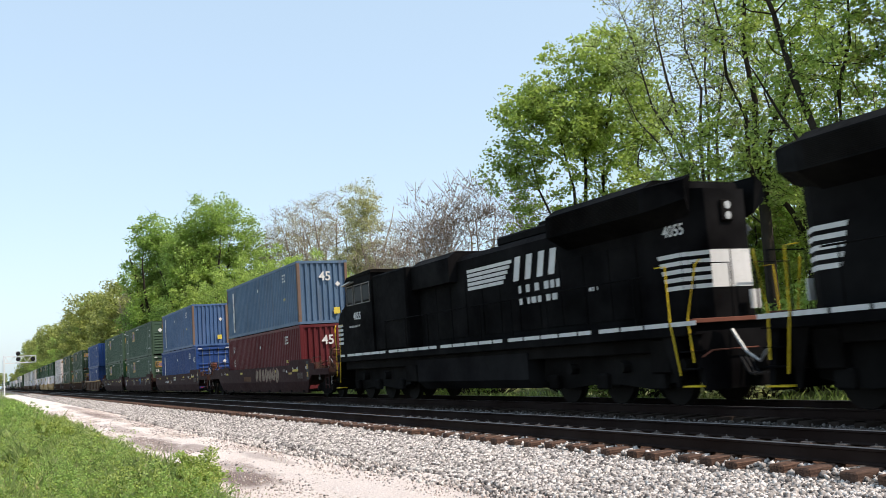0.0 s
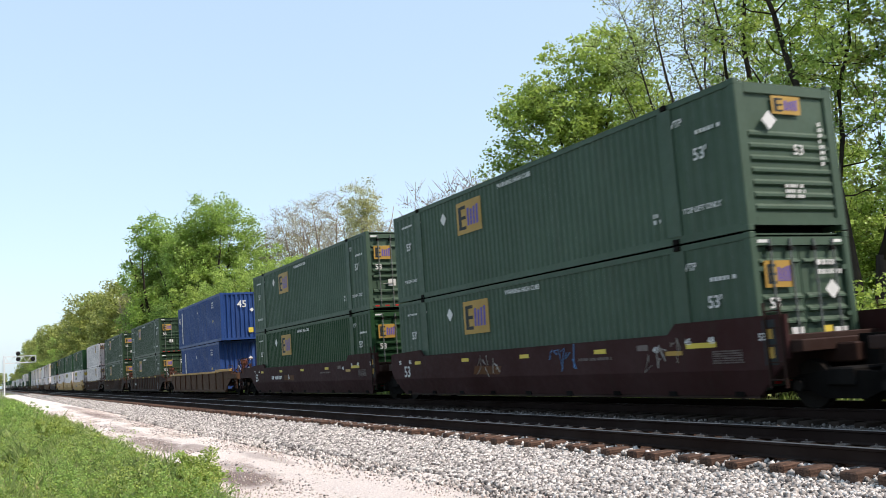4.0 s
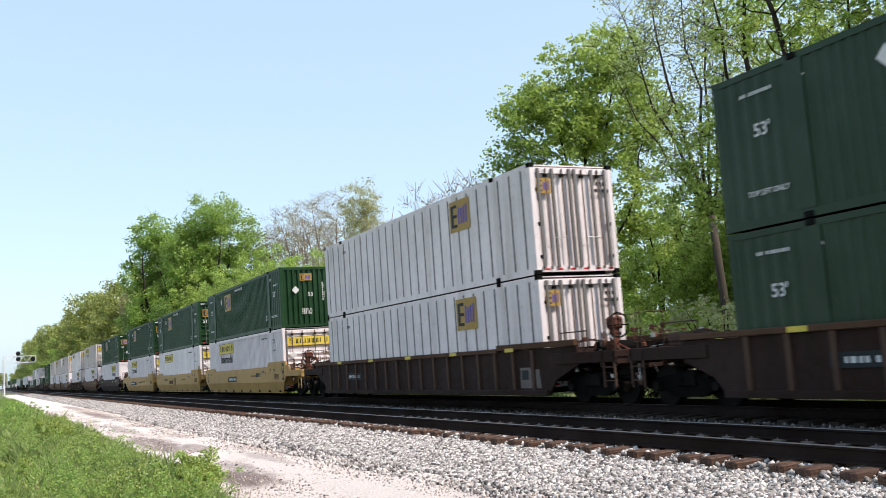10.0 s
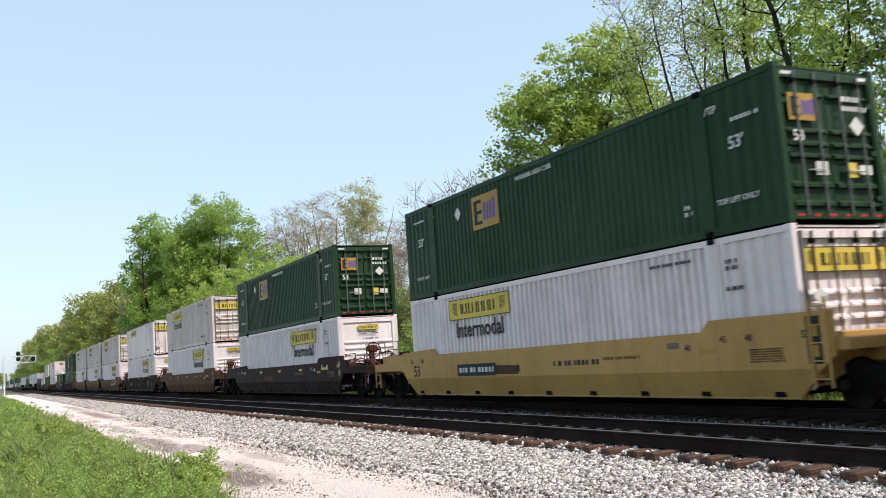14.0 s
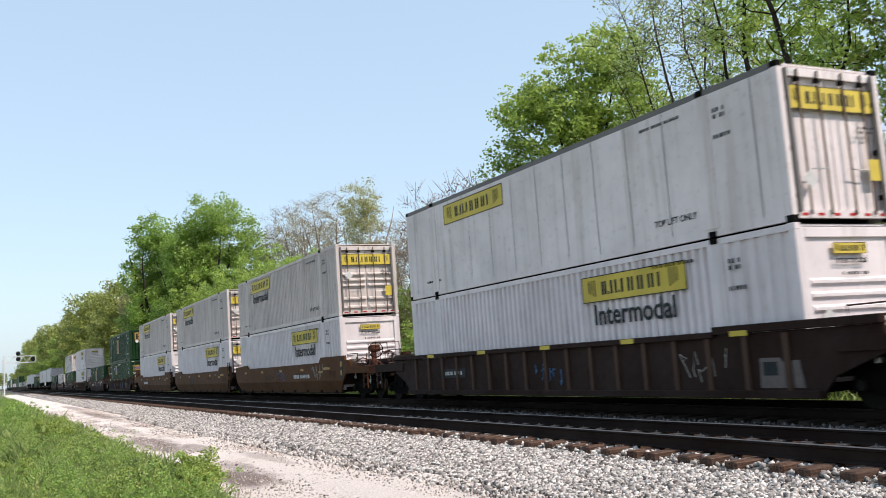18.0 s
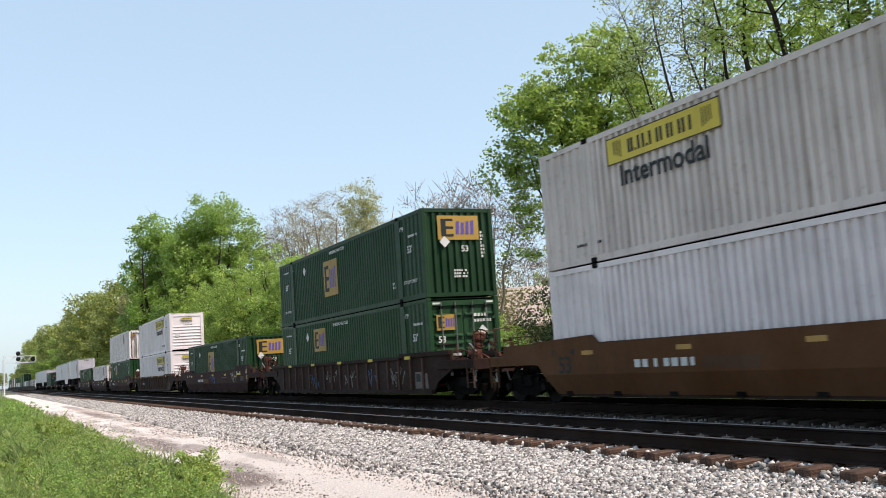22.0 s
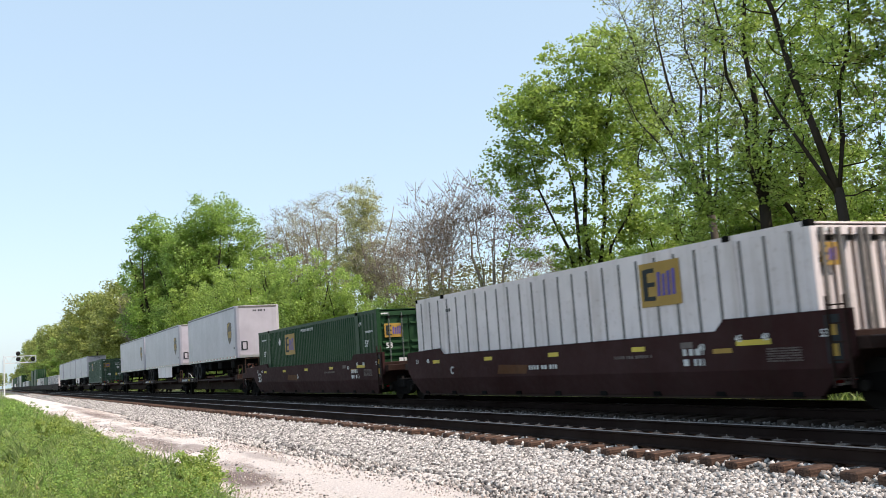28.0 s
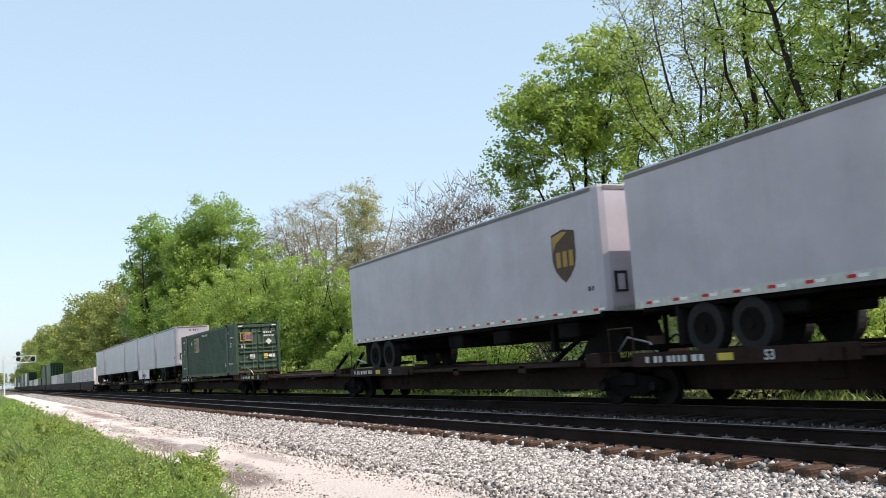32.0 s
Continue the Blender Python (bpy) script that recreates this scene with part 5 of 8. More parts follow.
def far_car(front, label):
    """A well car that stays far down the train, in few pieces."""
    L = 16.154
    h = L / 2
    if "far" in CAR_TEMPLATES:
        c = copy_thing(CAR_TEMPLATES["far"], pose(front - h, YC, 0))
    else:
        c = thing("well_car", label, "railway car", "cars of the train", pose(front - h, YC, 0))
        CAR_TEMPLATES["far"] = c
        for sy in (-1, 1):
            part("side_sill", Shape().prism([(-h - 0.3, 0.27), (h + 0.3, 0.27), (h + 1.5, 0.95), (h + 1.5, 1.45), (-h - 1.5, 1.4), (-h - 1.5, 0.95)], sy * 1.40 - 0.05, sy * 1.40 + 0.05), BROWN, c)
        part("well_floor", Shape().box(-h, h, -1.3, 1.3, 0.26, 0.34), UNDER, c)
        for sx in (-1, 1):
            part("end_platform", Shape().box(sx * (h + 1.7) - 1.4, sx * (h + 1.7) + 1.4, -0.6, 0.6, 0.8, 1.15), BROWN, c)
            b = part("bogie", Shape().box(-1.1, 1.1, -1.1, 1.1, 0.4, 0.7, 0.05), UNDER, c, "", Matrix.Translation((sx * (h + 1.75), 0, 0)))
            for k in (-0.89, 0.89):
                part("wheelset", Shape().disc(k, 0.42, 0.42, -0.82, -0.70, 16).disc(k, 0.42, 0.42, 0.70, 0.82, 16).disc(k, 0.42, 0.08, -0.7, 0.7, 8), WHEEL, b)
    MOVERS.append((c, front - h, 0.0))
    return c


def spine_platform(front, length, label, lead=True):
    """One platform of a spine car: a narrow centre beam with wheel decks and a hitch."""
    x0 = front - length / 2
    c = thing("spine_car", label, "railway car", "cars of the train", pose(x0, YC, 0))
    MOVERS.append((c, x0, 0.0))
    h = length / 2
    part("centre_beam", Shape().box(-h + 0.15, h - 0.15, -0.5, 0.5, 0.30, 1.02, 0.02), BROWN, c, "long steel centre beam")
    for sy in (-1, 1):
        part("wheel_deck", Shape().box(-h + 0.4, -h + 6.2, sy * 0.86 - 0.48, sy * 0.86 + 0.48, 0.98, 1.06, 0.01), BROWN, c, "flat steel deck under trailer wheels")
        part("deck_edge", Shape().box(-h + 0.4, -h + 6.2, sy * 1.36 - 0.035, sy * 1.36 + 0.035, 0.84, 1.14, 0.01), BROWN, c)
        part("corner_pedestal", Shape().box(h - 1.5, h - 0.9, sy * 1.0 - 0.3, sy * 1.0 + 0.3, 0.85, 1.18, 0.02), BROWN, c)
        part("side_arm", Shape().box(0.4, 0.75, sy * 0.85 - 0.52, sy * 0.85 + 0.52, 0.78, 1.0, 0.02), MAROON, c)
        part("side_arm", Shape().box(4.2, 4.55, sy * 0.85 - 0.52, sy * 0.85 + 0.52, 0.78, 1.0, 0.02), MAROON, c)
        part("reflector", Shape().box(-h + 3.0, -h + 3.4, sy * 1.40 - 0.004, sy * 1.40 + 0.004, 0.92, 1.06), YELLOW, c, "yellow reflective patch")
    for sy in (-1, 1):
        part("side_guide", Shape().box(-h + 6.2, h - 1.6, sy * 0.95 - 0.42, sy * 0.95 + 0.42, 0.9, 1.0, 0.01), BROWN, c, "narrow steel guide along the platform")
    part("small_writing", bars(1.8, 0.2, 1, MARK, 11), MARK, c, "", Matrix.Translation((-h + 1.75, -1.402, 0.99)))
    part("writing", letters("53", 0.18, MARK), MARK, c, "", Matrix.Translation((-h + 4.3, -1.402, 0.98)))
    part("grab_rail", Shape().tube([(-h + 5.9, -1.42, 1.06), (-h + 5.9, -1.42, 0.55), (-h + 5.4, -1.42, 0.55), (-h + 5.4, -1.42, 0.9)], 0.016, 6), UNDER, c)
    bogie(c, h - 0.2)
    for sy in (-1, 1):
        part("hitch_strut", Shape().tube([(h - 4.2, sy * 0.4, 1.0), (h - 2.6, sy * 0.35, 1.75)], 0.07, 8), UNDER, c, "slanting hitch strut")
        part("hose", Shape().tube([(h - 1.2, sy * 0.6, 1.1), (h - 0.6, sy * 0.7, 1.5), (h + 0.1, sy * 0.65, 1.35), (h + 0.5, sy * 0.5, 0.8)], 0.025, 6), CHROME if sy < 0 else RUBBER, c, "looped air hose")
        part("grab_iron", Shape().tube([(h - 0.5, sy * 1.3, 0.95), (h - 0.5, sy * 1.3, 1.7), (h + 0.35, sy * 1.3, 1.7), (h + 0.35, sy * 1.3, 0.95)], 0.02, 6), RIB_WORN, c, "worn bent grab iron")
    part("end_walkway", Shape().box(h - 0.9, h + 0.45, -1.35, 1.35, 0.86, 0.95, 0.01), BROWN, c, "grimy end walkway")
    if lead:
        part("coupler", COUPLER_M, UNDER, c, "rusty knuckle coupler", Matrix.Translation((h + 0.5, 0, 0)))
    part("brake_pipe", Shape().tube([(-h + 0.3, -0.42, 0.5), (h - 1.5, -0.42, 0.5), (h - 0.5, -0.42, 0.7)], 0.03, 6), UNDER, c)
    return c


def road_wheel(parent, x, y, z, sy, r=0.5):
    w = part("wheel", Shape().disc(0, 0, r, -0.13, 0.13, 28), RUBBER, parent, "black road tyre", Matrix.Translation((x, y, z)))
    part("rim", Shape().disc(0, 0, r * 0.56, sy * 0.09, sy * 0.138, 20).disc(0, 0, r * 0.18, sy * 0.10, sy * 0.19, 12), UNDER, w, "grimy dark steel rim")
    rg = Shape()
    for i in range(20):
        a, b = 2 * math.pi * i / 20, 2 * math.pi * (i + 1) / 20
        rg.tube([(r * 0.6 * math.cos(a), sy * 0.135, r * 0.6 * math.sin(a)), (r * 0.6 * math.cos(b), sy * 0.135, r * 0.6 * math.sin(b))], 0.012, 5)
    part("rim_edge", rg, UNDER, w)


def trailer(front, length, label, skirt=False, logo=True, z0=2.13, top=5.05, deck=1.06):
    x0 = front - length / 2
    c = thing("semi_trailer", label, "trailer", "road trailers on the train", pose(x0, YC, deck))
    MOVERS.append((c, x0, deck))
    z0, top = z0 - deck, top - deck
    h, w = length / 2, 1.295
    r = 0.22
    ring = [(-h, -w), (h - r, -w), (h - 0.06, -w + 0.08), (h, -w + r), (h, w - r), (h - 0.06, w - 0.08), (h - r, w), (-h, w)]
    n = len(ring)
    s = Shape().add([(x, y, z0) for x, y in ring] + [(x, y, top - 0.05) for x, y in ring] + [(x * 0.9985, y * 0.985, top) for x, y in ring],
                    [tuple(range(n - 1, -1, -1)), tuple(range(2 * n, 3 * n))] + [(k * n + i, k * n + (i + 1) % n, (k + 1) * n + (i + 1) % n, (k + 1) * n + i) for k in (0, 1) for i in range(n)])
    part("body", s, TRAILER, c, "smooth pale sheet body")
    for sy in (-1, 1):
        part("bottom_rail", Shape().box(-h + 0.02, h - 0.22, sy * (w + 0.006) - 0.012, sy * (w + 0.006) + 0.012, z0 - 0.05, z0 + 0.13), CHROME, c, "grey metal bottom rail")
        part("top_rail", Shape().box(-h + 0.02, h - 0.22, sy * (w + 0.004) - 0.01, sy * (w + 0.004) + 0.01, top - 0.13, top - 0.045), STEEL_RIB, c)
    redm = Shape().box(0, 0.2, -0.003, 0.003, -0.03, 0.03).mesh("reflector", REFLECT_RED)
    whm = Shape().box(0.2, 0.42, -0.003, 0.003, -0.03, 0.03).mesh("reflector", REFLECT_WHITE)
    for i in range(int(length / 0.85) if logo else 0):
        for me in (redm, whm):
            part("reflector", me, REFLECT_RED, c, "", Matrix.Translation((-h + 0.4 + i * 0.85, -w - 0.022, z0 + 0.05)))
    for yy in (-0.82, 0.86):
        b = part("nose_box", Shape().box(h, h + 0.03, yy - 0.17, yy + 0.17, z0 + 0.42, z0 + 0.90).box(h + 0.03, h + 0.04, yy - 0.17, yy - 0.13, z0 + 0.42, z0 + 0.90).box(h + 0.03, h + 0.04, yy + 0.13, yy + 0.17, z0 + 0.42, z0 + 0.90), MARK_DARK, c, "dark square holder on the nose")
        part("holder_plate", Shape().box(h + 0.032, h + 0.036, yy - 0.10, yy + 0.10, z0 + 0.47, z0 + 0.83), TRAILER if yy < 0 else STEEL_RIB, b)
    part("nose_rail", Shape().box(h - 0.02, h + 0.025, -w + 0.2, w - 0.2, z0 - 0.02, z0 + 0.12), CHROME, c)
    part("nose_rail", Shape().box(h - 0.02, h + 0.02, -w + 0.2, w - 0.2, top - 0.12, top - 0.03), STEEL_RIB, c)
    part("small_writing", bars(0.75, 0.15, 1, MARK_DARK, 3, "front"), MARK_DARK, c, "", Matrix.Translation((h + 0.006, 0.1, top - 0.3)))
    part("small_writing", bars(0.3, 0.2, 2, MARK_DARK, 4, "front"), MARK_DARK, c, "", Matrix.Translation((h + 0.006, 0.2, z0 + 0.75)))
    part("small_writing", bars(0.22, 0.16, 1, MARK_DARK, 5), MARK_DARK, c, "", Matrix.Translation((h - 0.5, -w - 0.004, z0 + 0.55)))
    if logo:
        lx, lz = h - 1.5, z0 + 1.45
        sh = [(-0.5, 0.55), (0, 0.64), (0.5, 0.55), (0.5, -0.1), (0.42, -0.32), (0.22, -0.52), (0, -0.66), (-0.22, -0.52), (-0.42, -0.32), (-0.5, -0.1)]
        shield = part("brand_shield", Shape().prism([(lx + a, lz + b) for a, b in sh], -w - 0.007, -w - 0.002), SHIELD_BROWN, c, "brown shield with gold shapes")
        part("brand_shape", Shape().prism([(lx - 0.45, lz + 0.50), (lx, lz + 0.58), (lx + 0.2, lz + 0.55), (lx - 0.3, lz + 0.32), (lx - 0.45, lz + 0.12)], -w - 0.013, -w - 0.008), GOLD, shield)
        bl = Shape()
        for a in (-0.32, -0.04, 0.22):
            bl.box(lx + a, lx + a + 0.17, -w - 0.013, -w - 0.008, lz - 0.28, lz + 0.1)
        part("brand_shape", bl, GOLD, shield)
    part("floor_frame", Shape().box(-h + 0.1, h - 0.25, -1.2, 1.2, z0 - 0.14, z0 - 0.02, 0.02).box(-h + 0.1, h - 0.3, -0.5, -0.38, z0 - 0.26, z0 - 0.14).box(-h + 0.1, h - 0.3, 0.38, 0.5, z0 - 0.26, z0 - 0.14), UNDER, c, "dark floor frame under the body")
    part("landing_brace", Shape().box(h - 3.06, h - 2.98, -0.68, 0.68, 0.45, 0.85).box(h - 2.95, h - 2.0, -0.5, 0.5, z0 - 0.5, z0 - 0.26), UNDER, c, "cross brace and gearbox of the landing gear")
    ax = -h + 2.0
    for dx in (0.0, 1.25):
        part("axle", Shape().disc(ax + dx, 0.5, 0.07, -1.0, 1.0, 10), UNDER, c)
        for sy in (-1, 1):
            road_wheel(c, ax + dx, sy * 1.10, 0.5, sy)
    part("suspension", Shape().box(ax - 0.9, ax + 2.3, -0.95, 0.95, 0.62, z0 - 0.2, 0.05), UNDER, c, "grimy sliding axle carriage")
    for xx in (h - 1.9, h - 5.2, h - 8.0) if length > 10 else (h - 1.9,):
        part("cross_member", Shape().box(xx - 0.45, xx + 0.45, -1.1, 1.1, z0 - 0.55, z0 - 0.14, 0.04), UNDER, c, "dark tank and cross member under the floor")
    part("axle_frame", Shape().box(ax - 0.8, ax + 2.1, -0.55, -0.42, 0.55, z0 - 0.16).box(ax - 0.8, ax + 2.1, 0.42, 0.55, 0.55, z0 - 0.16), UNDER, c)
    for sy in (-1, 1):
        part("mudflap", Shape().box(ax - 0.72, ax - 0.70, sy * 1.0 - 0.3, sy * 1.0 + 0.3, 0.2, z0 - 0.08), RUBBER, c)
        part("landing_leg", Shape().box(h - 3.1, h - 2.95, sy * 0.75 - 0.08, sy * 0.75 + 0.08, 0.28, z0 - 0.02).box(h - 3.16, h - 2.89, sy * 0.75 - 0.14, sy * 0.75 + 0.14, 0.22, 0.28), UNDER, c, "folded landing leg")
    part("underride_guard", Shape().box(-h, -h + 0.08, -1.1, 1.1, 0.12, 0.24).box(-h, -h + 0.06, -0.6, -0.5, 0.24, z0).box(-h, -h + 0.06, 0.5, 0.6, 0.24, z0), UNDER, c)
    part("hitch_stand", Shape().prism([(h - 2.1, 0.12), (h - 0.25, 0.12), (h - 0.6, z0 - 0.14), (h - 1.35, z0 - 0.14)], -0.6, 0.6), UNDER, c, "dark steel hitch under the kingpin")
    if skirt:
        part("side_skirt", Shape().prism([(h - 3.35, z0 - 0.03), (h - 3.5, z0 - 0.86), (h - 9.6, z0 - 0.86), (h - 9.85, z0 - 0.03)], -w + 0.02, -w + 0.05), WHITE, c, "pale plastic side skirt")
    return c


# ---- locomotives ----
def locomotive(x0, turned, label):
    """A wide-cab diesel; its long hood leads (+x) unless it is turned about."""
    m = pose(x0, YC, 0, 0, 0, 180 if turned else 0)
    c = thing("locomotive", label, "locomotive", "locomotives", m)
    MOVERS.append((c, x0, 0.0, 180 if turned else 0))
    near = 1 if turned else -1
    # along x: -11 is the cab end, +11 the long hood end
    part("frame", Shape().box(-11.1, 9.15, -1.52, 1.52, 1.42, 1.72, 0.02), BLACK, c, "black frame and walkway")
    for sy in (-1, 1):
        for i in range(25 if sy == near else 0):
            xx = -10.75 + i * 0.81
            part("frame_stripe", Shape().box(xx, xx + (0.74 if i % 5 else 0.5), sy * 1.525 - 0.004, sy * 1.525 + 0.004, 1.62, 1.71), MARK, c, "white reflective frame stripe")
    # long hood with sloping shoulders
    hood = [(-0.92, 1.72), (0.92, 1.72), (0.92, 4.2), (0.72, 4.38), (-0.72, 4.38), (-0.92, 4.2)]
    part("engine_hood", Shape().extrude_x(hood, -4.6, 8.0), BLACK, c, "long black engine hood")
    flare = (4.4, 9.1)
    part("hood_block", Shape().extrude_x([(-0.92, 1.72), (0.92, 1.72), (0.92, 4.5), (0.78, 4.68), (-0.78, 4.68), (-0.92, 4.5)], 8.0, 8.5), BLACK, c, "tall end block of the hood")
    part("hood_end", Shape().add([(8.5, -0.92, 1.72), (8.5, 0.92, 1.72), (8.5, 0.92, 4.5), (8.5, -0.92, 4.5), (8.95, -0.55, 1.72), (8.95, 0.55, 1.72), (8.95, 0.55, 4.44), (8.95, -0.55, 4.44)],
                                 [(4, 5, 6, 7), (0, 4, 7, 3), (5, 1, 2, 6), (3, 7, 6, 2), (0, 1, 5, 4)]), BLACK, c, "chamfered hood end")
    part("radiator", Shape().extrude_x([(-0.92, 3.75), (0.92, 3.75), (1.50, 4.05), (1.50, 4.55), (1.2, 4.74), (-1.2, 4.74), (-1.50, 4.55), (-1.50, 4.05)], flare[0], flare[1] - 0.9), BLACK, c, "wide flared radiator roof")
    for sy in (-1, 1):
        wing = [(flare[1] - 0.9, 0.90, 3.75), (flare[1] - 0.9, 1.50, 4.05), (flare[1] - 0.9, 1.50, 4.55), (flare[1] - 0.9, 0.90, 4.72), (flare[1] - 0.25, 0.90, 3.95), (flare[1] - 0.1, 1.1, 4.2), (flare[1] - 0.1, 1.1, 4.6), (flare[1] - 0.1, 0.90, 4.72)]
        part("radiator_tip", Shape().add([(x, sy * y, z) for x, y, z in wing], [(0, 1, 5, 4), (1, 2, 6, 5), (2, 3, 7, 6), (4, 5, 6, 7), (0, 4, 7, 3)]), BLACK, c, "tapered end of the radiator roof")
        lou = Shape()
        for k in range(14):
            lou.box(flare[0] + 0.2, flare[1] - 1.1, sy * 1.505 - 0.008, sy * 1.505 + 0.008, 4.10 + k * 0.031, 4.115 + k * 0.031)
        part("radiator_grille", lou, UNDER, c, "dark louvres")
    part("exhaust_housing", Shape().box(0.4, 4.5, -0.62, 0.62, 4.38, 4.66, 0.06), BLACK, c)
    part("exhaust_stack", Shape().box(2.2, 3.1, -0.3, 0.3, 4.66, 4.82, 0.03), UNDER, c)
    part("inverter_cabinet", Shape().box(-7.3, -4.4, -1.42, 1.42, 1.72, 4.42, 0.06), BLACK, c, "wide equipment cabinet behind the cab")
    part("blower_housing", Shape().extrude_x([(-1.2, 3.6), (1.2, 3.6), (1.2, 4.35), (0.9, 4.55), (-0.9, 4.55), (-1.2, 4.35)], -4.4, -1.6), BLACK, c)
    for sy in (-1, 1):
        for i in range(11 if sy == near else 0):
            xx = -4.1 + i * 1.02
            part("hood_door", Shape().box(xx, xx + 0.96, sy * 0.925 - 0.012, sy * 0.925 + 0.012, 1.9, 3.55, 0.006), BLACK, c)
        # brand shapes: slanted pale bars and blocks
        for k in range(5):
            z = 3.25 + k * 0.13
            xs0, xs1 = (-0.9 - 0.0, 1.2 + 0.13 * k)
            s = Shape().box(min(xs0, xs1), max(xs0, xs1), sy * 0.945 - 0.004, sy * 0.945 + 0.004, z, z + 0.095)
            part("brand_stripe", s, MARK, c, "pale sideways brand stripe")
        s = Shape()
        for a in (1.75, 2.35, 2.95, 3.5):
            s.prism([(a, 3.25), (a + 0.28, 3.25), (a + 0.46, 3.9), (a + 0.18, 3.9)], sy * 0.947 - 0.003, sy * 0.947 + 0.003)
        part("brand_blocks", s, MARK, c, "pale plain brand blocks")
        part("brand_blocks", bars(2.0, 0.62, 2, MARK, 21), MARK, c, "", Matrix.Translation((3.0, sy * 0.95, 2.85)))
        part("small_writing", bars(0.35, 0.14, 1, MARK, 22), MARK, c, "", Matrix.Translation((5.4, sy * 0.95, 2.7)))
    # cab
    cab = part("cab", Shape().prism([(-10.0, 1.72), (-6.9, 1.72), (-6.9, 4.55), (-9.15, 4.55), (-9.45, 4.3), (-9.65, 3.55), (-10.0, 3.4)], -1.48, 1.48), BLACK, c, "black wide cab", Matrix.Translation((-0.4, 0, 0)))
    part("cab_roof", Shape().prism([(-9.6, 4.35), (-9.25, 4.60), (-6.8, 4.66), (-6.8, 4.55), (-9.15, 4.5)], -1.52, 1.52), UNDER, cab, "grey cab roof lip")
    part("nose", Shape().prism([(-10.75, 1.72), (-10.0, 1.72), (-10.0, 3.40), (-10.35, 3.35), (-10.65, 3.1)], -1.40, 1.40), BLACK, cab, "low rounded nose")
    for sy in (-1, 1):
        for a, b in ((-9.35, -8.75), (-8.55, -7.85), (-7.75, -7.05)):
            w = part("window", Shape().box(a, b, sy * 1.485 - 0.008, sy * 1.485 + 0.008, 3.62, 4.16), GLASS, cab, "dark side window")
            fr = Shape()
            for p, q in ((a - 0.03, a), (b, b + 0.03)):
                fr.box(p, q, sy * 1.492 - 0.012, sy * 1.492 + 0.012, 3.52, 4.25)
            fr.box(a, b, sy * 1.492 - 0.012, sy * 1.492 + 0.012, 4.22, 4.25).box(a, b, sy * 1.492 - 0.012, sy * 1.492 + 0.012, 3.52, 3.55)
            part("window_frame", fr, STEEL_RIB, w)
        part("sun_visor", Shape().prism([(-9.45, 4.28), (-8.6, 4.36), (-8.6, 4.40), (-9.45, 4.32)], sy * 1.58 - 0.1, sy * 1.58 + 0.1), CHROME, cab)
        part("windshield", Shape().add([(-9.66, sy * 0.12, 3.6), (-9.66, sy * 1.3, 3.6), (-9.47, sy * 1.3, 4.28), (-9.47, sy * 0.12, 4.28)], [(0, 1, 2, 3)]), GLASS, cab, "dark windscreen pane")
        at = Matrix.Translation((-8.4, sy * 1.49, 3.08)) @ Matrix.Rotation(0 if sy < 0 else math.pi, 4, "Z")
        part("writing", letters("4055", 0.27, MARK), MARK, cab, "", at)
        part("small_writing", bars(1.1, 0.1, 1, MARK, 23), MARK, cab, "", Matrix.Translation((-8.7, sy * 1.49, 2.72)))
        at = Matrix.Translation((8.36, sy * 0.945, 3.62)) @ Matrix.Rotation(0 if sy < 0 else math.pi, 4, "Z")
        if not turned:
            part("writing", letters("4055", 0.24, MARK), MARK, c, "", at)
        for k in range(5):
            z = 2.38 + k * 0.17
            part("hood_stripe", Shape().prism([(8.0 - 0.05 * k, z), (8.5, z), (8.5, z + 0.09), (7.97 - 0.05 * k, z + 0.09)], sy * 0.93 - 0.004, sy * 0.93 + 0.004), MARK, c, "white stripe round the hood end")
            part("hood_stripe", Shape().add([(8.51, sy * 0.925, z), (8.962, sy * 0.55, z), (8.962, sy * 0.55, z + 0.09), (8.51, sy * 0.925, z + 0.09)], [(0, 1, 2, 3)]), MARK, c)
            part("nose_stripe", Shape().box(-11.12, -10.6, sy * 1.405 - 0.004, sy * 1.405 + 0.004, 2.1 + k * 0.17, 2.2 + k * 0.17), MARK, c, "white stripe on the nose")
        part("hood_emblem", Shape().box(8.955, 8.962, sy * 0.28 - 0.26, sy * 0.28 + 0.26, 2.38, 3.16), MARK, c, "pale plain emblem")
    part("headlight", Shape().box(8.95, 9.02, -0.16, 0.16, 3.75, 4.2, 0.02), UNDER, c)
    for z in (3.86, 4.08):
        part("headlight_lens", Shape().tube([(9.0, 0, z), (9.03, 0, z)], 0.085, 14), CHROME, c, "unlit headlight lens")
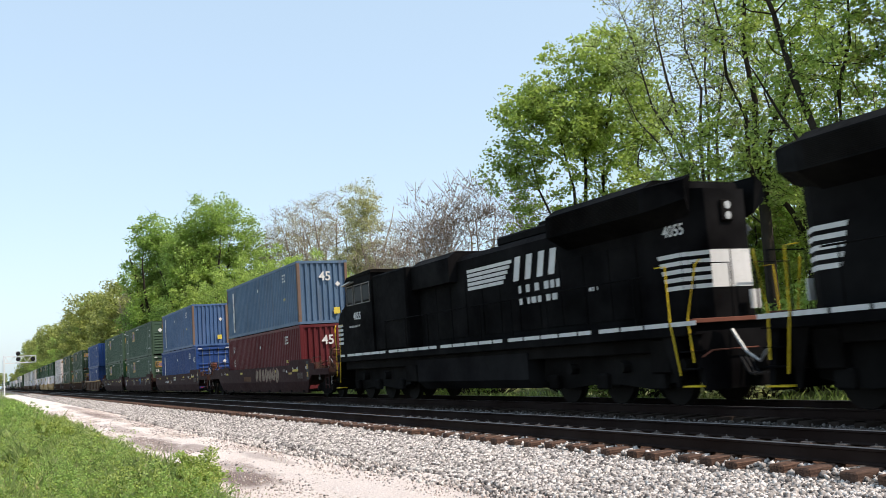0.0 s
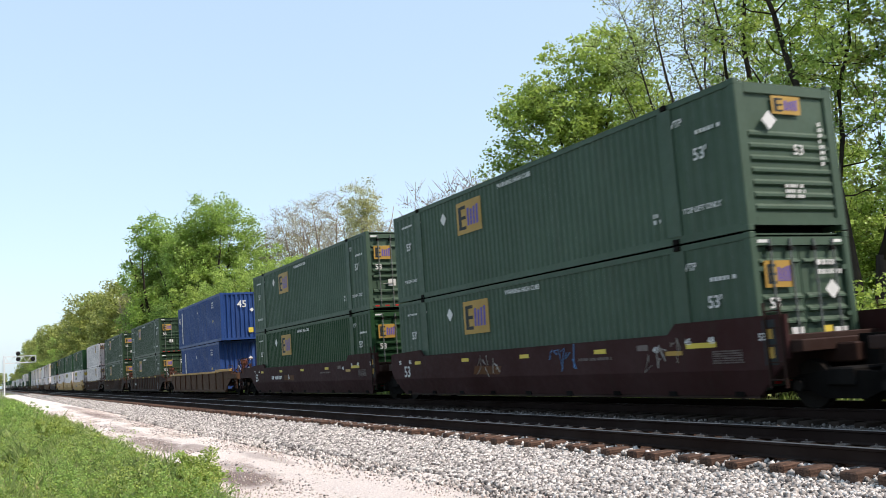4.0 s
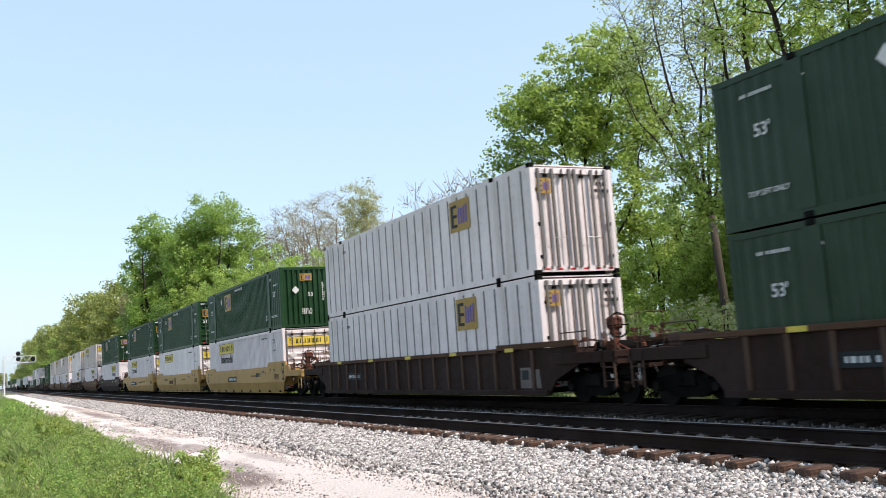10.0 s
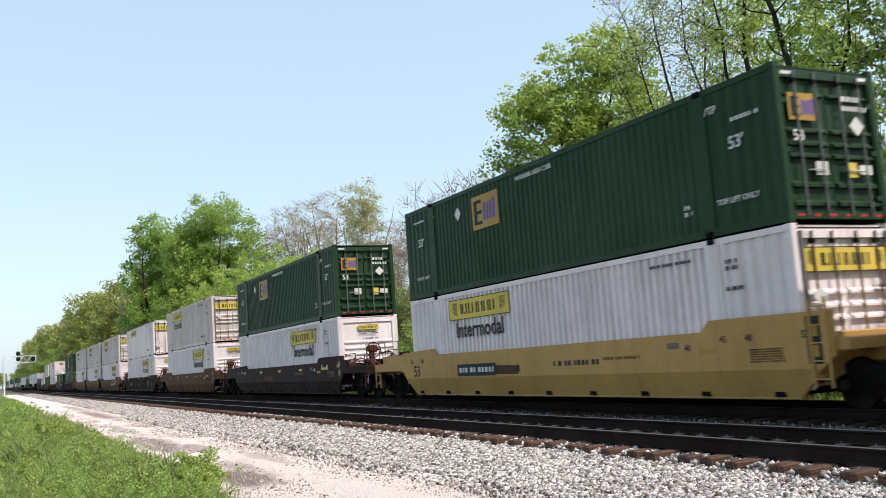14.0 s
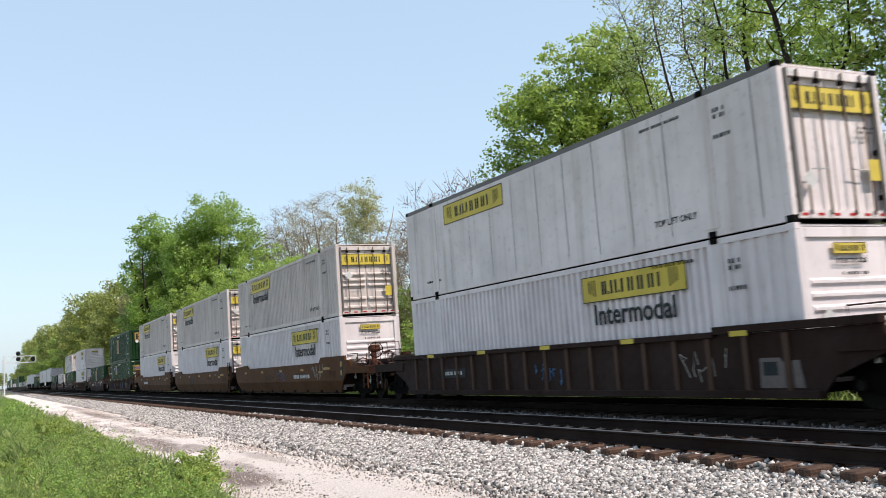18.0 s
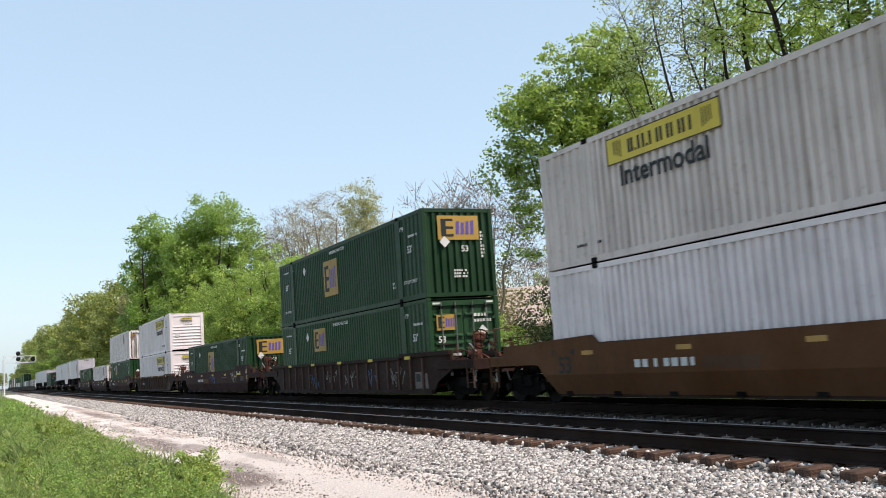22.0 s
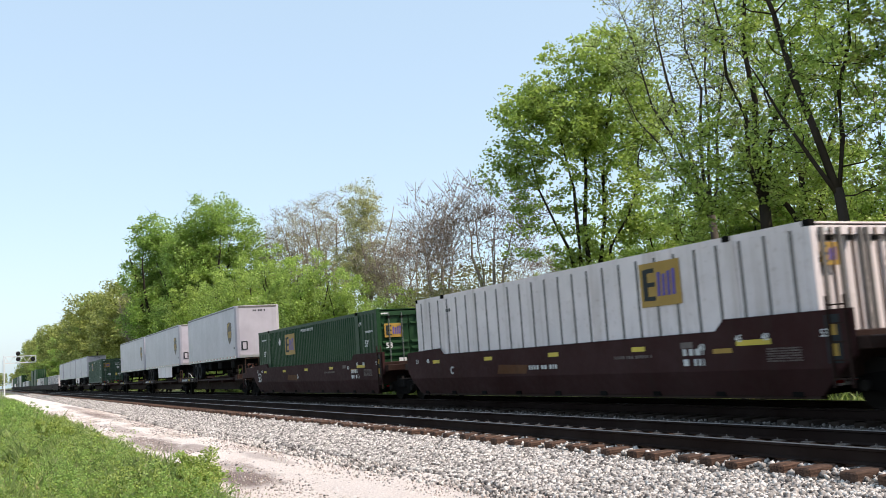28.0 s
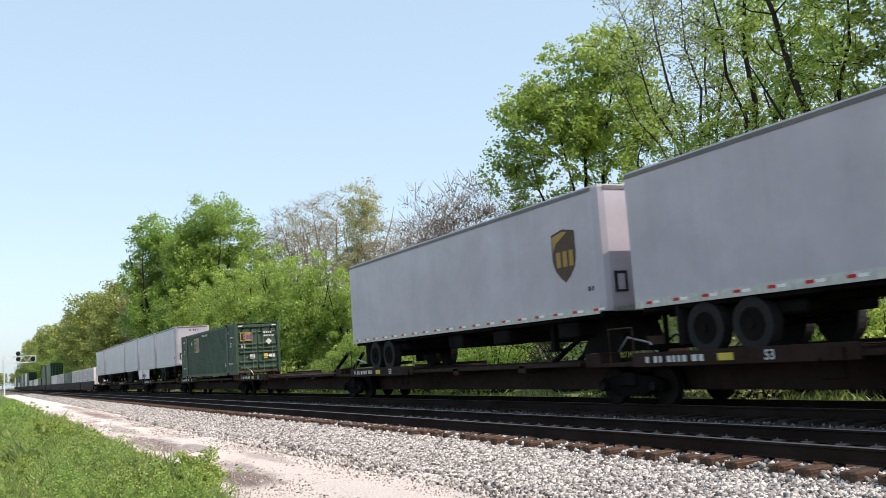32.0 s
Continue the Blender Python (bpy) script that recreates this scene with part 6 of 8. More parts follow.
    # walkway rails and steps
    for sy in (-1, 1):
        rail = Shape().tube([(-6.2, sy * 1.48, 2.72), (7.9, sy * 1.48, 2.72)], 0.02, 6)
        part("handrail", rail, BLACK, c, "long pipe handrail")
        for i in range(9):
            xx = -6.2 + i * 1.72
            part("stanchion", Shape().tube([(xx, sy * 1.48, 1.72), (xx, sy * 1.48, 2.72)], 0.018, 6), BLACK, c)
        for sx, xe in ((1, 8.9), (-1, -10.95)):
            part("step_rail", Shape().tube([(xe - 0.55 * sx, sy * 1.5, 2.85), (xe - 0.25 * sx, sy * 1.5, 2.85), (xe - 0.22 * sx, sy * 1.52, 1.7), (xe - 0.05 * sx, sy * 1.52, 0.65)], 0.017, 6), SAFETY, c, "yellow step handrail")
            part("step_rail", Shape().tube([(xe + 0.62 * sx, sy * 1.35, 2.9), (xe + 0.55 * sx, sy * 1.42, 2.8), (xe + 0.28 * sx, sy * 1.5, 1.75), (xe + 0.35 * sx, sy * 1.5, 0.9)], 0.017, 6), SAFETY, c, "yellow step handrail")
            for k in range(4):
                part("step", Shape().box(xe - 0.02 if sx > 0 else xe - 0.48, xe + 0.48 if sx > 0 else xe + 0.02, sy * 1.38 - 0.13, sy * 1.38 + 0.13, 0.42 + k * 0.34, 0.45 + k * 0.34), SAFETY if k == 0 else BLACK, c)
        part("ladder_side", Shape().prism([(8.65, 0.4), (8.75, 0.4), (8.75, 1.72), (8.25, 1.72)], sy * 1.45 - 0.02, sy * 1.45 + 0.02), UNDER, c)
    for sx, xe in ((1, 9.15), (-1, -11.15)):
        part("pilot", Shape().prism([(xe - 0.1, 1.5), (xe + 0.12, 1.5), (xe + 0.3 * sx, 0.35), (xe + 0.18 * sx, 0.35)], -1.4, 1.4), BLACK, c, "black pilot plate")
        part("coupler", COUPLER_M, UNDER, c, "rusty knuckle coupler", Matrix.Translation((xe + 0.2 * sx, 0, 0)) @ Matrix.Rotation(0 if sx > 0 else math.pi, 4, "Z"))
        for k in range(4):
            part("air_hose", HOSE_M, CHROME if k == 1 else RUBBER, c, "hanging air hose", Matrix.Translation((xe + 0.12 * sx, (-0.75 + 0.12 * k) * sx, 0.2)) @ Matrix.Rotation(0 if sx > 0 else math.pi, 4, "Z"))
        part("uncoupling_lever", Shape().tube([(xe + 0.3 * sx, -1.45, 1.0), (xe + 0.32 * sx, -1.2, 1.12), (xe + 0.32 * sx, 0.0, 1.12)], 0.018, 6), RUST_RED, c, "bent uncoupling lever")
        part("platform_edge", Shape().box(xe - 0.02, xe + 0.14, -1.45, 1.45, 1.66, 1.75, 0.01), RUST_RED, c, "rusty worn platform edge")
        part("cable_loop", Shape().tube([(xe + 0.15 * sx, -0.5, 1.5), (xe + 0.5 * sx, -0.52, 1.05), (xe + 0.8 * sx, -0.48, 0.85), (xe + 1.0 * sx, -0.45, 1.1)], 0.03, 6), CHROME, c, "pale hanging jumper cable")
        for ye in (-1, 1):
            part("end_rail", Shape().tube([(xe + 0.1 * sx, ye * 1.3, 1.72), (xe + 0.1 * sx, ye * 1.3, 2.85), (xe + 0.1 * sx, ye * 0.35, 2.85), (xe + 0.1 * sx, ye * 0.35, 1.72)], 0.02, 6), BLACK, c, "end platform railing")
        part("end_door", Shape().box(xe - 0.02, xe + 0.02, 0.25, 0.5, 1.9, 2.3), MARK, c, "pale plate on the platform")
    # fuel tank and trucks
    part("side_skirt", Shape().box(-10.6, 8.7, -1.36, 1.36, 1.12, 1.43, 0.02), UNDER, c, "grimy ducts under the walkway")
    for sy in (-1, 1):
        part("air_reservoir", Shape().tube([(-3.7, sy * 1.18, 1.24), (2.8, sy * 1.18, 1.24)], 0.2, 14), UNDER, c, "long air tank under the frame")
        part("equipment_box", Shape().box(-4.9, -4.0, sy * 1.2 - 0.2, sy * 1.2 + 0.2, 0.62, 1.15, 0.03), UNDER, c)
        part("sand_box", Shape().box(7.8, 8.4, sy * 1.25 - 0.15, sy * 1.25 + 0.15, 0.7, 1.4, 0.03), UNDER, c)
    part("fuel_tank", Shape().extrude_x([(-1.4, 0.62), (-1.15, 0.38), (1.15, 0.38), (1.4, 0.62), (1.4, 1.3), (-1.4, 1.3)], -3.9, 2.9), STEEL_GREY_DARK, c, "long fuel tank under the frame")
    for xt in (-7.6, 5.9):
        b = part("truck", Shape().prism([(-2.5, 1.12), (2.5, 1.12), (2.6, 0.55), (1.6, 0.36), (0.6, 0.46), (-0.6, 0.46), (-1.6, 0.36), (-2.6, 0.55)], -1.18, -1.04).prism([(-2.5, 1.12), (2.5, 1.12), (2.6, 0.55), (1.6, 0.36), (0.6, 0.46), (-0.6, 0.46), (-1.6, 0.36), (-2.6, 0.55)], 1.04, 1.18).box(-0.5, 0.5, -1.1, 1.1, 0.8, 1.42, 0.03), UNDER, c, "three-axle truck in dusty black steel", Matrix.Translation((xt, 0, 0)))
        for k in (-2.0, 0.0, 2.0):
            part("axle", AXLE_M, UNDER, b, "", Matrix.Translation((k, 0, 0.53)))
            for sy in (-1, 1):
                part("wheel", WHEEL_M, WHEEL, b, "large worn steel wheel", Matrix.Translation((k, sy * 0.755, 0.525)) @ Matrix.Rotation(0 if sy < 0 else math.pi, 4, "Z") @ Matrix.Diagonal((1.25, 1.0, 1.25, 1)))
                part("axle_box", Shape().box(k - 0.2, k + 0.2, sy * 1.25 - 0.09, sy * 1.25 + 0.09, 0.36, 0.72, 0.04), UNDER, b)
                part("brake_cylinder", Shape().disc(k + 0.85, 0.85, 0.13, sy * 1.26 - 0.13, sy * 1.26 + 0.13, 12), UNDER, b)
    return c


# ---- the train ----
MOVERS = []
locomotive(-23.2, False, "black diesel locomotive with white stripes and pale brand shapes")
locomotive(-2.75, True, "black diesel locomotive coupled ahead, cab leading")

WELL_Z = 0.345              # floor of the lower containers
DECK2 = 3.262               # floor of the upper containers

# front of the lower container, car paint, side style, ends, upper kind, lower kind, extras
TRAIN = [
    (-38.75, MAROON, "smooth", "both", "blue_grey", "red", 1, ()),
    (-62.10, MAROON, "smooth", "lead", "blue_faded", "blue_door", 0, (("B", 9.6, 0.75, 0.2, 0.22), ("bars", 11.2, 0.75, 1.6, 0.24), ("bars", 8.0, 1.15, 0.9, 0.3))),
    (-81.57, MAROON, "smooth", "none", "green_nose", "green_faded", 3, (("53", 15.4, 0.75, 0.4, 0.35),)),
    (-100.37, MAROON, "smooth", "tail", "green_faded", "green", 0, (("53", 15.6, 0.62, 0.4, 0.35), ("bars", 12.0, 0.78, 1.7, 0.24), ("A", 10.0, 0.78, 0.2, 0.22))),
    (-123.50, TAN_DULL, "panel", "both", "blue", "blue_short", 0, ()),
    (-146.66, BROWN, "ribbed", "both", "green_dull", "green_dull", 0, (("black_bars", 13.2, 0.85, 1.6, 0.26),)),
    (-169.79, BROWN, "ribbed", "both", "green_dull", "green_dull", 0, (("black_bars", 13.2, 0.85, 1.6, 0.26),)),
    (-192.65, BROWN, "ribbed", "both", "rib", "rib", 0, (("black_bars", 13.2, 0.85, 1.6, 0.26),)),
    (-215.47, TAN, "smooth", "lead", "green_corr", "white_door", 0, (("53", 16.0, 0.62, 0.4, 0.38), ("black_bars", 9.6, 0.85, 1.8, 0.3), ("dark_bars", 4.0, 1.1, 1.0, 0.3))),
    (-234.70, TAN, "smooth", "none", "green", "white_smooth", 0, (("blocks", 8.6, 0.85, 1.5, 0.5), ("C", 5.8, 0.9, 0.2, 0.22), ("dark_bars", 12.2, 1.1, 1.4, 0.16))),
    (-253.60, TAN, "smooth", "tail", "green_dark", "white_door", 0, (("black_bars", 11.6, 0.82, 2.3, 0.34), ("53", 15.6, 0.62, 0.4, 0.35), ("A", 9.3, 0.85, 0.2, 0.22), ("dark_bars", 6.6, 1.0, 2.0, 0.18))),
    (-276.90, DARK_RED, "smooth", "both", "green_dark", "white_nose", 0, ()),
    (-299.73, RUST, "smooth", "both", "white_old", "white_nose", 0, ()),
    (-322.72, BROWN, "ribbed", "both", "white_plate", "white_nose", 2, (("black_bars", 13.2, 0.85, 1.6, 0.26),)),
    (-345.88, RUST, "smooth", "lead", "white_old", "white_nose", 2, (("bars", 4.8, 0.78, 2.3, 0.24),)),
    (-364.74, RUST, "smooth", "none", "white_old", "white_mid", 0, (("blocks", 10.5, 0.8, 1.4, 0.5),)),
    (-383.60, RUST, "smooth", "tail", "white_old", "white_nose", 0, (("bars", 11.9, 0.78, 1.9, 0.26), ("53", 15.5, 0.7, 0.4, 0.4))),
    (-406.87, BROWN, "ribbed", "both", "green_big", "green", 5, ()),
    (-429.86, MAROON, "smooth", "both", None, "green_big", 2, (("bars", 11.6, 0.75, 1.6, 0.24),)),
    (-453.13, BROWN, "ribbed", "both", "white_nose", "white_nose", 0, (("black_bars", 13.2, 0.85, 1.6, 0.26),)),
    (-476.00, MAROON, "smooth", "lead", "rib", "green_corr", 0, (("53", 15.5, 0.7, 0.4, 0.42), ("bars", 12.2, 0.85, 1.8, 0.26), ("bars", 14.0, 1.3, 0.8, 0.3))),
    (-495.40, MAROON, "smooth", "none", None, "rib", 0, (("C", 13.5, 0.85, 0.2, 0.22), ("bars", 8.5, 0.85, 1.3, 0.16), ("bars", 3.0, 1.0, 0.6, 0.4))),
    (-515.00, MAROON, "smooth", "tail", None, "green", 0, (("53", 15.6, 0.7, 0.4, 0.42), ("A", 9.2, 0.75, 0.2, 0.2), ("bars", 2.0, 0.95, 0.8, 0.4))),
]
NAMES = {MAROON: "maroon", TAN: "yellow-tan", TAN_DULL: "dull tan", BROWN: "dark brown", DARK_RED: "dark red", RUST: "rust-brown"}
SIDES = {"smooth": "smooth-sided", "ribbed": "ribbed", "panel": "panel-sided"}
for front, mat, style, ends, upper, lower, scrawl, marks in TRAIN:
    chord = TAN if style == "panel" else TAN_DULL if style == "ribbed" and mat is BROWN and front > -200 else None
    well_car(front, mat, style, "%s %s steel well car, weathered and dusty" % (NAMES[mat], SIDES[style]), ends, scrawl, chord, marks)
    centre = front - 16.154 / 2
    container(lower, centre + KINDS[lower][0] / 2, WELL_Z)
    if upper:
        container(upper, centre + KINDS[upper][0] / 2, DECK2)

# trailers on spine cars, a lone box and the tail that stays far off
spine_platform(-535.2, 17.5, "brown spine car platform under a pale trailer")
trailer(-536.0, 13.72, "pale grey road trailer with a brown shield, riding a spine car")
spine_platform(-552.7, 17.3, "brown spine car platform under a pale trailer", False)
trailer(-553.3, 16.15, "pale grey road trailer with white side skirt, riding a spine car", True)
spine_platform(-570.0, 17.3, "brown spine car platform under a pale trailer", False)
trailer(-570.5, 16.15, "pale grey road trailer with a brown shield, riding a spine car")
spine_platform(-587.3, 17.4, "empty rust-brown spine car platform", False)
spine_platform(-604.7, 17.4, "brown spine car platform under a green box", False)
container("green_faded", -605.4, 1.18)
for k in range(5):
    spine_platform(-622.6 - 17.4 * k, 17.3, "dark spine car platform far down the train", k == 0)
trailer(-624.0, 8.7, "short pale road trailer, riding a spine car", False, False, 2.13, 5.0)
trailer(-633.6, 8.7, "short pale road trailer, riding a spine car", True, False, 2.13, 5.05)
trailer(-643.5, 8.7, "short pale road trailer, riding a spine car", False, False, 2.13, 5.1)
trailer(-653.0, 16.15, "pale road trailer, riding a spine car", False, False, 2.13, 5.1)
trailer(-671.5, 8.7, "short pale road trailer, riding a spine car", False, False, 2.13, 5.1)
FAR = [(-684.2, "rib", None), (-704.0, "rib", None), (-722.0, "green_faded", None), (-741.0, "rib", None), (-760.0, "white_plate", None), (-779.0, "green", "green"), (-800.0, "green", "green_dark"), (-821.0, "green", None),
       (-842.0, "white_nose", None), (-862.0, "rib", None), (-884.0, "white_nose", None), (-906.0, "green", "green"), (-928.0, "white_nose", "white_door"), (-950.0, "green", "green"), (-972.0, "rib", "rib"),
       (-994.0, "green", "green"), (-1016.0, "white_nose", "green"), (-1038.0, "blue", "green_dark"), (-1060.0, "green", "green"), (-1082.0, "white_nose", "white_door")]
for front, lower, upper in FAR:
    far_car(front, "dark brown steel well car far down the train")
    centre = front - 16.154 / 2
    far_container(lower, centre + KINDS[lower][0] / 2, WELL_Z)
    if upper:
        far_container(upper, centre + KINDS[upper][0] / 2, DECK2)


# ---- trees and shrubs ----
def leaf_cloud(rng, centres, radii, per, size, droop=0.0):
    """Small folded leaves gathered round clump centres: corner points and faces."""
    centres, radii = np.asarray(centres), np.asarray(radii)
    idx = np.repeat(np.arange(len(centres)), per)
    n = len(idx)
    off = rng.normal(size=(n, 3))
    off /= np.linalg.norm(off, axis=1)[:, None]
    off *= (rng.random(n) ** 0.45)[:, None]
    off[:, 2] *= 0.7
    p = centres[idx] + off * radii[idx][:, None]
    a = rng.normal(size=(n, 3))
    a[:, 2] = a[:, 2] * 0.5 - droop
    a /= np.linalg.norm(a, axis=1)[:, None]
    b = np.cross(a, rng.normal(size=(n, 3)))
    b /= np.linalg.norm(b, axis=1)[:, None]
    c = np.cross(a, b)
    s = size * rng.uniform(0.6, 1.4, n)[:, None]
    v = np.stack([p - a * s * 0.5, p + b * s * 0.33 + c * s * 0.12, p + a * s * 0.5, p - b * s * 0.33 + c * s * 0.12], 1)
    f = np.arange(n * 4).reshape(n, 4)
    return v.reshape(-1, 3), f


def make_tree(name, seed, height, trunk_r, crown, clumps, per, leaf, mats, label, stems=(), fork=0.33, clump_r=0.9, twig=1.0, spread=0.5, fine=2, forks=4, tips=0.0):
    """crown: list of ellipsoids (x, y, z, rx, ry, rz, and how thickly it is set). stems: main limbs above the fork, as (sideways, depth, top, thickness);
    limbs rise from them and reach out to every clump of leaves."""
    rng, pr = np.random.default_rng(seed), random.Random(seed)
    t = thing(name, label, "tree", "trees behind the line")
    wood = Shape()
    base_h = height * fork
    if not stems:
        stems = []
        for k in range(forks):
            w = 2 * math.pi * (k + pr.uniform(-0.25, 0.25)) / forks
            q = height * pr.uniform(0.08, 0.17)
            stems.append((math.cos(w) * q, math.sin(w) * q, height * pr.uniform(0.72, 0.84), 0.7))
    lean = sum(q[0] / q[2] for q in stems) / len(stems) * 0.4
    top0 = Vector((lean * base_h, 0, base_h))
    pts = [Vector((0, 0, -0.4)), Vector((0.02, 0, 0.3)), Vector((top0.x * 0.35, 0.05, base_h * 0.5)), top0]
    wood.tube(pts, [trunk_r * 1.5, trunk_r * 1.12, trunk_r * 0.95, trunk_r * 0.82], 9)
    mains = []
    for sx, sy, top, thick in stems:
        line, r = [top0.copy() - Vector((0, 0, base_h * 0.04))], [trunk_r * thick]
        for i in range(1, 7):
            u = i / 6
            q = Vector((top0.x + (sx - top0.x) * u ** 0.85, sy * u ** 0.85, base_h + (top - base_h) * u))
            q += Vector((pr.uniform(-1, 1), pr.uniform(-1, 1), 0)) * 0.014 * height * math.sin(u * 3.1)
            line.append(q)
            r.append(trunk_r * thick * (1 - 0.86 * u))
        wood.tube(line, r, 7)
        mains.append((line, r))
    centres = []
    weights = [e[3] * e[4] * e[5] * (e[6] if len(e) > 6 else 1.0) for e in crown]
    for k in range(clumps):
        e = pr.choices(crown, weights)[0]
        d = rng.normal(size=3)
        d /= np.linalg.norm(d)
        u = rng.random() ** (1 / (3 - 1.6 * spread))
        centres.append((e[0] + d[0] * u * e[3], e[1] + d[1] * u * e[4], e[2] + d[2] * u * e[5]))
    # finer points along the main limbs, from which side limbs start
    joints = []
    for line, r in mains:
        for i in range(len(line) - 1):
            for u in (0.0, 0.25, 0.5, 0.75):
                joints.append((line[i].lerp(line[i + 1], u), r[i] * (1 - u) + r[i + 1] * u))
    for k in range(4):
        joints.append((pts[2].lerp(top0, k / 4), trunk_r * 0.8))
    # every clump hangs on the nearest limb below it, so limbs branch off limbs
    spots = np.array([tuple(j[0]) for j in joints])
    widths = [j[1] for j in joints]
    order = sorted(centres, key=lambda q: float(np.min(np.linalg.norm(spots - np.array(q), axis=1))))
    for cpt in order:
        tip = Vector(cpt)
        d = np.array(cpt) - spots
        flat = np.hypot(d[:, 0], d[:, 1])
        k = int(np.argmin(np.linalg.norm(d, axis=1) + 1.3 * np.maximum(0.0, 0.3 * flat - d[:, 2])))
        start, rs = Vector(spots[k]), widths[k]
        way = tip - start
        mid = start + way * 0.5 + Vector((pr.uniform(-1, 1), pr.uniform(-1, 1), pr.uniform(-0.9, 0.5))) * 0.13 * way.length
        r0 = min(rs * 0.6, 0.018 + 0.010 * way.length) * twig
        wood.tube([start, mid, tip], [r0, r0 * 0.7, max(0.008, r0 * 0.4)], 5)
        spots = np.vstack([spots, tuple(mid), tuple(tip)])
        widths += [r0 * 0.7, max(0.012, r0 * 0.4)]
        for _ in range(fine):
            end = tip + Vector((pr.uniform(-1, 1), pr.uniform(-1, 1), pr.uniform(-0.3 + tips, 1 + tips))) * clump_r * 1.1
            wood.tube([mid.lerp(tip, pr.uniform(0.3, 0.9)), end], [max(0.010, r0 * 0.5), 0.009], 4)
    part("trunk", wood, mats[0], t, "", None, True)
    v, f = leaf_cloud(rng, centres, rng.uniform(0.6, 1.25, len(centres)) * clump_r, per, leaf)
    crown_ob = part("crown", raw_mesh("crown", v, f, mats[1]), mats[1], t)
    crown_ob["kind"] = "stuff"
    return t


def plant(t, x, y, turn=0.0, scale=1.0):
    t.matrix_basis = pose(x, y, ground_z(min(y, 60)) - 0.05, 0, 0, turn) @ Matrix.Diagonal((scale, scale, scale, 1))
    return t


def plant_at(t, bearing, y, scale=1.0, turn=None):
    """Degrees left of straight across the line, and how far across."""
    return plant(t, -y * math.tan(radians(bearing)), y, bearing if turn is None else turn, scale)


def again(t, bearing, y, scale=1.0, turn=0.0):
    return plant_at(copy_thing(t, pose(0, 0, 0)), bearing, y, scale, turn)


# the big round tree
plant_at(make_tree("maple_tree", 11, 20.0, 0.28, [(0.6, 0, 14.0, 4.7, 4.4, 4.6), (2.2, 0, 17.0, 2.5, 2.6, 2.9, 1.3), (-2.2, 0, 15.2, 2.3, 2.3, 2.2, 1.2), (-3.6, 0, 12.0, 1.8, 1.9, 2.6, 1.0), (3.6, 0, 13.0, 1.9, 2.1, 3.0), (-2.6, 0, 8.8, 2.6, 2.4, 2.2, 0.6), (2.6, 0, 8.4, 2.8, 2.4, 2.6, 0.75), (-0.4, 0, 7.0, 2.6, 2.4, 1.8, 0.6)],
         880, 46, 0.20, (BARK, LEAF), "tall round leafy tree in fresh spring green", ((-3.0, 0.4, 14.0, 0.42), (-1.2, -0.8, 17.0, 0.5), (0.6, 0.5, 18.0, 0.6), (2.4, 0.6, 18.2, 0.55), (3.9, -0.3, 13.6, 0.4)), 0.2, 0.60, spread=0.85, twig=1.0, fine=1), 54.4, 30.0, 1.03)
# airy tree with many thin leaning limbs
plant_at(make_tree("slender_tree", 12, 20.0, 0.19, [(-2.2, 0, 16.0, 2.6, 2.4, 4.2), (0.2, 0, 15.0, 2.4, 2.4, 4.6), (-1.0, 0, 11.0, 2.6, 2.4, 2.6), (1.5, 0, 12.5, 1.6, 1.6, 3.0)],
         400, 20, 0.13, (BARK_GREY, LEAF_PALE_GREEN), "tall slender tree with thin bare branches and sparse leaves", ((-3.4, 0.5, 17.5, 0.45), (-2.1, -0.5, 19.5, 0.5), (-0.5, 0.3, 18.5, 0.5), (1.6, 0.2, 18.0, 0.45), (-3.8, 0, 14.0, 0.35), (0.6, -0.4, 19.0, 0.4)), 0.36, 0.7, twig=0.8, fine=3, spread=0.7), 46.4, 28.0)
# thick dark trunk that divides into upright limbs
plant_at(make_tree("tall_tree", 14, 20.0, 0.25, [(0.6, 0, 15.2, 3.0, 3.2, 4.6, 0.45), (2.6, 0, 13.0, 2.0, 2.4, 3.4), (-1.6, 0, 9.2, 2.3, 2.4, 1.9, 1.4), (1.0, -0.3, 8.6, 2.6, 2.4, 1.9, 1.4), (-2.2, 0.4, 7.0, 2.0, 2.2, 1.5, 1.3)],
         350, 52, 0.15, (BARK, LEAF), "tall tree with a thick dark trunk and open green crown", ((0.1, 0.2, 19.0, 0.6), (-1.2, -0.4, 17.0, 0.42), (1.9, 0.4, 15.0, 0.4), (0.9, -0.8, 13.0, 0.3)), 0.34, 0.50, twig=1.1, fine=3), 43.8, 26.0)
# forked tree leaning over, its second trunk beside it
plant_at(make_tree("forked_tree", 15, 19.0, 0.195, [(-1.6, 0, 14.5, 2.6, 3.0, 4.0, 0.5), (1.4, 0, 12.2, 2.4, 2.8, 3.6, 0.75), (-1.5, 0.3, 9.2, 2.0, 2.2, 1.8, 0.7), (2.2, 0, 8.2, 2.0, 2.4, 2.4), (3.4, 0, 15.0, 2.4, 2.6, 3.4, 0.7)],
         390, 52, 0.15, (BARK, LEAF), "forked tree with dark leaning limbs and open crown", ((-3.1, 0.2, 18.5, 0.72), (0.9, 0.3, 16.0, 0.5), (-2.9, -0.6, 11.5, 0.42)), 0.34, 0.52, twig=1.1, fine=3), 39.0, 24.5)
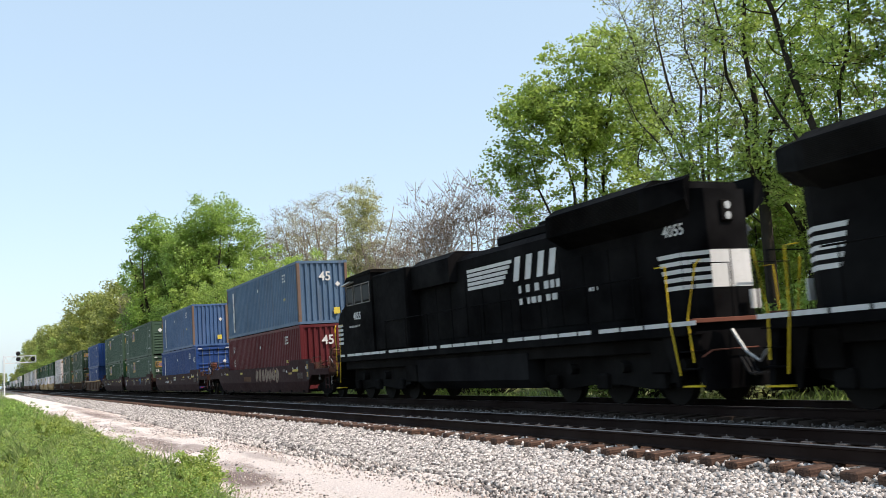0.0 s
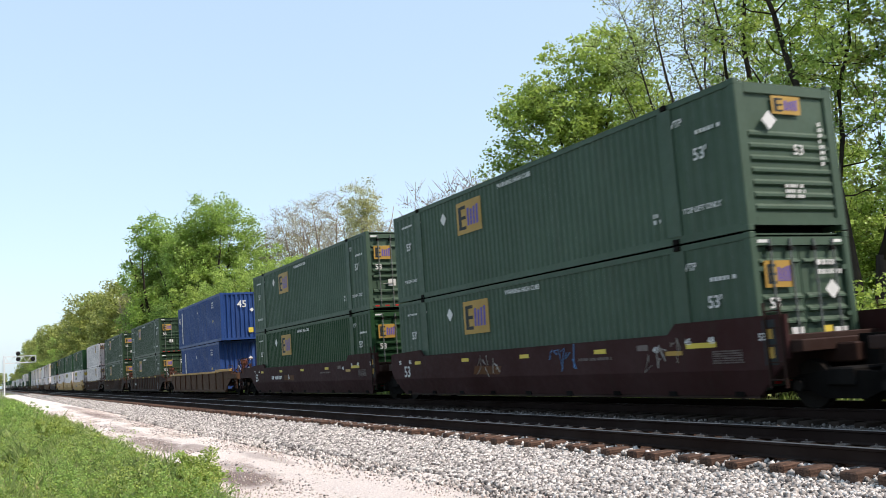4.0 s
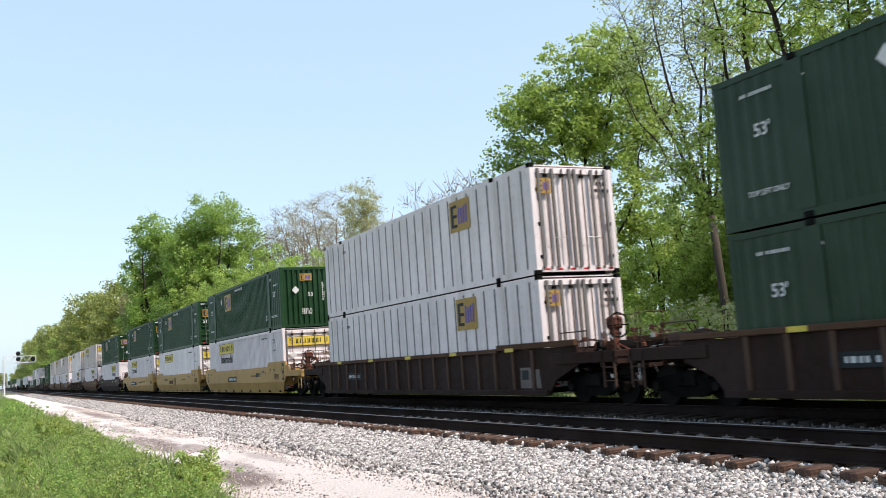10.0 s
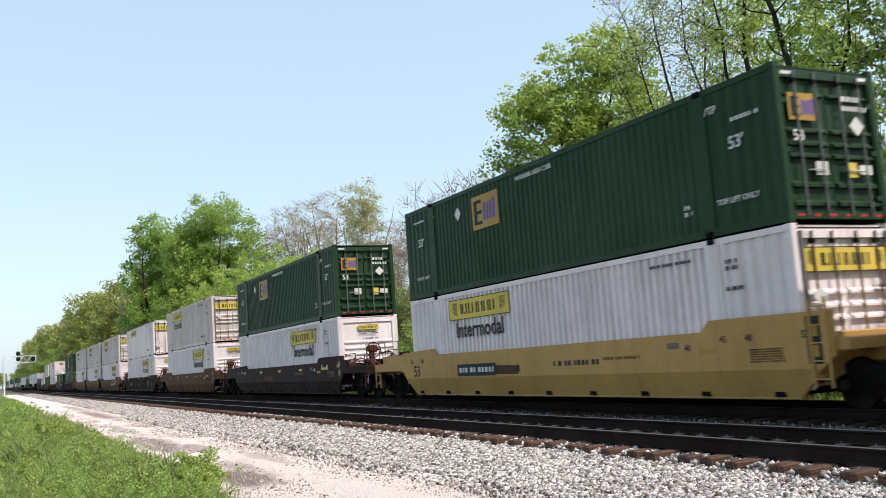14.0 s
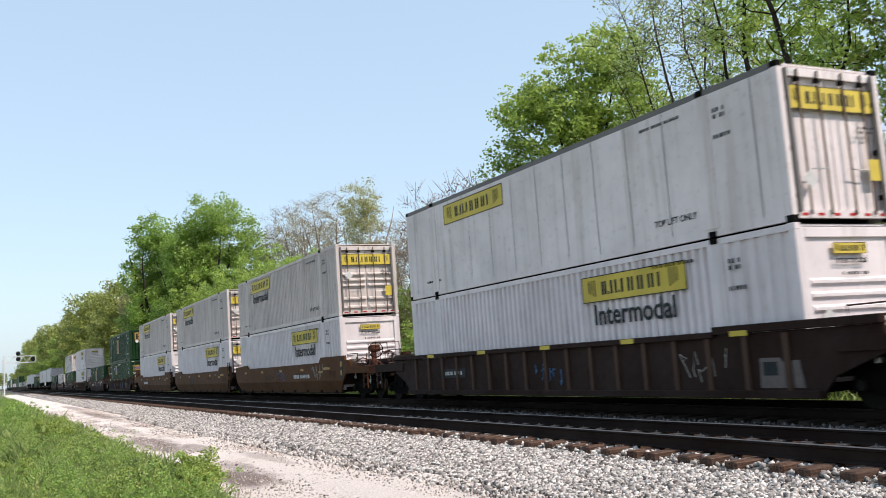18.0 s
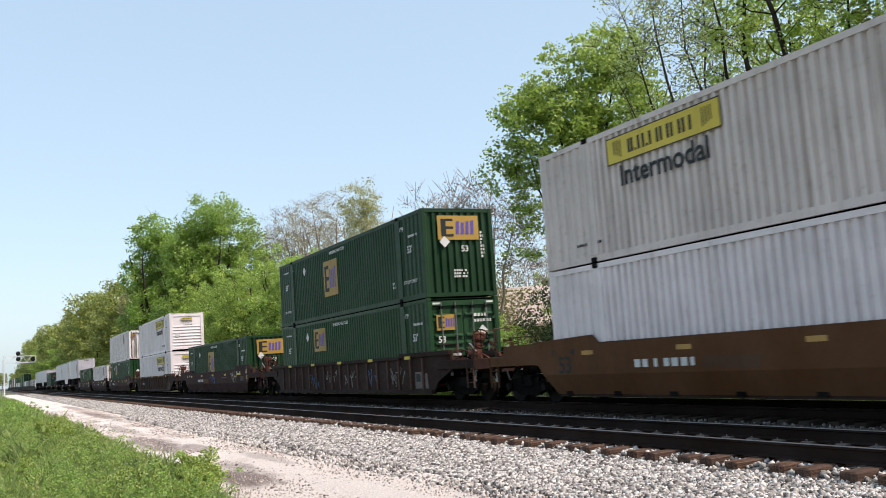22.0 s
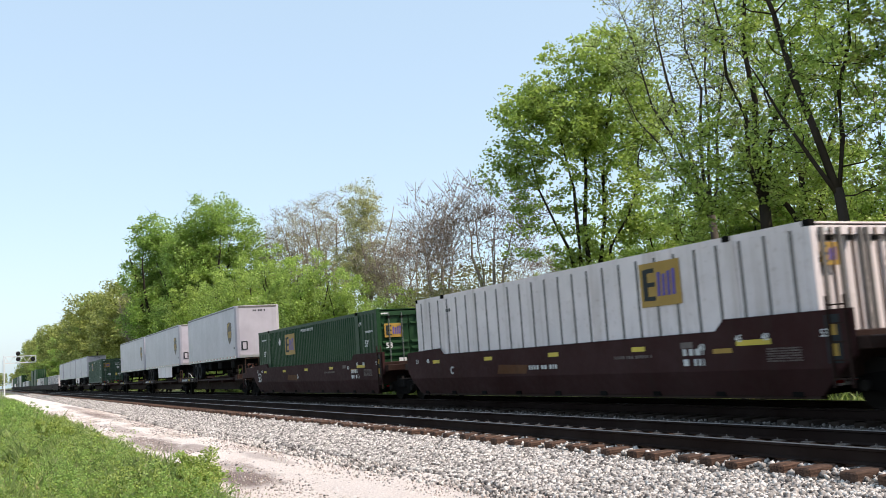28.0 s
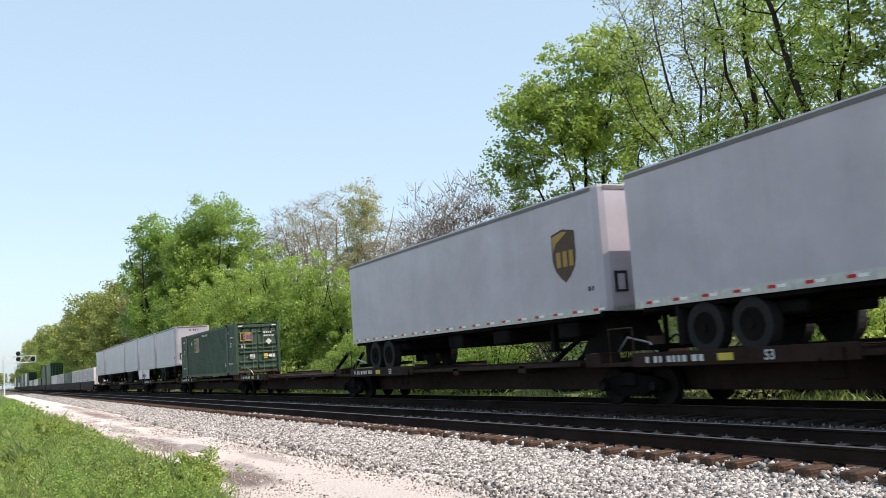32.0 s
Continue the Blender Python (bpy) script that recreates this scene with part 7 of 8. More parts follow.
plant_at(make_tree("leaning_tree", 18, 17.0, 0.22, [(4.4, 0, 12.0, 2.8, 2.8, 4.2), (3.0, 0.5, 7.0, 1.8, 2.2, 2.0)], 190, 60, 0.15, (BARK, LEAF_OLIVE), "leaning dark-trunked tree with yellow-green leaves", ((4.2, 0.2, 15.0, 0.8), (2.2, 0.4, 13.0, 0.4)), 0.25, 0.7), 38.4, 25.3)
T_BACK = plant_at(make_tree("tall_tree", 16, 18.0, 0.22, [(0, 0, 12.6, 3.4, 3.4, 4.6), (0.4, 0, 8.0, 3.0, 3.0, 2.6)], 160, 46, 0.17, (BARK, LEAF_OLIVE), "tall tree with yellow-green spring leaves", spread=0.6, clump_r=0.62), 41.4, 33.0)
again(T_BACK, 33.4, 28.0, 0.95, 190)
# spreading, nearly bare trees in the middle, dark buds at the twigs' ends
SUMAC = plant_at(make_tree("budding_tree", 21, 12.6, 0.14, [(0, 0, 9.8, 3.8, 3.2, 2.8), (-2.0, 0, 8.6, 2.6, 2.4, 2.4), (2.2, 0, 8.8, 2.4, 2.4, 2.6)], 260, 7, 0.12, (BARK_PALE, BUD_DARK), "spreading tree with bare tan twigs and dark buds", twig=1.1, spread=0.95, fine=4, fork=0.2, forks=6, clump_r=0.62, tips=0.35), 60.6, 28.0, 1.1)
again(SUMAC, 63.6, 27.0, 1.08, 160)
again(SUMAC, 65.8, 30.0, 1.05, 250)
again(SUMAC, 57.6, 43.0, 0.95, 30)
plant_at(make_tree("pale_tree", 23, 21.0, 0.22, [(0, 0, 16.0, 2.2, 2.4, 4.6), (-0.8, 0, 11.5, 2.6, 2.4, 3.4), (1.4, 0, 10.0, 2.4, 2.4, 2.8)], 300, 75, 0.16, (BARK_PALE, LEAF_PALE), "tall narrow tree with pale budding leaves", twig=1.4, spread=0.7, fine=4, clump_r=0.75), 68.3, 34.0, 1.02)
PALE = plant_at(make_tree("pale_tree", 24, 21.0, 0.24, [(0, 0, 15.4, 3.4, 3.4, 5.0), (0.4, 0, 10.5, 3.4, 3.0, 3.2)], 300, 22, 0.12, (BARK_PALE, BUD), "tall greyish tree, nearly bare and budding", twig=1.7, spread=0.75, fine=5, forks=6, clump_r=0.85), 70.3, 36.0, 1.12)
again(PALE, 71.9, 35.5, 1.14, 100)
again(PALE, 73.3, 34.0, 1.12, 200)
again(PALE, 74.4, 32.0, 1.02, 300)
again(PALE, 66.4, 36.0, 0.8, 40)
# big dark green trees down the line
BROAD = plant_at(make_tree("broad_tree", 31, 23.5, 0.45, [(0, 0, 18.6, 4.4, 4.4, 4.6), (-2.0, 0, 14.5, 4.0, 4.0, 4.0), (2.4, 0, 14.6, 4.4, 4.2, 4.2), (0, 0, 10.0, 4.6, 4.4, 3.6)], 400, 110, 0.25, (BARK, LEAF_DEEP), "broad tall tree with a dense green crown", clump_r=1.25, spread=0.8), 77.4, 25.0, 1.04)
LINE = plant_at(make_tree("broad_tree", 34, 24.0, 0.42, [(0.6, 0, 20.0, 3.2, 3.4, 4.0), (-1.6, 0, 15.5, 2.6, 3.0, 3.6), (1.6, 0, 14.0, 3.2, 3.4, 4.0), (-0.4, 0, 10.0, 3.6, 3.6, 3.2)], 300, 90, 0.30, (BARK, LEAF_DEEP), "tall dark green tree close beside the line", clump_r=1.2, spread=0.75), 81.2, 20.5, 1.05)
FILL = plant_at(make_tree("leafy_tree", 32, 13.0, 0.22, [(0, 0, 9.0, 3.6, 3.6, 3.8), (2.2, 0, 6.4, 3.0, 3.0, 3.2), (-2.2, 0, 6.0, 3.0, 3.0, 3.2), (0, 0, 3.6, 3.8, 3.6, 2.4)], 300, 90, 0.19, (BARK, LEAF), "middling tree with dense fresh green leaves", clump_r=0.75, spread=0.8), 75.4, 21.8)
for b, y, turn, s in ((76.8, 22.0, 40, 1.0), (78.4, 21.5, 80, 1.05), (73.6, 22.5, 130, 0.97), (71.6, 23.5, 260, 0.88), (79.6, 21.0, 300, 0.95), (69.6, 25.0, 10, 0.72), (66.4, 25.5, 20, 0.56), (56.4, 47.0, 20, 0.8), (53.6, 38.0, 60, 0.80), (50.2, 37.0, 200, 0.86), (47.6, 34.0, 110, 0.80), (45.0, 33.0, 10, 0.8), (42.6, 35.0, 70, 0.85), (39.4, 33.0, 150, 0.75), (36.2, 32.0, 220, 0.75), (33.4, 31.0, 290, 0.6), (64.6, 31.0, 100, 0.5), (62.4, 34.0, 250, 0.45), (67.4, 30.0, 310, 0.58)):
    again(FILL, b, y, s, turn)
OLIVE = plant(make_tree("olive_tree", 33, 20.0, 0.36, [(0, 0, 13.0, 5.8, 5.6, 6.4), (2.5, 0, 8.0, 4.6, 4.6, 4.0), (-2.5, 0, 8.0, 4.6, 4.6, 4.0)], 220, 70, 0.42, (BARK, LEAF_OLIVE), "broad tree in yellowish spring leaf", clump_r=1.5, spread=0.8), -330.0, 27.0)
again(BROAD, 79.0, 25.5, 1.0, 200)
again(PALE, 82.2, 19.6, 0.78, 60)
again(LINE, 79.2, 21.5, 0.86, 150)
again(LINE, 80.2, 24.0, 0.95, 60)
rng_line = random.Random(8)
for k in range(22):
    x = -178 - k * 15 - rng_line.uniform(0, 9)
    y = 19.5 + rng_line.uniform(0, 5)
    src = rng_line.choice([OLIVE, OLIVE, LINE, FILL])
    plant(copy_thing(src, pose(x, y, 0)), x, y, rng_line.uniform(0, 360), rng_line.uniform(1.0, 1.2) * {FILL: 1.4, LINE: 0.85}.get(src, 1.1))
for k in range(14):
    x = -600 - k * 42 - rng_line.uniform(0, 20)
    y = rng_line.uniform(-16, 24) if k > 5 else rng_line.uniform(18, 26)
    plant(copy_thing(OLIVE, pose(x, y, 0)), x, y, rng_line.uniform(0, 360), rng_line.uniform(0.8, 1.0))


def make_shrub(name, seed, r, h, mats, label, per=70, leaf=0.13, clumps=60):
    rng, pr = np.random.default_rng(seed), random.Random(seed)
    t = thing(name, label, "shrub", "undergrowth behind the line")
    wood, cs = Shape(), []
    for k in range(clumps):
        a, q = pr.uniform(0, 2 * math.pi), math.sqrt(pr.random())
        tip = Vector((math.cos(a) * r * q, math.sin(a) * r * q, h * pr.uniform(0.2, 1.0) * math.sqrt(max(0.12, 1 - 0.8 * q * q))))
        cs.append(tuple(tip))
        wood.tube([(tip.x * 0.2, tip.y * 0.2, -0.1), (tip.x * 0.6, tip.y * 0.6, tip.z * 0.65), tip], [0.03, 0.02, 0.007], 4)
    part("branchwork", wood, mats[0], t)
    v, f = leaf_cloud(rng, cs, rng.uniform(0.6, 1.2, len(cs)) * r * 0.3, per, leaf)
    part("foliage", raw_mesh("foliage", v, f, mats[1]), mats[1], t)["kind"] = "stuff"
    return t


SHRUB_A = plant(make_shrub("shrub", 41, 2.2, 3.6, (BARK, LEAF), "leafy green shrub at the wood's edge", 60, 0.15, 60), -27.5, 21.5)
SHRUB_B = plant(make_shrub("shrub", 42, 1.8, 2.4, (BARK, LEAF_PALE), "pale green flowering shrub at the wood's edge", 50, 0.13, 50), -21.0, 20.8)
rng_s = random.Random(14)
for k in range(56):
    x = 8 - k * 2.1 - rng_s.uniform(0, 1.0)
    y = rng_s.uniform(20.3, 25.0)
    if 53.4 < math.degrees(math.atan2(-x, y)) < 60.6:
        continue        # a gap opens on the house
    plant(copy_thing(rng_s.choice([SHRUB_A, SHRUB_A, SHRUB_B]), pose(x, y, 0)), x, y, rng_s.uniform(0, 360), rng_s.uniform(0.7, 1.45))
for k in range(14):
    x = -118 - k * 14 - rng_s.uniform(0, 4)
    y = rng_s.uniform(20.5, 24.0)
    plant(copy_thing(SHRUB_A, pose(x, y, 0)), x, y, rng_s.uniform(0, 360), rng_s.uniform(1.2, 2.0))

DARK_BUSH = make_shrub("evergreen_bush", 46, 2.5, 5.4, (BARK, LEAF_DARK), "dark evergreen bush beside the house", 70, 0.12, 130)
plant_at(DARK_BUSH, 56.0, 24.5, 1.0)
again(DARK_BUSH, 54.4, 25.5, 0.85, 130)
BRUSH = make_shrub("brush_thicket", 44, 3.0, 5.8, (BARK_PALE, LEAF_BRUSH), "tall brownish olive thicket under bare trees", 60, 0.12, 120)
plant_at(BRUSH, 61.6, 27.5, 1.6)
for b, y, sc, turn in ((63.4, 28.0, 1.4, 160), (65.2, 28.5, 1.3, 20), (62.5, 31.0, 1.7, 300)):
    again(BRUSH, b, y, sc, turn)

# ---- house behind the trees, signal, poles ----
SIDING = paint("pale_house_siding", (0.62, 0.61, 0.60), 0.7, 0.2, (0.3, 0.28, 0.25), 0.2)
SHINGLE = paint("tan_roof_shingles", (0.42, 0.34, 0.30), 0.9, 0.5, (0.12, 0.10, 0.09), 0.2)


def house(x, y, turn):
    t = thing("house", "pale single-storey house with a tan shingle roof", "house", "", pose(x, y, -0.6, 0, 0, turn) @ Matrix.Diagonal((0.95, 1.15, 1.35, 1)))
    s = Shape().box(-6, 6, -4, -3.8, 0, 3).box(-6, 6, 3.8, 4, 0, 3).box(-6, -5.8, -3.8, 3.8, 0, 3).box(5.8, 6, -3.8, 3.8, 0, 3)
    wall = part("wall", s, SIDING, t)
    for k in range(9):
        part("siding_board", Shape().prism([(-6.02, 0.2 + k * 0.31), (6.02, 0.2 + k * 0.31), (6.02, 0.23 + k * 0.31), (-6.02, 0.23 + k * 0.31)], -4.03, -4.0), SIDING, wall)
    for sy in (-1, 1):
        part("roof", Shape().add([(-6.5, sy * 4.5, 2.75), (6.5, sy * 4.5, 2.75), (6.5, 0, 5.1), (-6.5, 0, 5.1), (-6.5, sy * 4.5, 2.9), (6.5, sy * 4.5, 2.9), (6.5, 0, 5.25), (-6.5, 0, 5.25)], [(0, 1, 2, 3), (4, 7, 6, 5), (0, 4, 5, 1), (2, 6, 7, 3), (0, 3, 7, 4), (1, 5, 6, 2)]), SHINGLE, t, "shingle roof slope")
    for sx in (-1, 1):
        part("gable", Shape().add([(sx * 6.0, -4, 3), (sx * 6.0, 4, 3), (sx * 6.0, 0, 5.1), (sx * 5.85, -4, 3), (sx * 5.85, 4, 3), (sx * 5.85, 0, 5.1)], [(0, 1, 2), (3, 5, 4), (0, 3, 4, 1), (1, 4, 5, 2), (0, 2, 5, 3)]), SIDING, t)
    for xx in (-3.5, 0.5, 3.6):
        w = part("window", Shape().box(xx - 0.55, xx + 0.55, -4.05, -4.01, 1.0, 2.2), GLASS, t)
        part("window_frame", Shape().box(xx - 0.65, xx - 0.55, -4.08, -4.0, 0.9, 2.3).box(xx + 0.55, xx + 0.65, -4.08, -4.0, 0.9, 2.3).box(xx - 0.55, xx + 0.55, -4.08, -4.0, 2.2, 2.3).box(xx - 0.55, xx + 0.55, -4.08, -4.0, 0.9, 1.0), WHITE, w)
    part("door", Shape().box(-1.8, -0.9, -4.06, -4.0, 0.1, 2.1), STEEL_RIB, t, "grey front door")
    return t


house(-62.5, 38.0, 58)

ALU = plain("pale_aluminium", (0.75, 0.76, 0.78), 0.4, 0.3)


def cantilever_signal():
    t = thing("railway_signal", "white cantilever railway signal with two black heads", "signal", "", pose(-220, 0, 0))
    part("mast", Shape().box(-0.2, 0.2, 2.9, 3.1, -0.6, 8.2, 0.03), ALU, t, "square lattice mast")
    for z in (6.55, 7.95):
        part("arm_beam", Shape().box(-0.1, 0.1, 3.15, 9.3, z - 0.09, z + 0.09), ALU, t)
    for k in range(7):
        y0 = 3.2 + k * 0.87
        part("arm_brace", Shape().tube([(0, y0, 6.55 if k % 2 else 7.95), (0, y0 + 0.87, 7.95 if k % 2 else 6.55)], 0.05, 5), ALU, t)
    part("arm_end", Shape().box(-0.1, 0.1, 9.2, 9.4, 6.45, 8.05), ALU, t)
    lb = part("ladder", Shape().box(-0.3, -0.25, 2.7, 2.74, -0.5, 7.5).box(-0.3, -0.25, 3.15, 3.2, -0.5, 7.5), ALU, t)
    for k in range(20):
        part("rung", Shape().box(-0.3, -0.26, 2.74, 3.15, -0.2 + k * 0.38, -0.16 + k * 0.38), ALU, lb)
    for y0, zs in ((5.8, (7.35, 8.55)), (8.7, (7.2,))):
        for z in zs:
            h = part("signal_head", Shape().tube([(0.25, y0, z), (0.32, y0, z)], 0.45, 18).box(0.0, 0.25, y0 - 0.28, y0 + 0.28, z - 0.45, z + 0.45, 0.05), RUBBER, t, "black round signal head")
            part("hood", Shape().tube([(0.32, y0, z + 0.05), (0.7, y0, z + 0.05)], [0.2, 0.22], 12), RUBBER, h)
    part("cabinet", Shape().box(-0.9, 0.1, 1.2, 2.2, -0.5, 1.3, 0.03), ALU, t, "silver equipment cabinet")


cantilever_signal()
for x, y, hh in ((-330, 1.5, 9.5), (-420, 2.5, 10.5), (-300, -2.0, 9.0)):
    t = thing("utility_pole", "tall weathered utility pole far down the line", "pole", "utility poles", pose(x, y, -0.5))
    part("shaft", Shape().tube([(0, 0, -0.3), (0, 0, hh)], [0.16, 0.11], 10), BARK_PALE, t)
    part("cross_arm", Shape().box(-0.06, 0.06, -1.2, 1.2, hh - 0.7, hh - 0.55), BARK_PALE, t)
    for k in (-1.0, -0.4, 0.4, 1.0):
        part("insulator", Shape().tube([(0, k, hh - 0.55), (0, k, hh - 0.35)], 0.05, 8), ALU, t)


# ---- roadside grass and weeds ----
def grass(name, count, xr, yr, tall, mat, label, seed, wide=0.014, bias=1.0):
    rng = np.random.default_rng(seed)
    u = rng.random(count) ** bias
    x = xr[1] + (xr[0] - xr[1]) * u
    y = rng.uniform(0, 1, count)
    edge = np.array([yr[1] + 0.3 * noise.noise((a * 0.35, 0.3, 1.0)) + 0.25 * noise.noise((a * 0.9, 0.1, 9.0)) for a in x])
    y = yr[0] + (edge - yr[0]) * y ** 0.8
    patch = np.array([max(0.25, 0.8 + 0.8 * noise.noise((a * 0.5, b * 0.8, 2.0)) + 0.7 * noise.noise((a * 1.9, b * 2.4, 6.0))) for a, b in zip(x, y)])
    fade = np.clip((edge - y) / 0.5, 0.25, 1)
    hgt = tall * rng.uniform(0.45, 1.2, count) * patch * fade
    wd = wide * rng.uniform(0.7, 1.5, count) * (1 + 2.2 * u)
    ang = rng.uniform(0, 2 * np.pi, count)
    lean = rng.uniform(0.1, 0.75, count) * hgt
    la = rng.uniform(0, 2 * np.pi, count)
    z = np.array([ground_z(b) for b in y]) - 0.03
    dx, dy = np.cos(ang) * wd, np.sin(ang) * wd
    lx, ly = np.cos(la) * lean, np.sin(la) * lean
    v = np.stack([
        np.stack([x - dx, y - dy, z], 1), np.stack([x + dx, y + dy, z], 1),
        np.stack([x - dx * 0.8 + lx * 0.3, y - dy * 0.8 + ly * 0.3, z + hgt * 0.6], 1), np.stack([x + dx * 0.8 + lx * 0.3, y + dy * 0.8 + ly * 0.3, z + hgt * 0.6], 1),
        np.stack([x + lx - dx * 0.1, y + ly, z + hgt * 0.95], 1), np.stack([x + lx + dx * 0.1, y + ly, z + hgt * 0.95], 1)], 1)
    k = (np.arange(count) * 6)[:, None]
    f = np.concatenate([k + np.array([0, 1, 3, 2]), k + np.array([2, 3, 5, 4])], 0)
    return tagged(new(name, raw_mesh(name, v.reshape(-1, 3), f, mat)), label, "grass", kind="stuff")


grass("roadside_grass", 52000, (-34, -8.5), (-3.5, 3.15), 0.42, GRASS, "thick green roadside grass", 51, 0.012, 0.9)
grass("roadside_grass", 26000, (-140, -32), (-4.0, 3.1), 0.5, GRASS, "thick green roadside grass further off", 52, 0.02, 1.5)
grass("dry_grass", 7000, (-60, -8.5), (-3.5, 3.2), 0.45, GRASS_DRY, "scattered dry straw stalks", 53, 0.007)
grass("verge_grass", 10000, (-110, 10), (18.8, 21.5), 0.4, GRASS, "rough grass beyond the train", 54, 0.02)


def weed_carpet(name, count, xr, yr, tall, size, mat, label, seed, bias=1.0):
    """Small broad weed leaves in patches among the grass."""
    rng = np.random.default_rng(seed)
    u = rng.random(count) ** bias
    x = xr[1] + (xr[0] - xr[1]) * u
    edge = np.array([yr[1] + 0.3 * noise.noise((a * 0.35, 0.3, 1.0)) for a in x])
    y = yr[0] + (edge - yr[0]) * rng.random(count) ** 0.8
    keep = np.array([noise.noise((a * 0.7, b * 0.9, 30.0 + seed)) > -0.05 for a, b in zip(x, y)])
    x, y, u, edge = x[keep], y[keep], u[keep], edge[keep]
    n = len(x)
    tuft = np.array([max(0.15, 0.7 + 0.9 * noise.noise((a * 0.6, b * 0.8, 3.0)) + 0.8 * noise.noise((a * 2.1, b * 2.6, seed * 1.0))) for a, b in zip(x, y)])
    z = np.array([ground_z(b) for b in y]) + tall * tuft * rng.random(n) * np.clip((edge - y) / 0.5, 0.3, 1)
    a = rng.normal(size=(n, 3)) * (1, 1, 0.9)
    a /= np.linalg.norm(a, axis=1)[:, None]
    b = np.cross(a, rng.normal(size=(n, 3)) * 0.5 + (0, 0, 1))
    b /= np.linalg.norm(b, axis=1)[:, None]
    s = (size * rng.uniform(0.6, 1.4, n) * (1 + 1.2 * u))[:, None]
    p = np.stack([x, y, z], 1)
    v = np.stack([p - a * s, p + b * s * 0.55, p + a * s, p - b * s * 0.55], 1)
    return tagged(new(name, raw_mesh(name, v.reshape(-1, 3), np.arange(n * 4).reshape(n, 4), mat)), label, "weeds", kind="stuff")


weed_carpet("roadside_weeds", 110000, (-40, -8.5), (-3.5, 3.1), 0.46, 0.02, GRASS, "low broad-leaved green weeds among the grass", 1, 0.9)
weed_carpet("roadside_weeds", 36000, (-40, -8.5), (-3.5, 3.1), 0.52, 0.018, LEAF_YELLOW, "yellow-green flowering weeds among the grass", 7, 0.9)
weed_carpet("roadside_weeds", 64000, (-40, -8.5), (-3.5, 3.1), 0.42, 0.02, LEAF_DEEP, "dark green weeds low in the grass", 13, 0.9)
WEED = plant(make_shrub("weed", 61, 0.32, 0.55, (LEAF_DEEP, LEAF_YELLOW), "yellow-green leafy weed growing at the roadside", 110, 0.03, 44), -13.9, 2.75)
rng_w = random.Random(4)
for x, y, s in ((-15.2, 2.95, 1.35), (-14.6, 2.8, 1.0), (-13.2, 2.5, 0.8), (-29.0, 1.6, 1.7), (-28.0, 1.9, 1.3)):
    plant(copy_thing(WEED, pose(x, y, 0)), x, y, rng_w.uniform(0, 360), s)
for k in range(14):
    x, y = rng_w.uniform(-60, -11), rng_w.uniform(-2.5, 2.7)
    plant(copy_thing(WEED, pose(x, y, 0)), x, y, rng_w.uniform(0, 360), rng_w.uniform(0.5, 1.2))


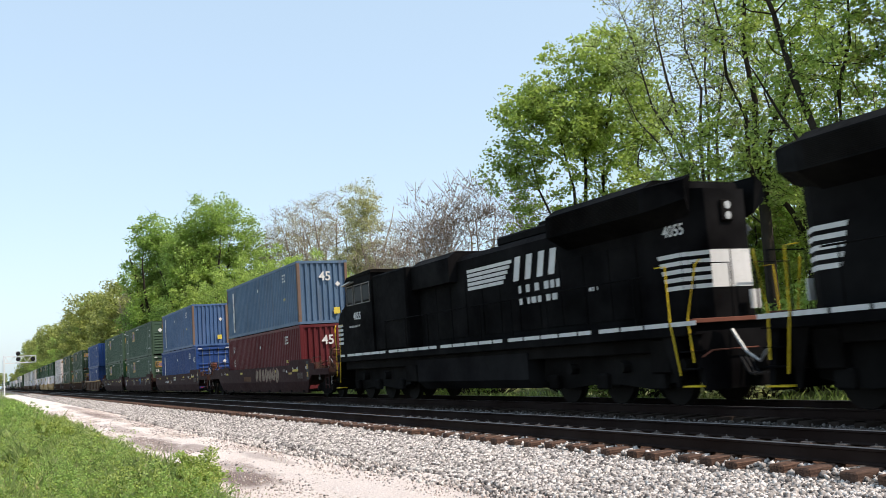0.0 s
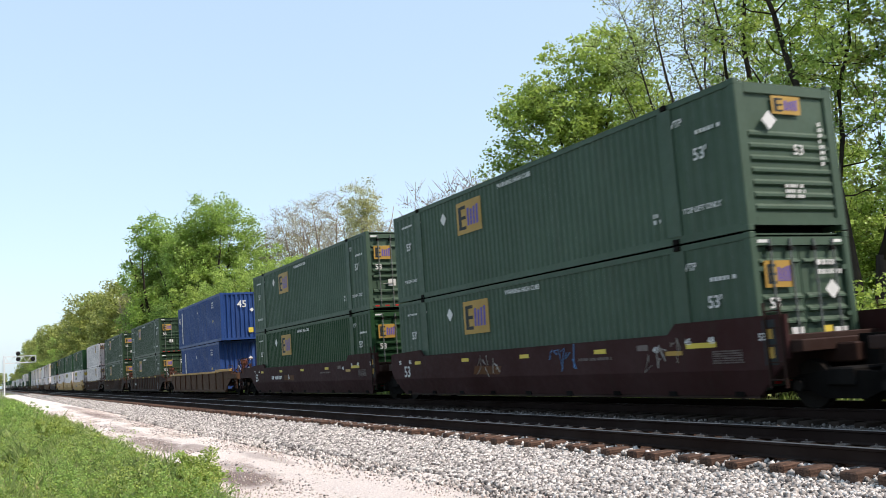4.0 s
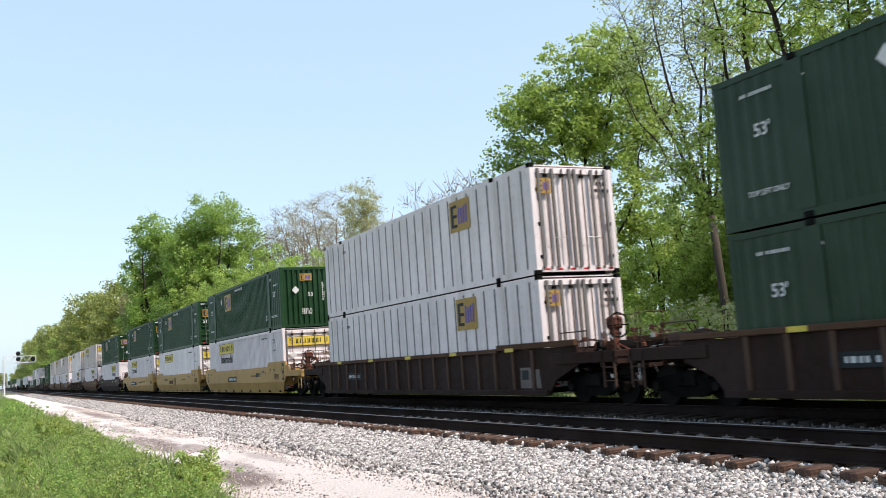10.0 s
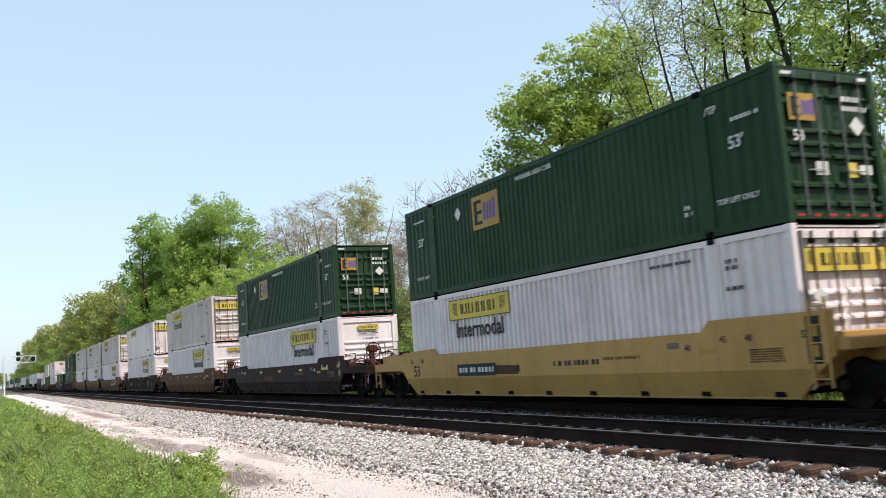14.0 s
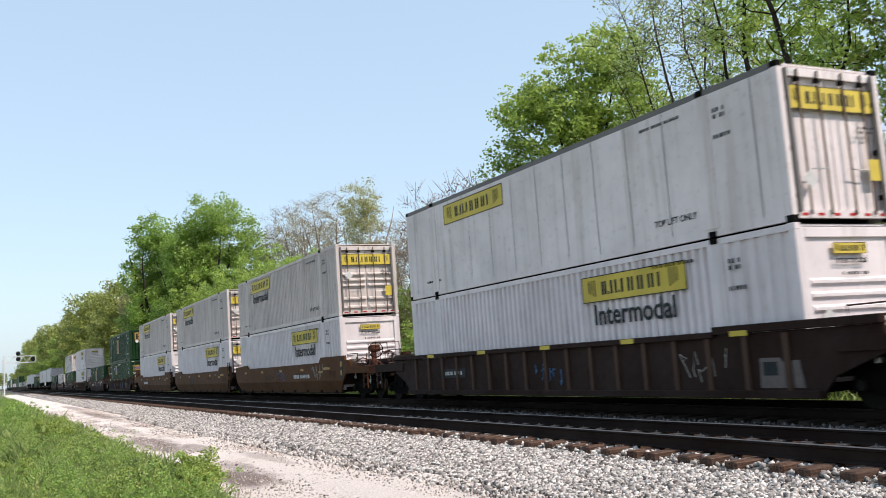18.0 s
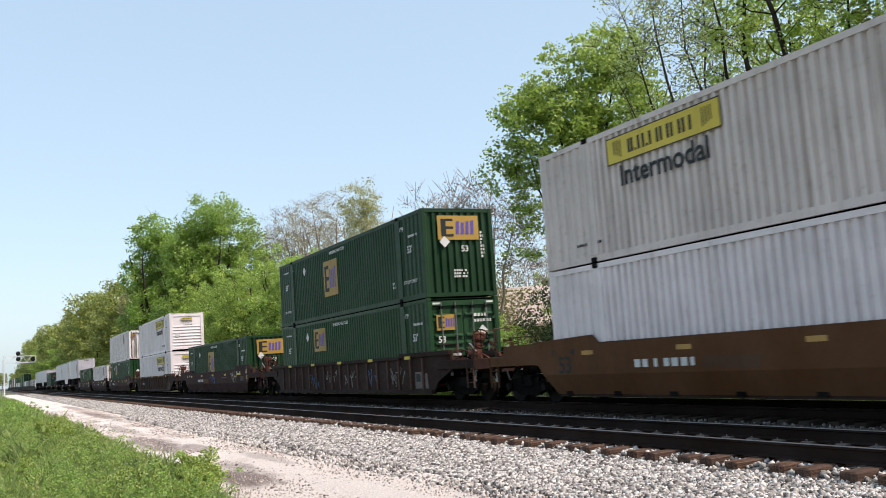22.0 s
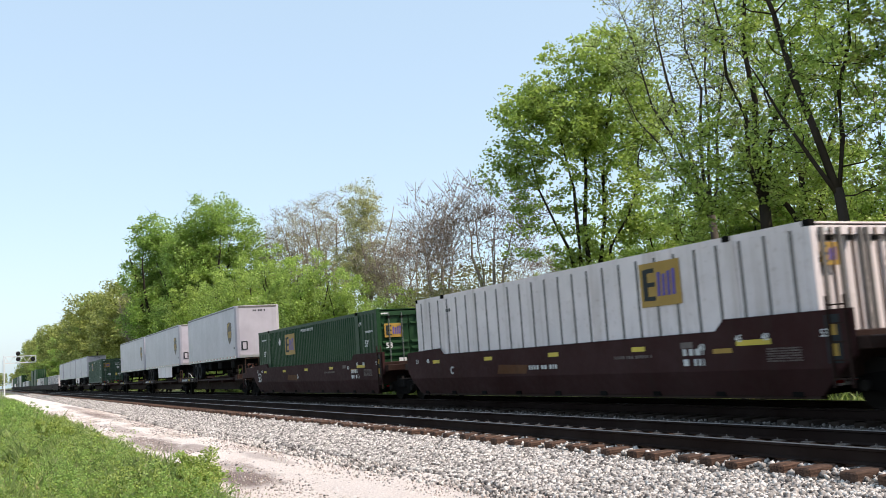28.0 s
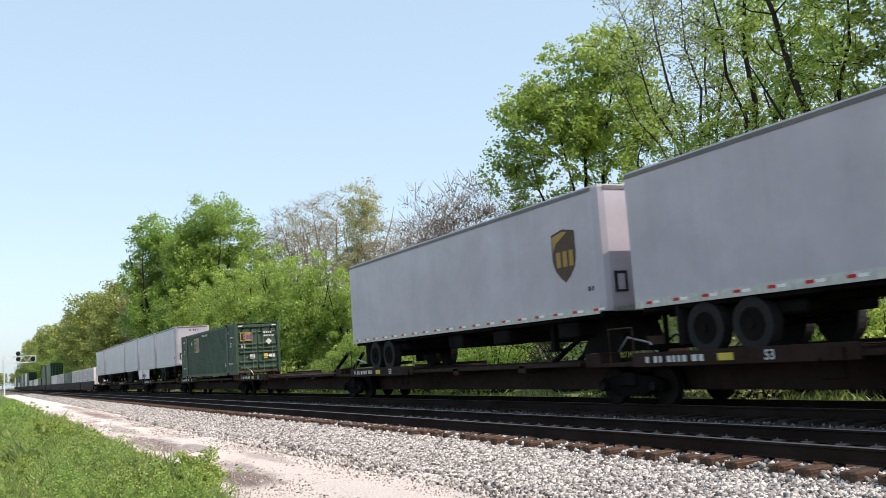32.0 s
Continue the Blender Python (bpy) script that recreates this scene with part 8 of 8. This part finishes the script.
def weed_tufts(name, count, xr, yr, tall, mat, label, seed, leaf=0.03, per=230):
    """Standing tufts of small leaves on thin stems, uneven in height, with dark gaps between them."""
    rng = np.random.default_rng(seed)
    pr = random.Random(seed)
    cs, rs, vs, fs = [], [], [], []
    for k in range(count):
        x = xr[1] + (xr[0] - xr[1]) * pr.random() ** 1.25
        y = pr.uniform(yr[0], yr[1] + 0.3 * noise.noise((x * 0.35, 0.3, 1.0)))
        h = tall * pr.uniform(0.5, 1.25) * max(0.4, 0.9 + 0.9 * noise.noise((x * 0.45, y * 0.7, seed * 1.0)))
        g = ground_z(y)
        for j in range(pr.randint(3, 6)):
            a, q = pr.uniform(0, 6.28), pr.uniform(0.0, 0.14)
            tip = (x + q * 2.0 * math.cos(a), y + q * 2.0 * math.sin(a), g + h * pr.uniform(0.45, 1.0))
            for u in (0.45, 0.75, 1.0):
                cs.append((x + (tip[0] - x) * u, y + (tip[1] - y) * u, g + (tip[2] - g) * u))
                rs.append(0.075 * (1.35 - 0.6 * u) * (1 + 0.02 * abs(x)))
            n = len(vs)
            w = 0.006
            vs += [(x - w, y, g - 0.03), (x + w, y, g - 0.03), (tip[0] + w * 0.5, tip[1], tip[2]), (tip[0] - w * 0.5, tip[1], tip[2])]
            fs.append((n, n + 1, n + 2, n + 3))
    v, f = leaf_cloud(rng, cs, rs, max(4, per // 14), leaf)
    v = np.concatenate([np.array(vs), v])
    f = np.concatenate([np.array(fs), f + len(vs)])
    return tagged(new(name, raw_mesh(name, v, f, mat)), label, "weeds", kind="stuff")


weed_tufts("weed_tufts", 340, (-42, -9.5), (-2.6, 2.3), 0.66, LEAF_YELLOW, "tall yellow-green weeds standing in tufts by the road", 81)
weed_tufts("weed_tufts", 640, (-42, -9.5), (-3.0, 2.3), 0.6, LEAF_DEEP, "deep green leafy weeds standing in tufts", 82)
weed_tufts("weed_tufts", 420, (-110, -38), (-4.0, 2.2), 0.75, LEAF_DEEP, "green weeds further along the road", 83, 0.09, 110)

build_track(YN, "empty near track, brown ties in pale stone", 71, 240)
build_track(YC, "far track under the train, its ties coloured for deep shade", 72, 0, TIE_SHADED)


# ---- what moves ----
def motions():
    for thing_ob, x0, z0, *turn in MOVERS:
        a = turn[0] if turn else 0
        walk(thing_ob, [(0.0, pose(x0, YC, z0, 0, 0, a)), (SECONDS, pose(x0 + V * SECONDS, YC, z0, 0, 0, a))])
    # wheels roll on the rails; those in the same place on their trucks share their keys
    rolled = {}
    for w in list(scene.objects):
        if w.name.split(".")[0] != "wheel" or w.parent is None or w.parent.name.split(".")[0] not in ("bogie", "shared_bogie", "truck"):
            continue
        at, big = w.matrix_basis.translation.copy(), w.parent.name.startswith("truck")
        backwards = big and abs(w.parent.parent.rotation_quaternion.z) > 0.5
        key = (round(at.x, 2), round(at.y, 2), big, backwards)
        if key in rolled:
            w.rotation_mode = "QUATERNION"
            data = w.animation_data_create()
            data.action = rolled[key]
            data.action_slot = rolled[key].slots[0]
            continue
        rate = V / (0.525 if big else 0.42) * (1 if at.y < 0 else -1) * (-1 if backwards else 1)
        face = Matrix.Translation(at) @ Matrix.Rotation(0 if at.y < 0 else math.pi, 4, "Z")
        steps = int(SECONDS * FPS)
        walk(w, [(k / FPS, face @ Matrix.Rotation(rate * k / FPS, 4, "Y")) for k in range(steps + 1)])
        rolled[key] = w.animation_data.action


motions()
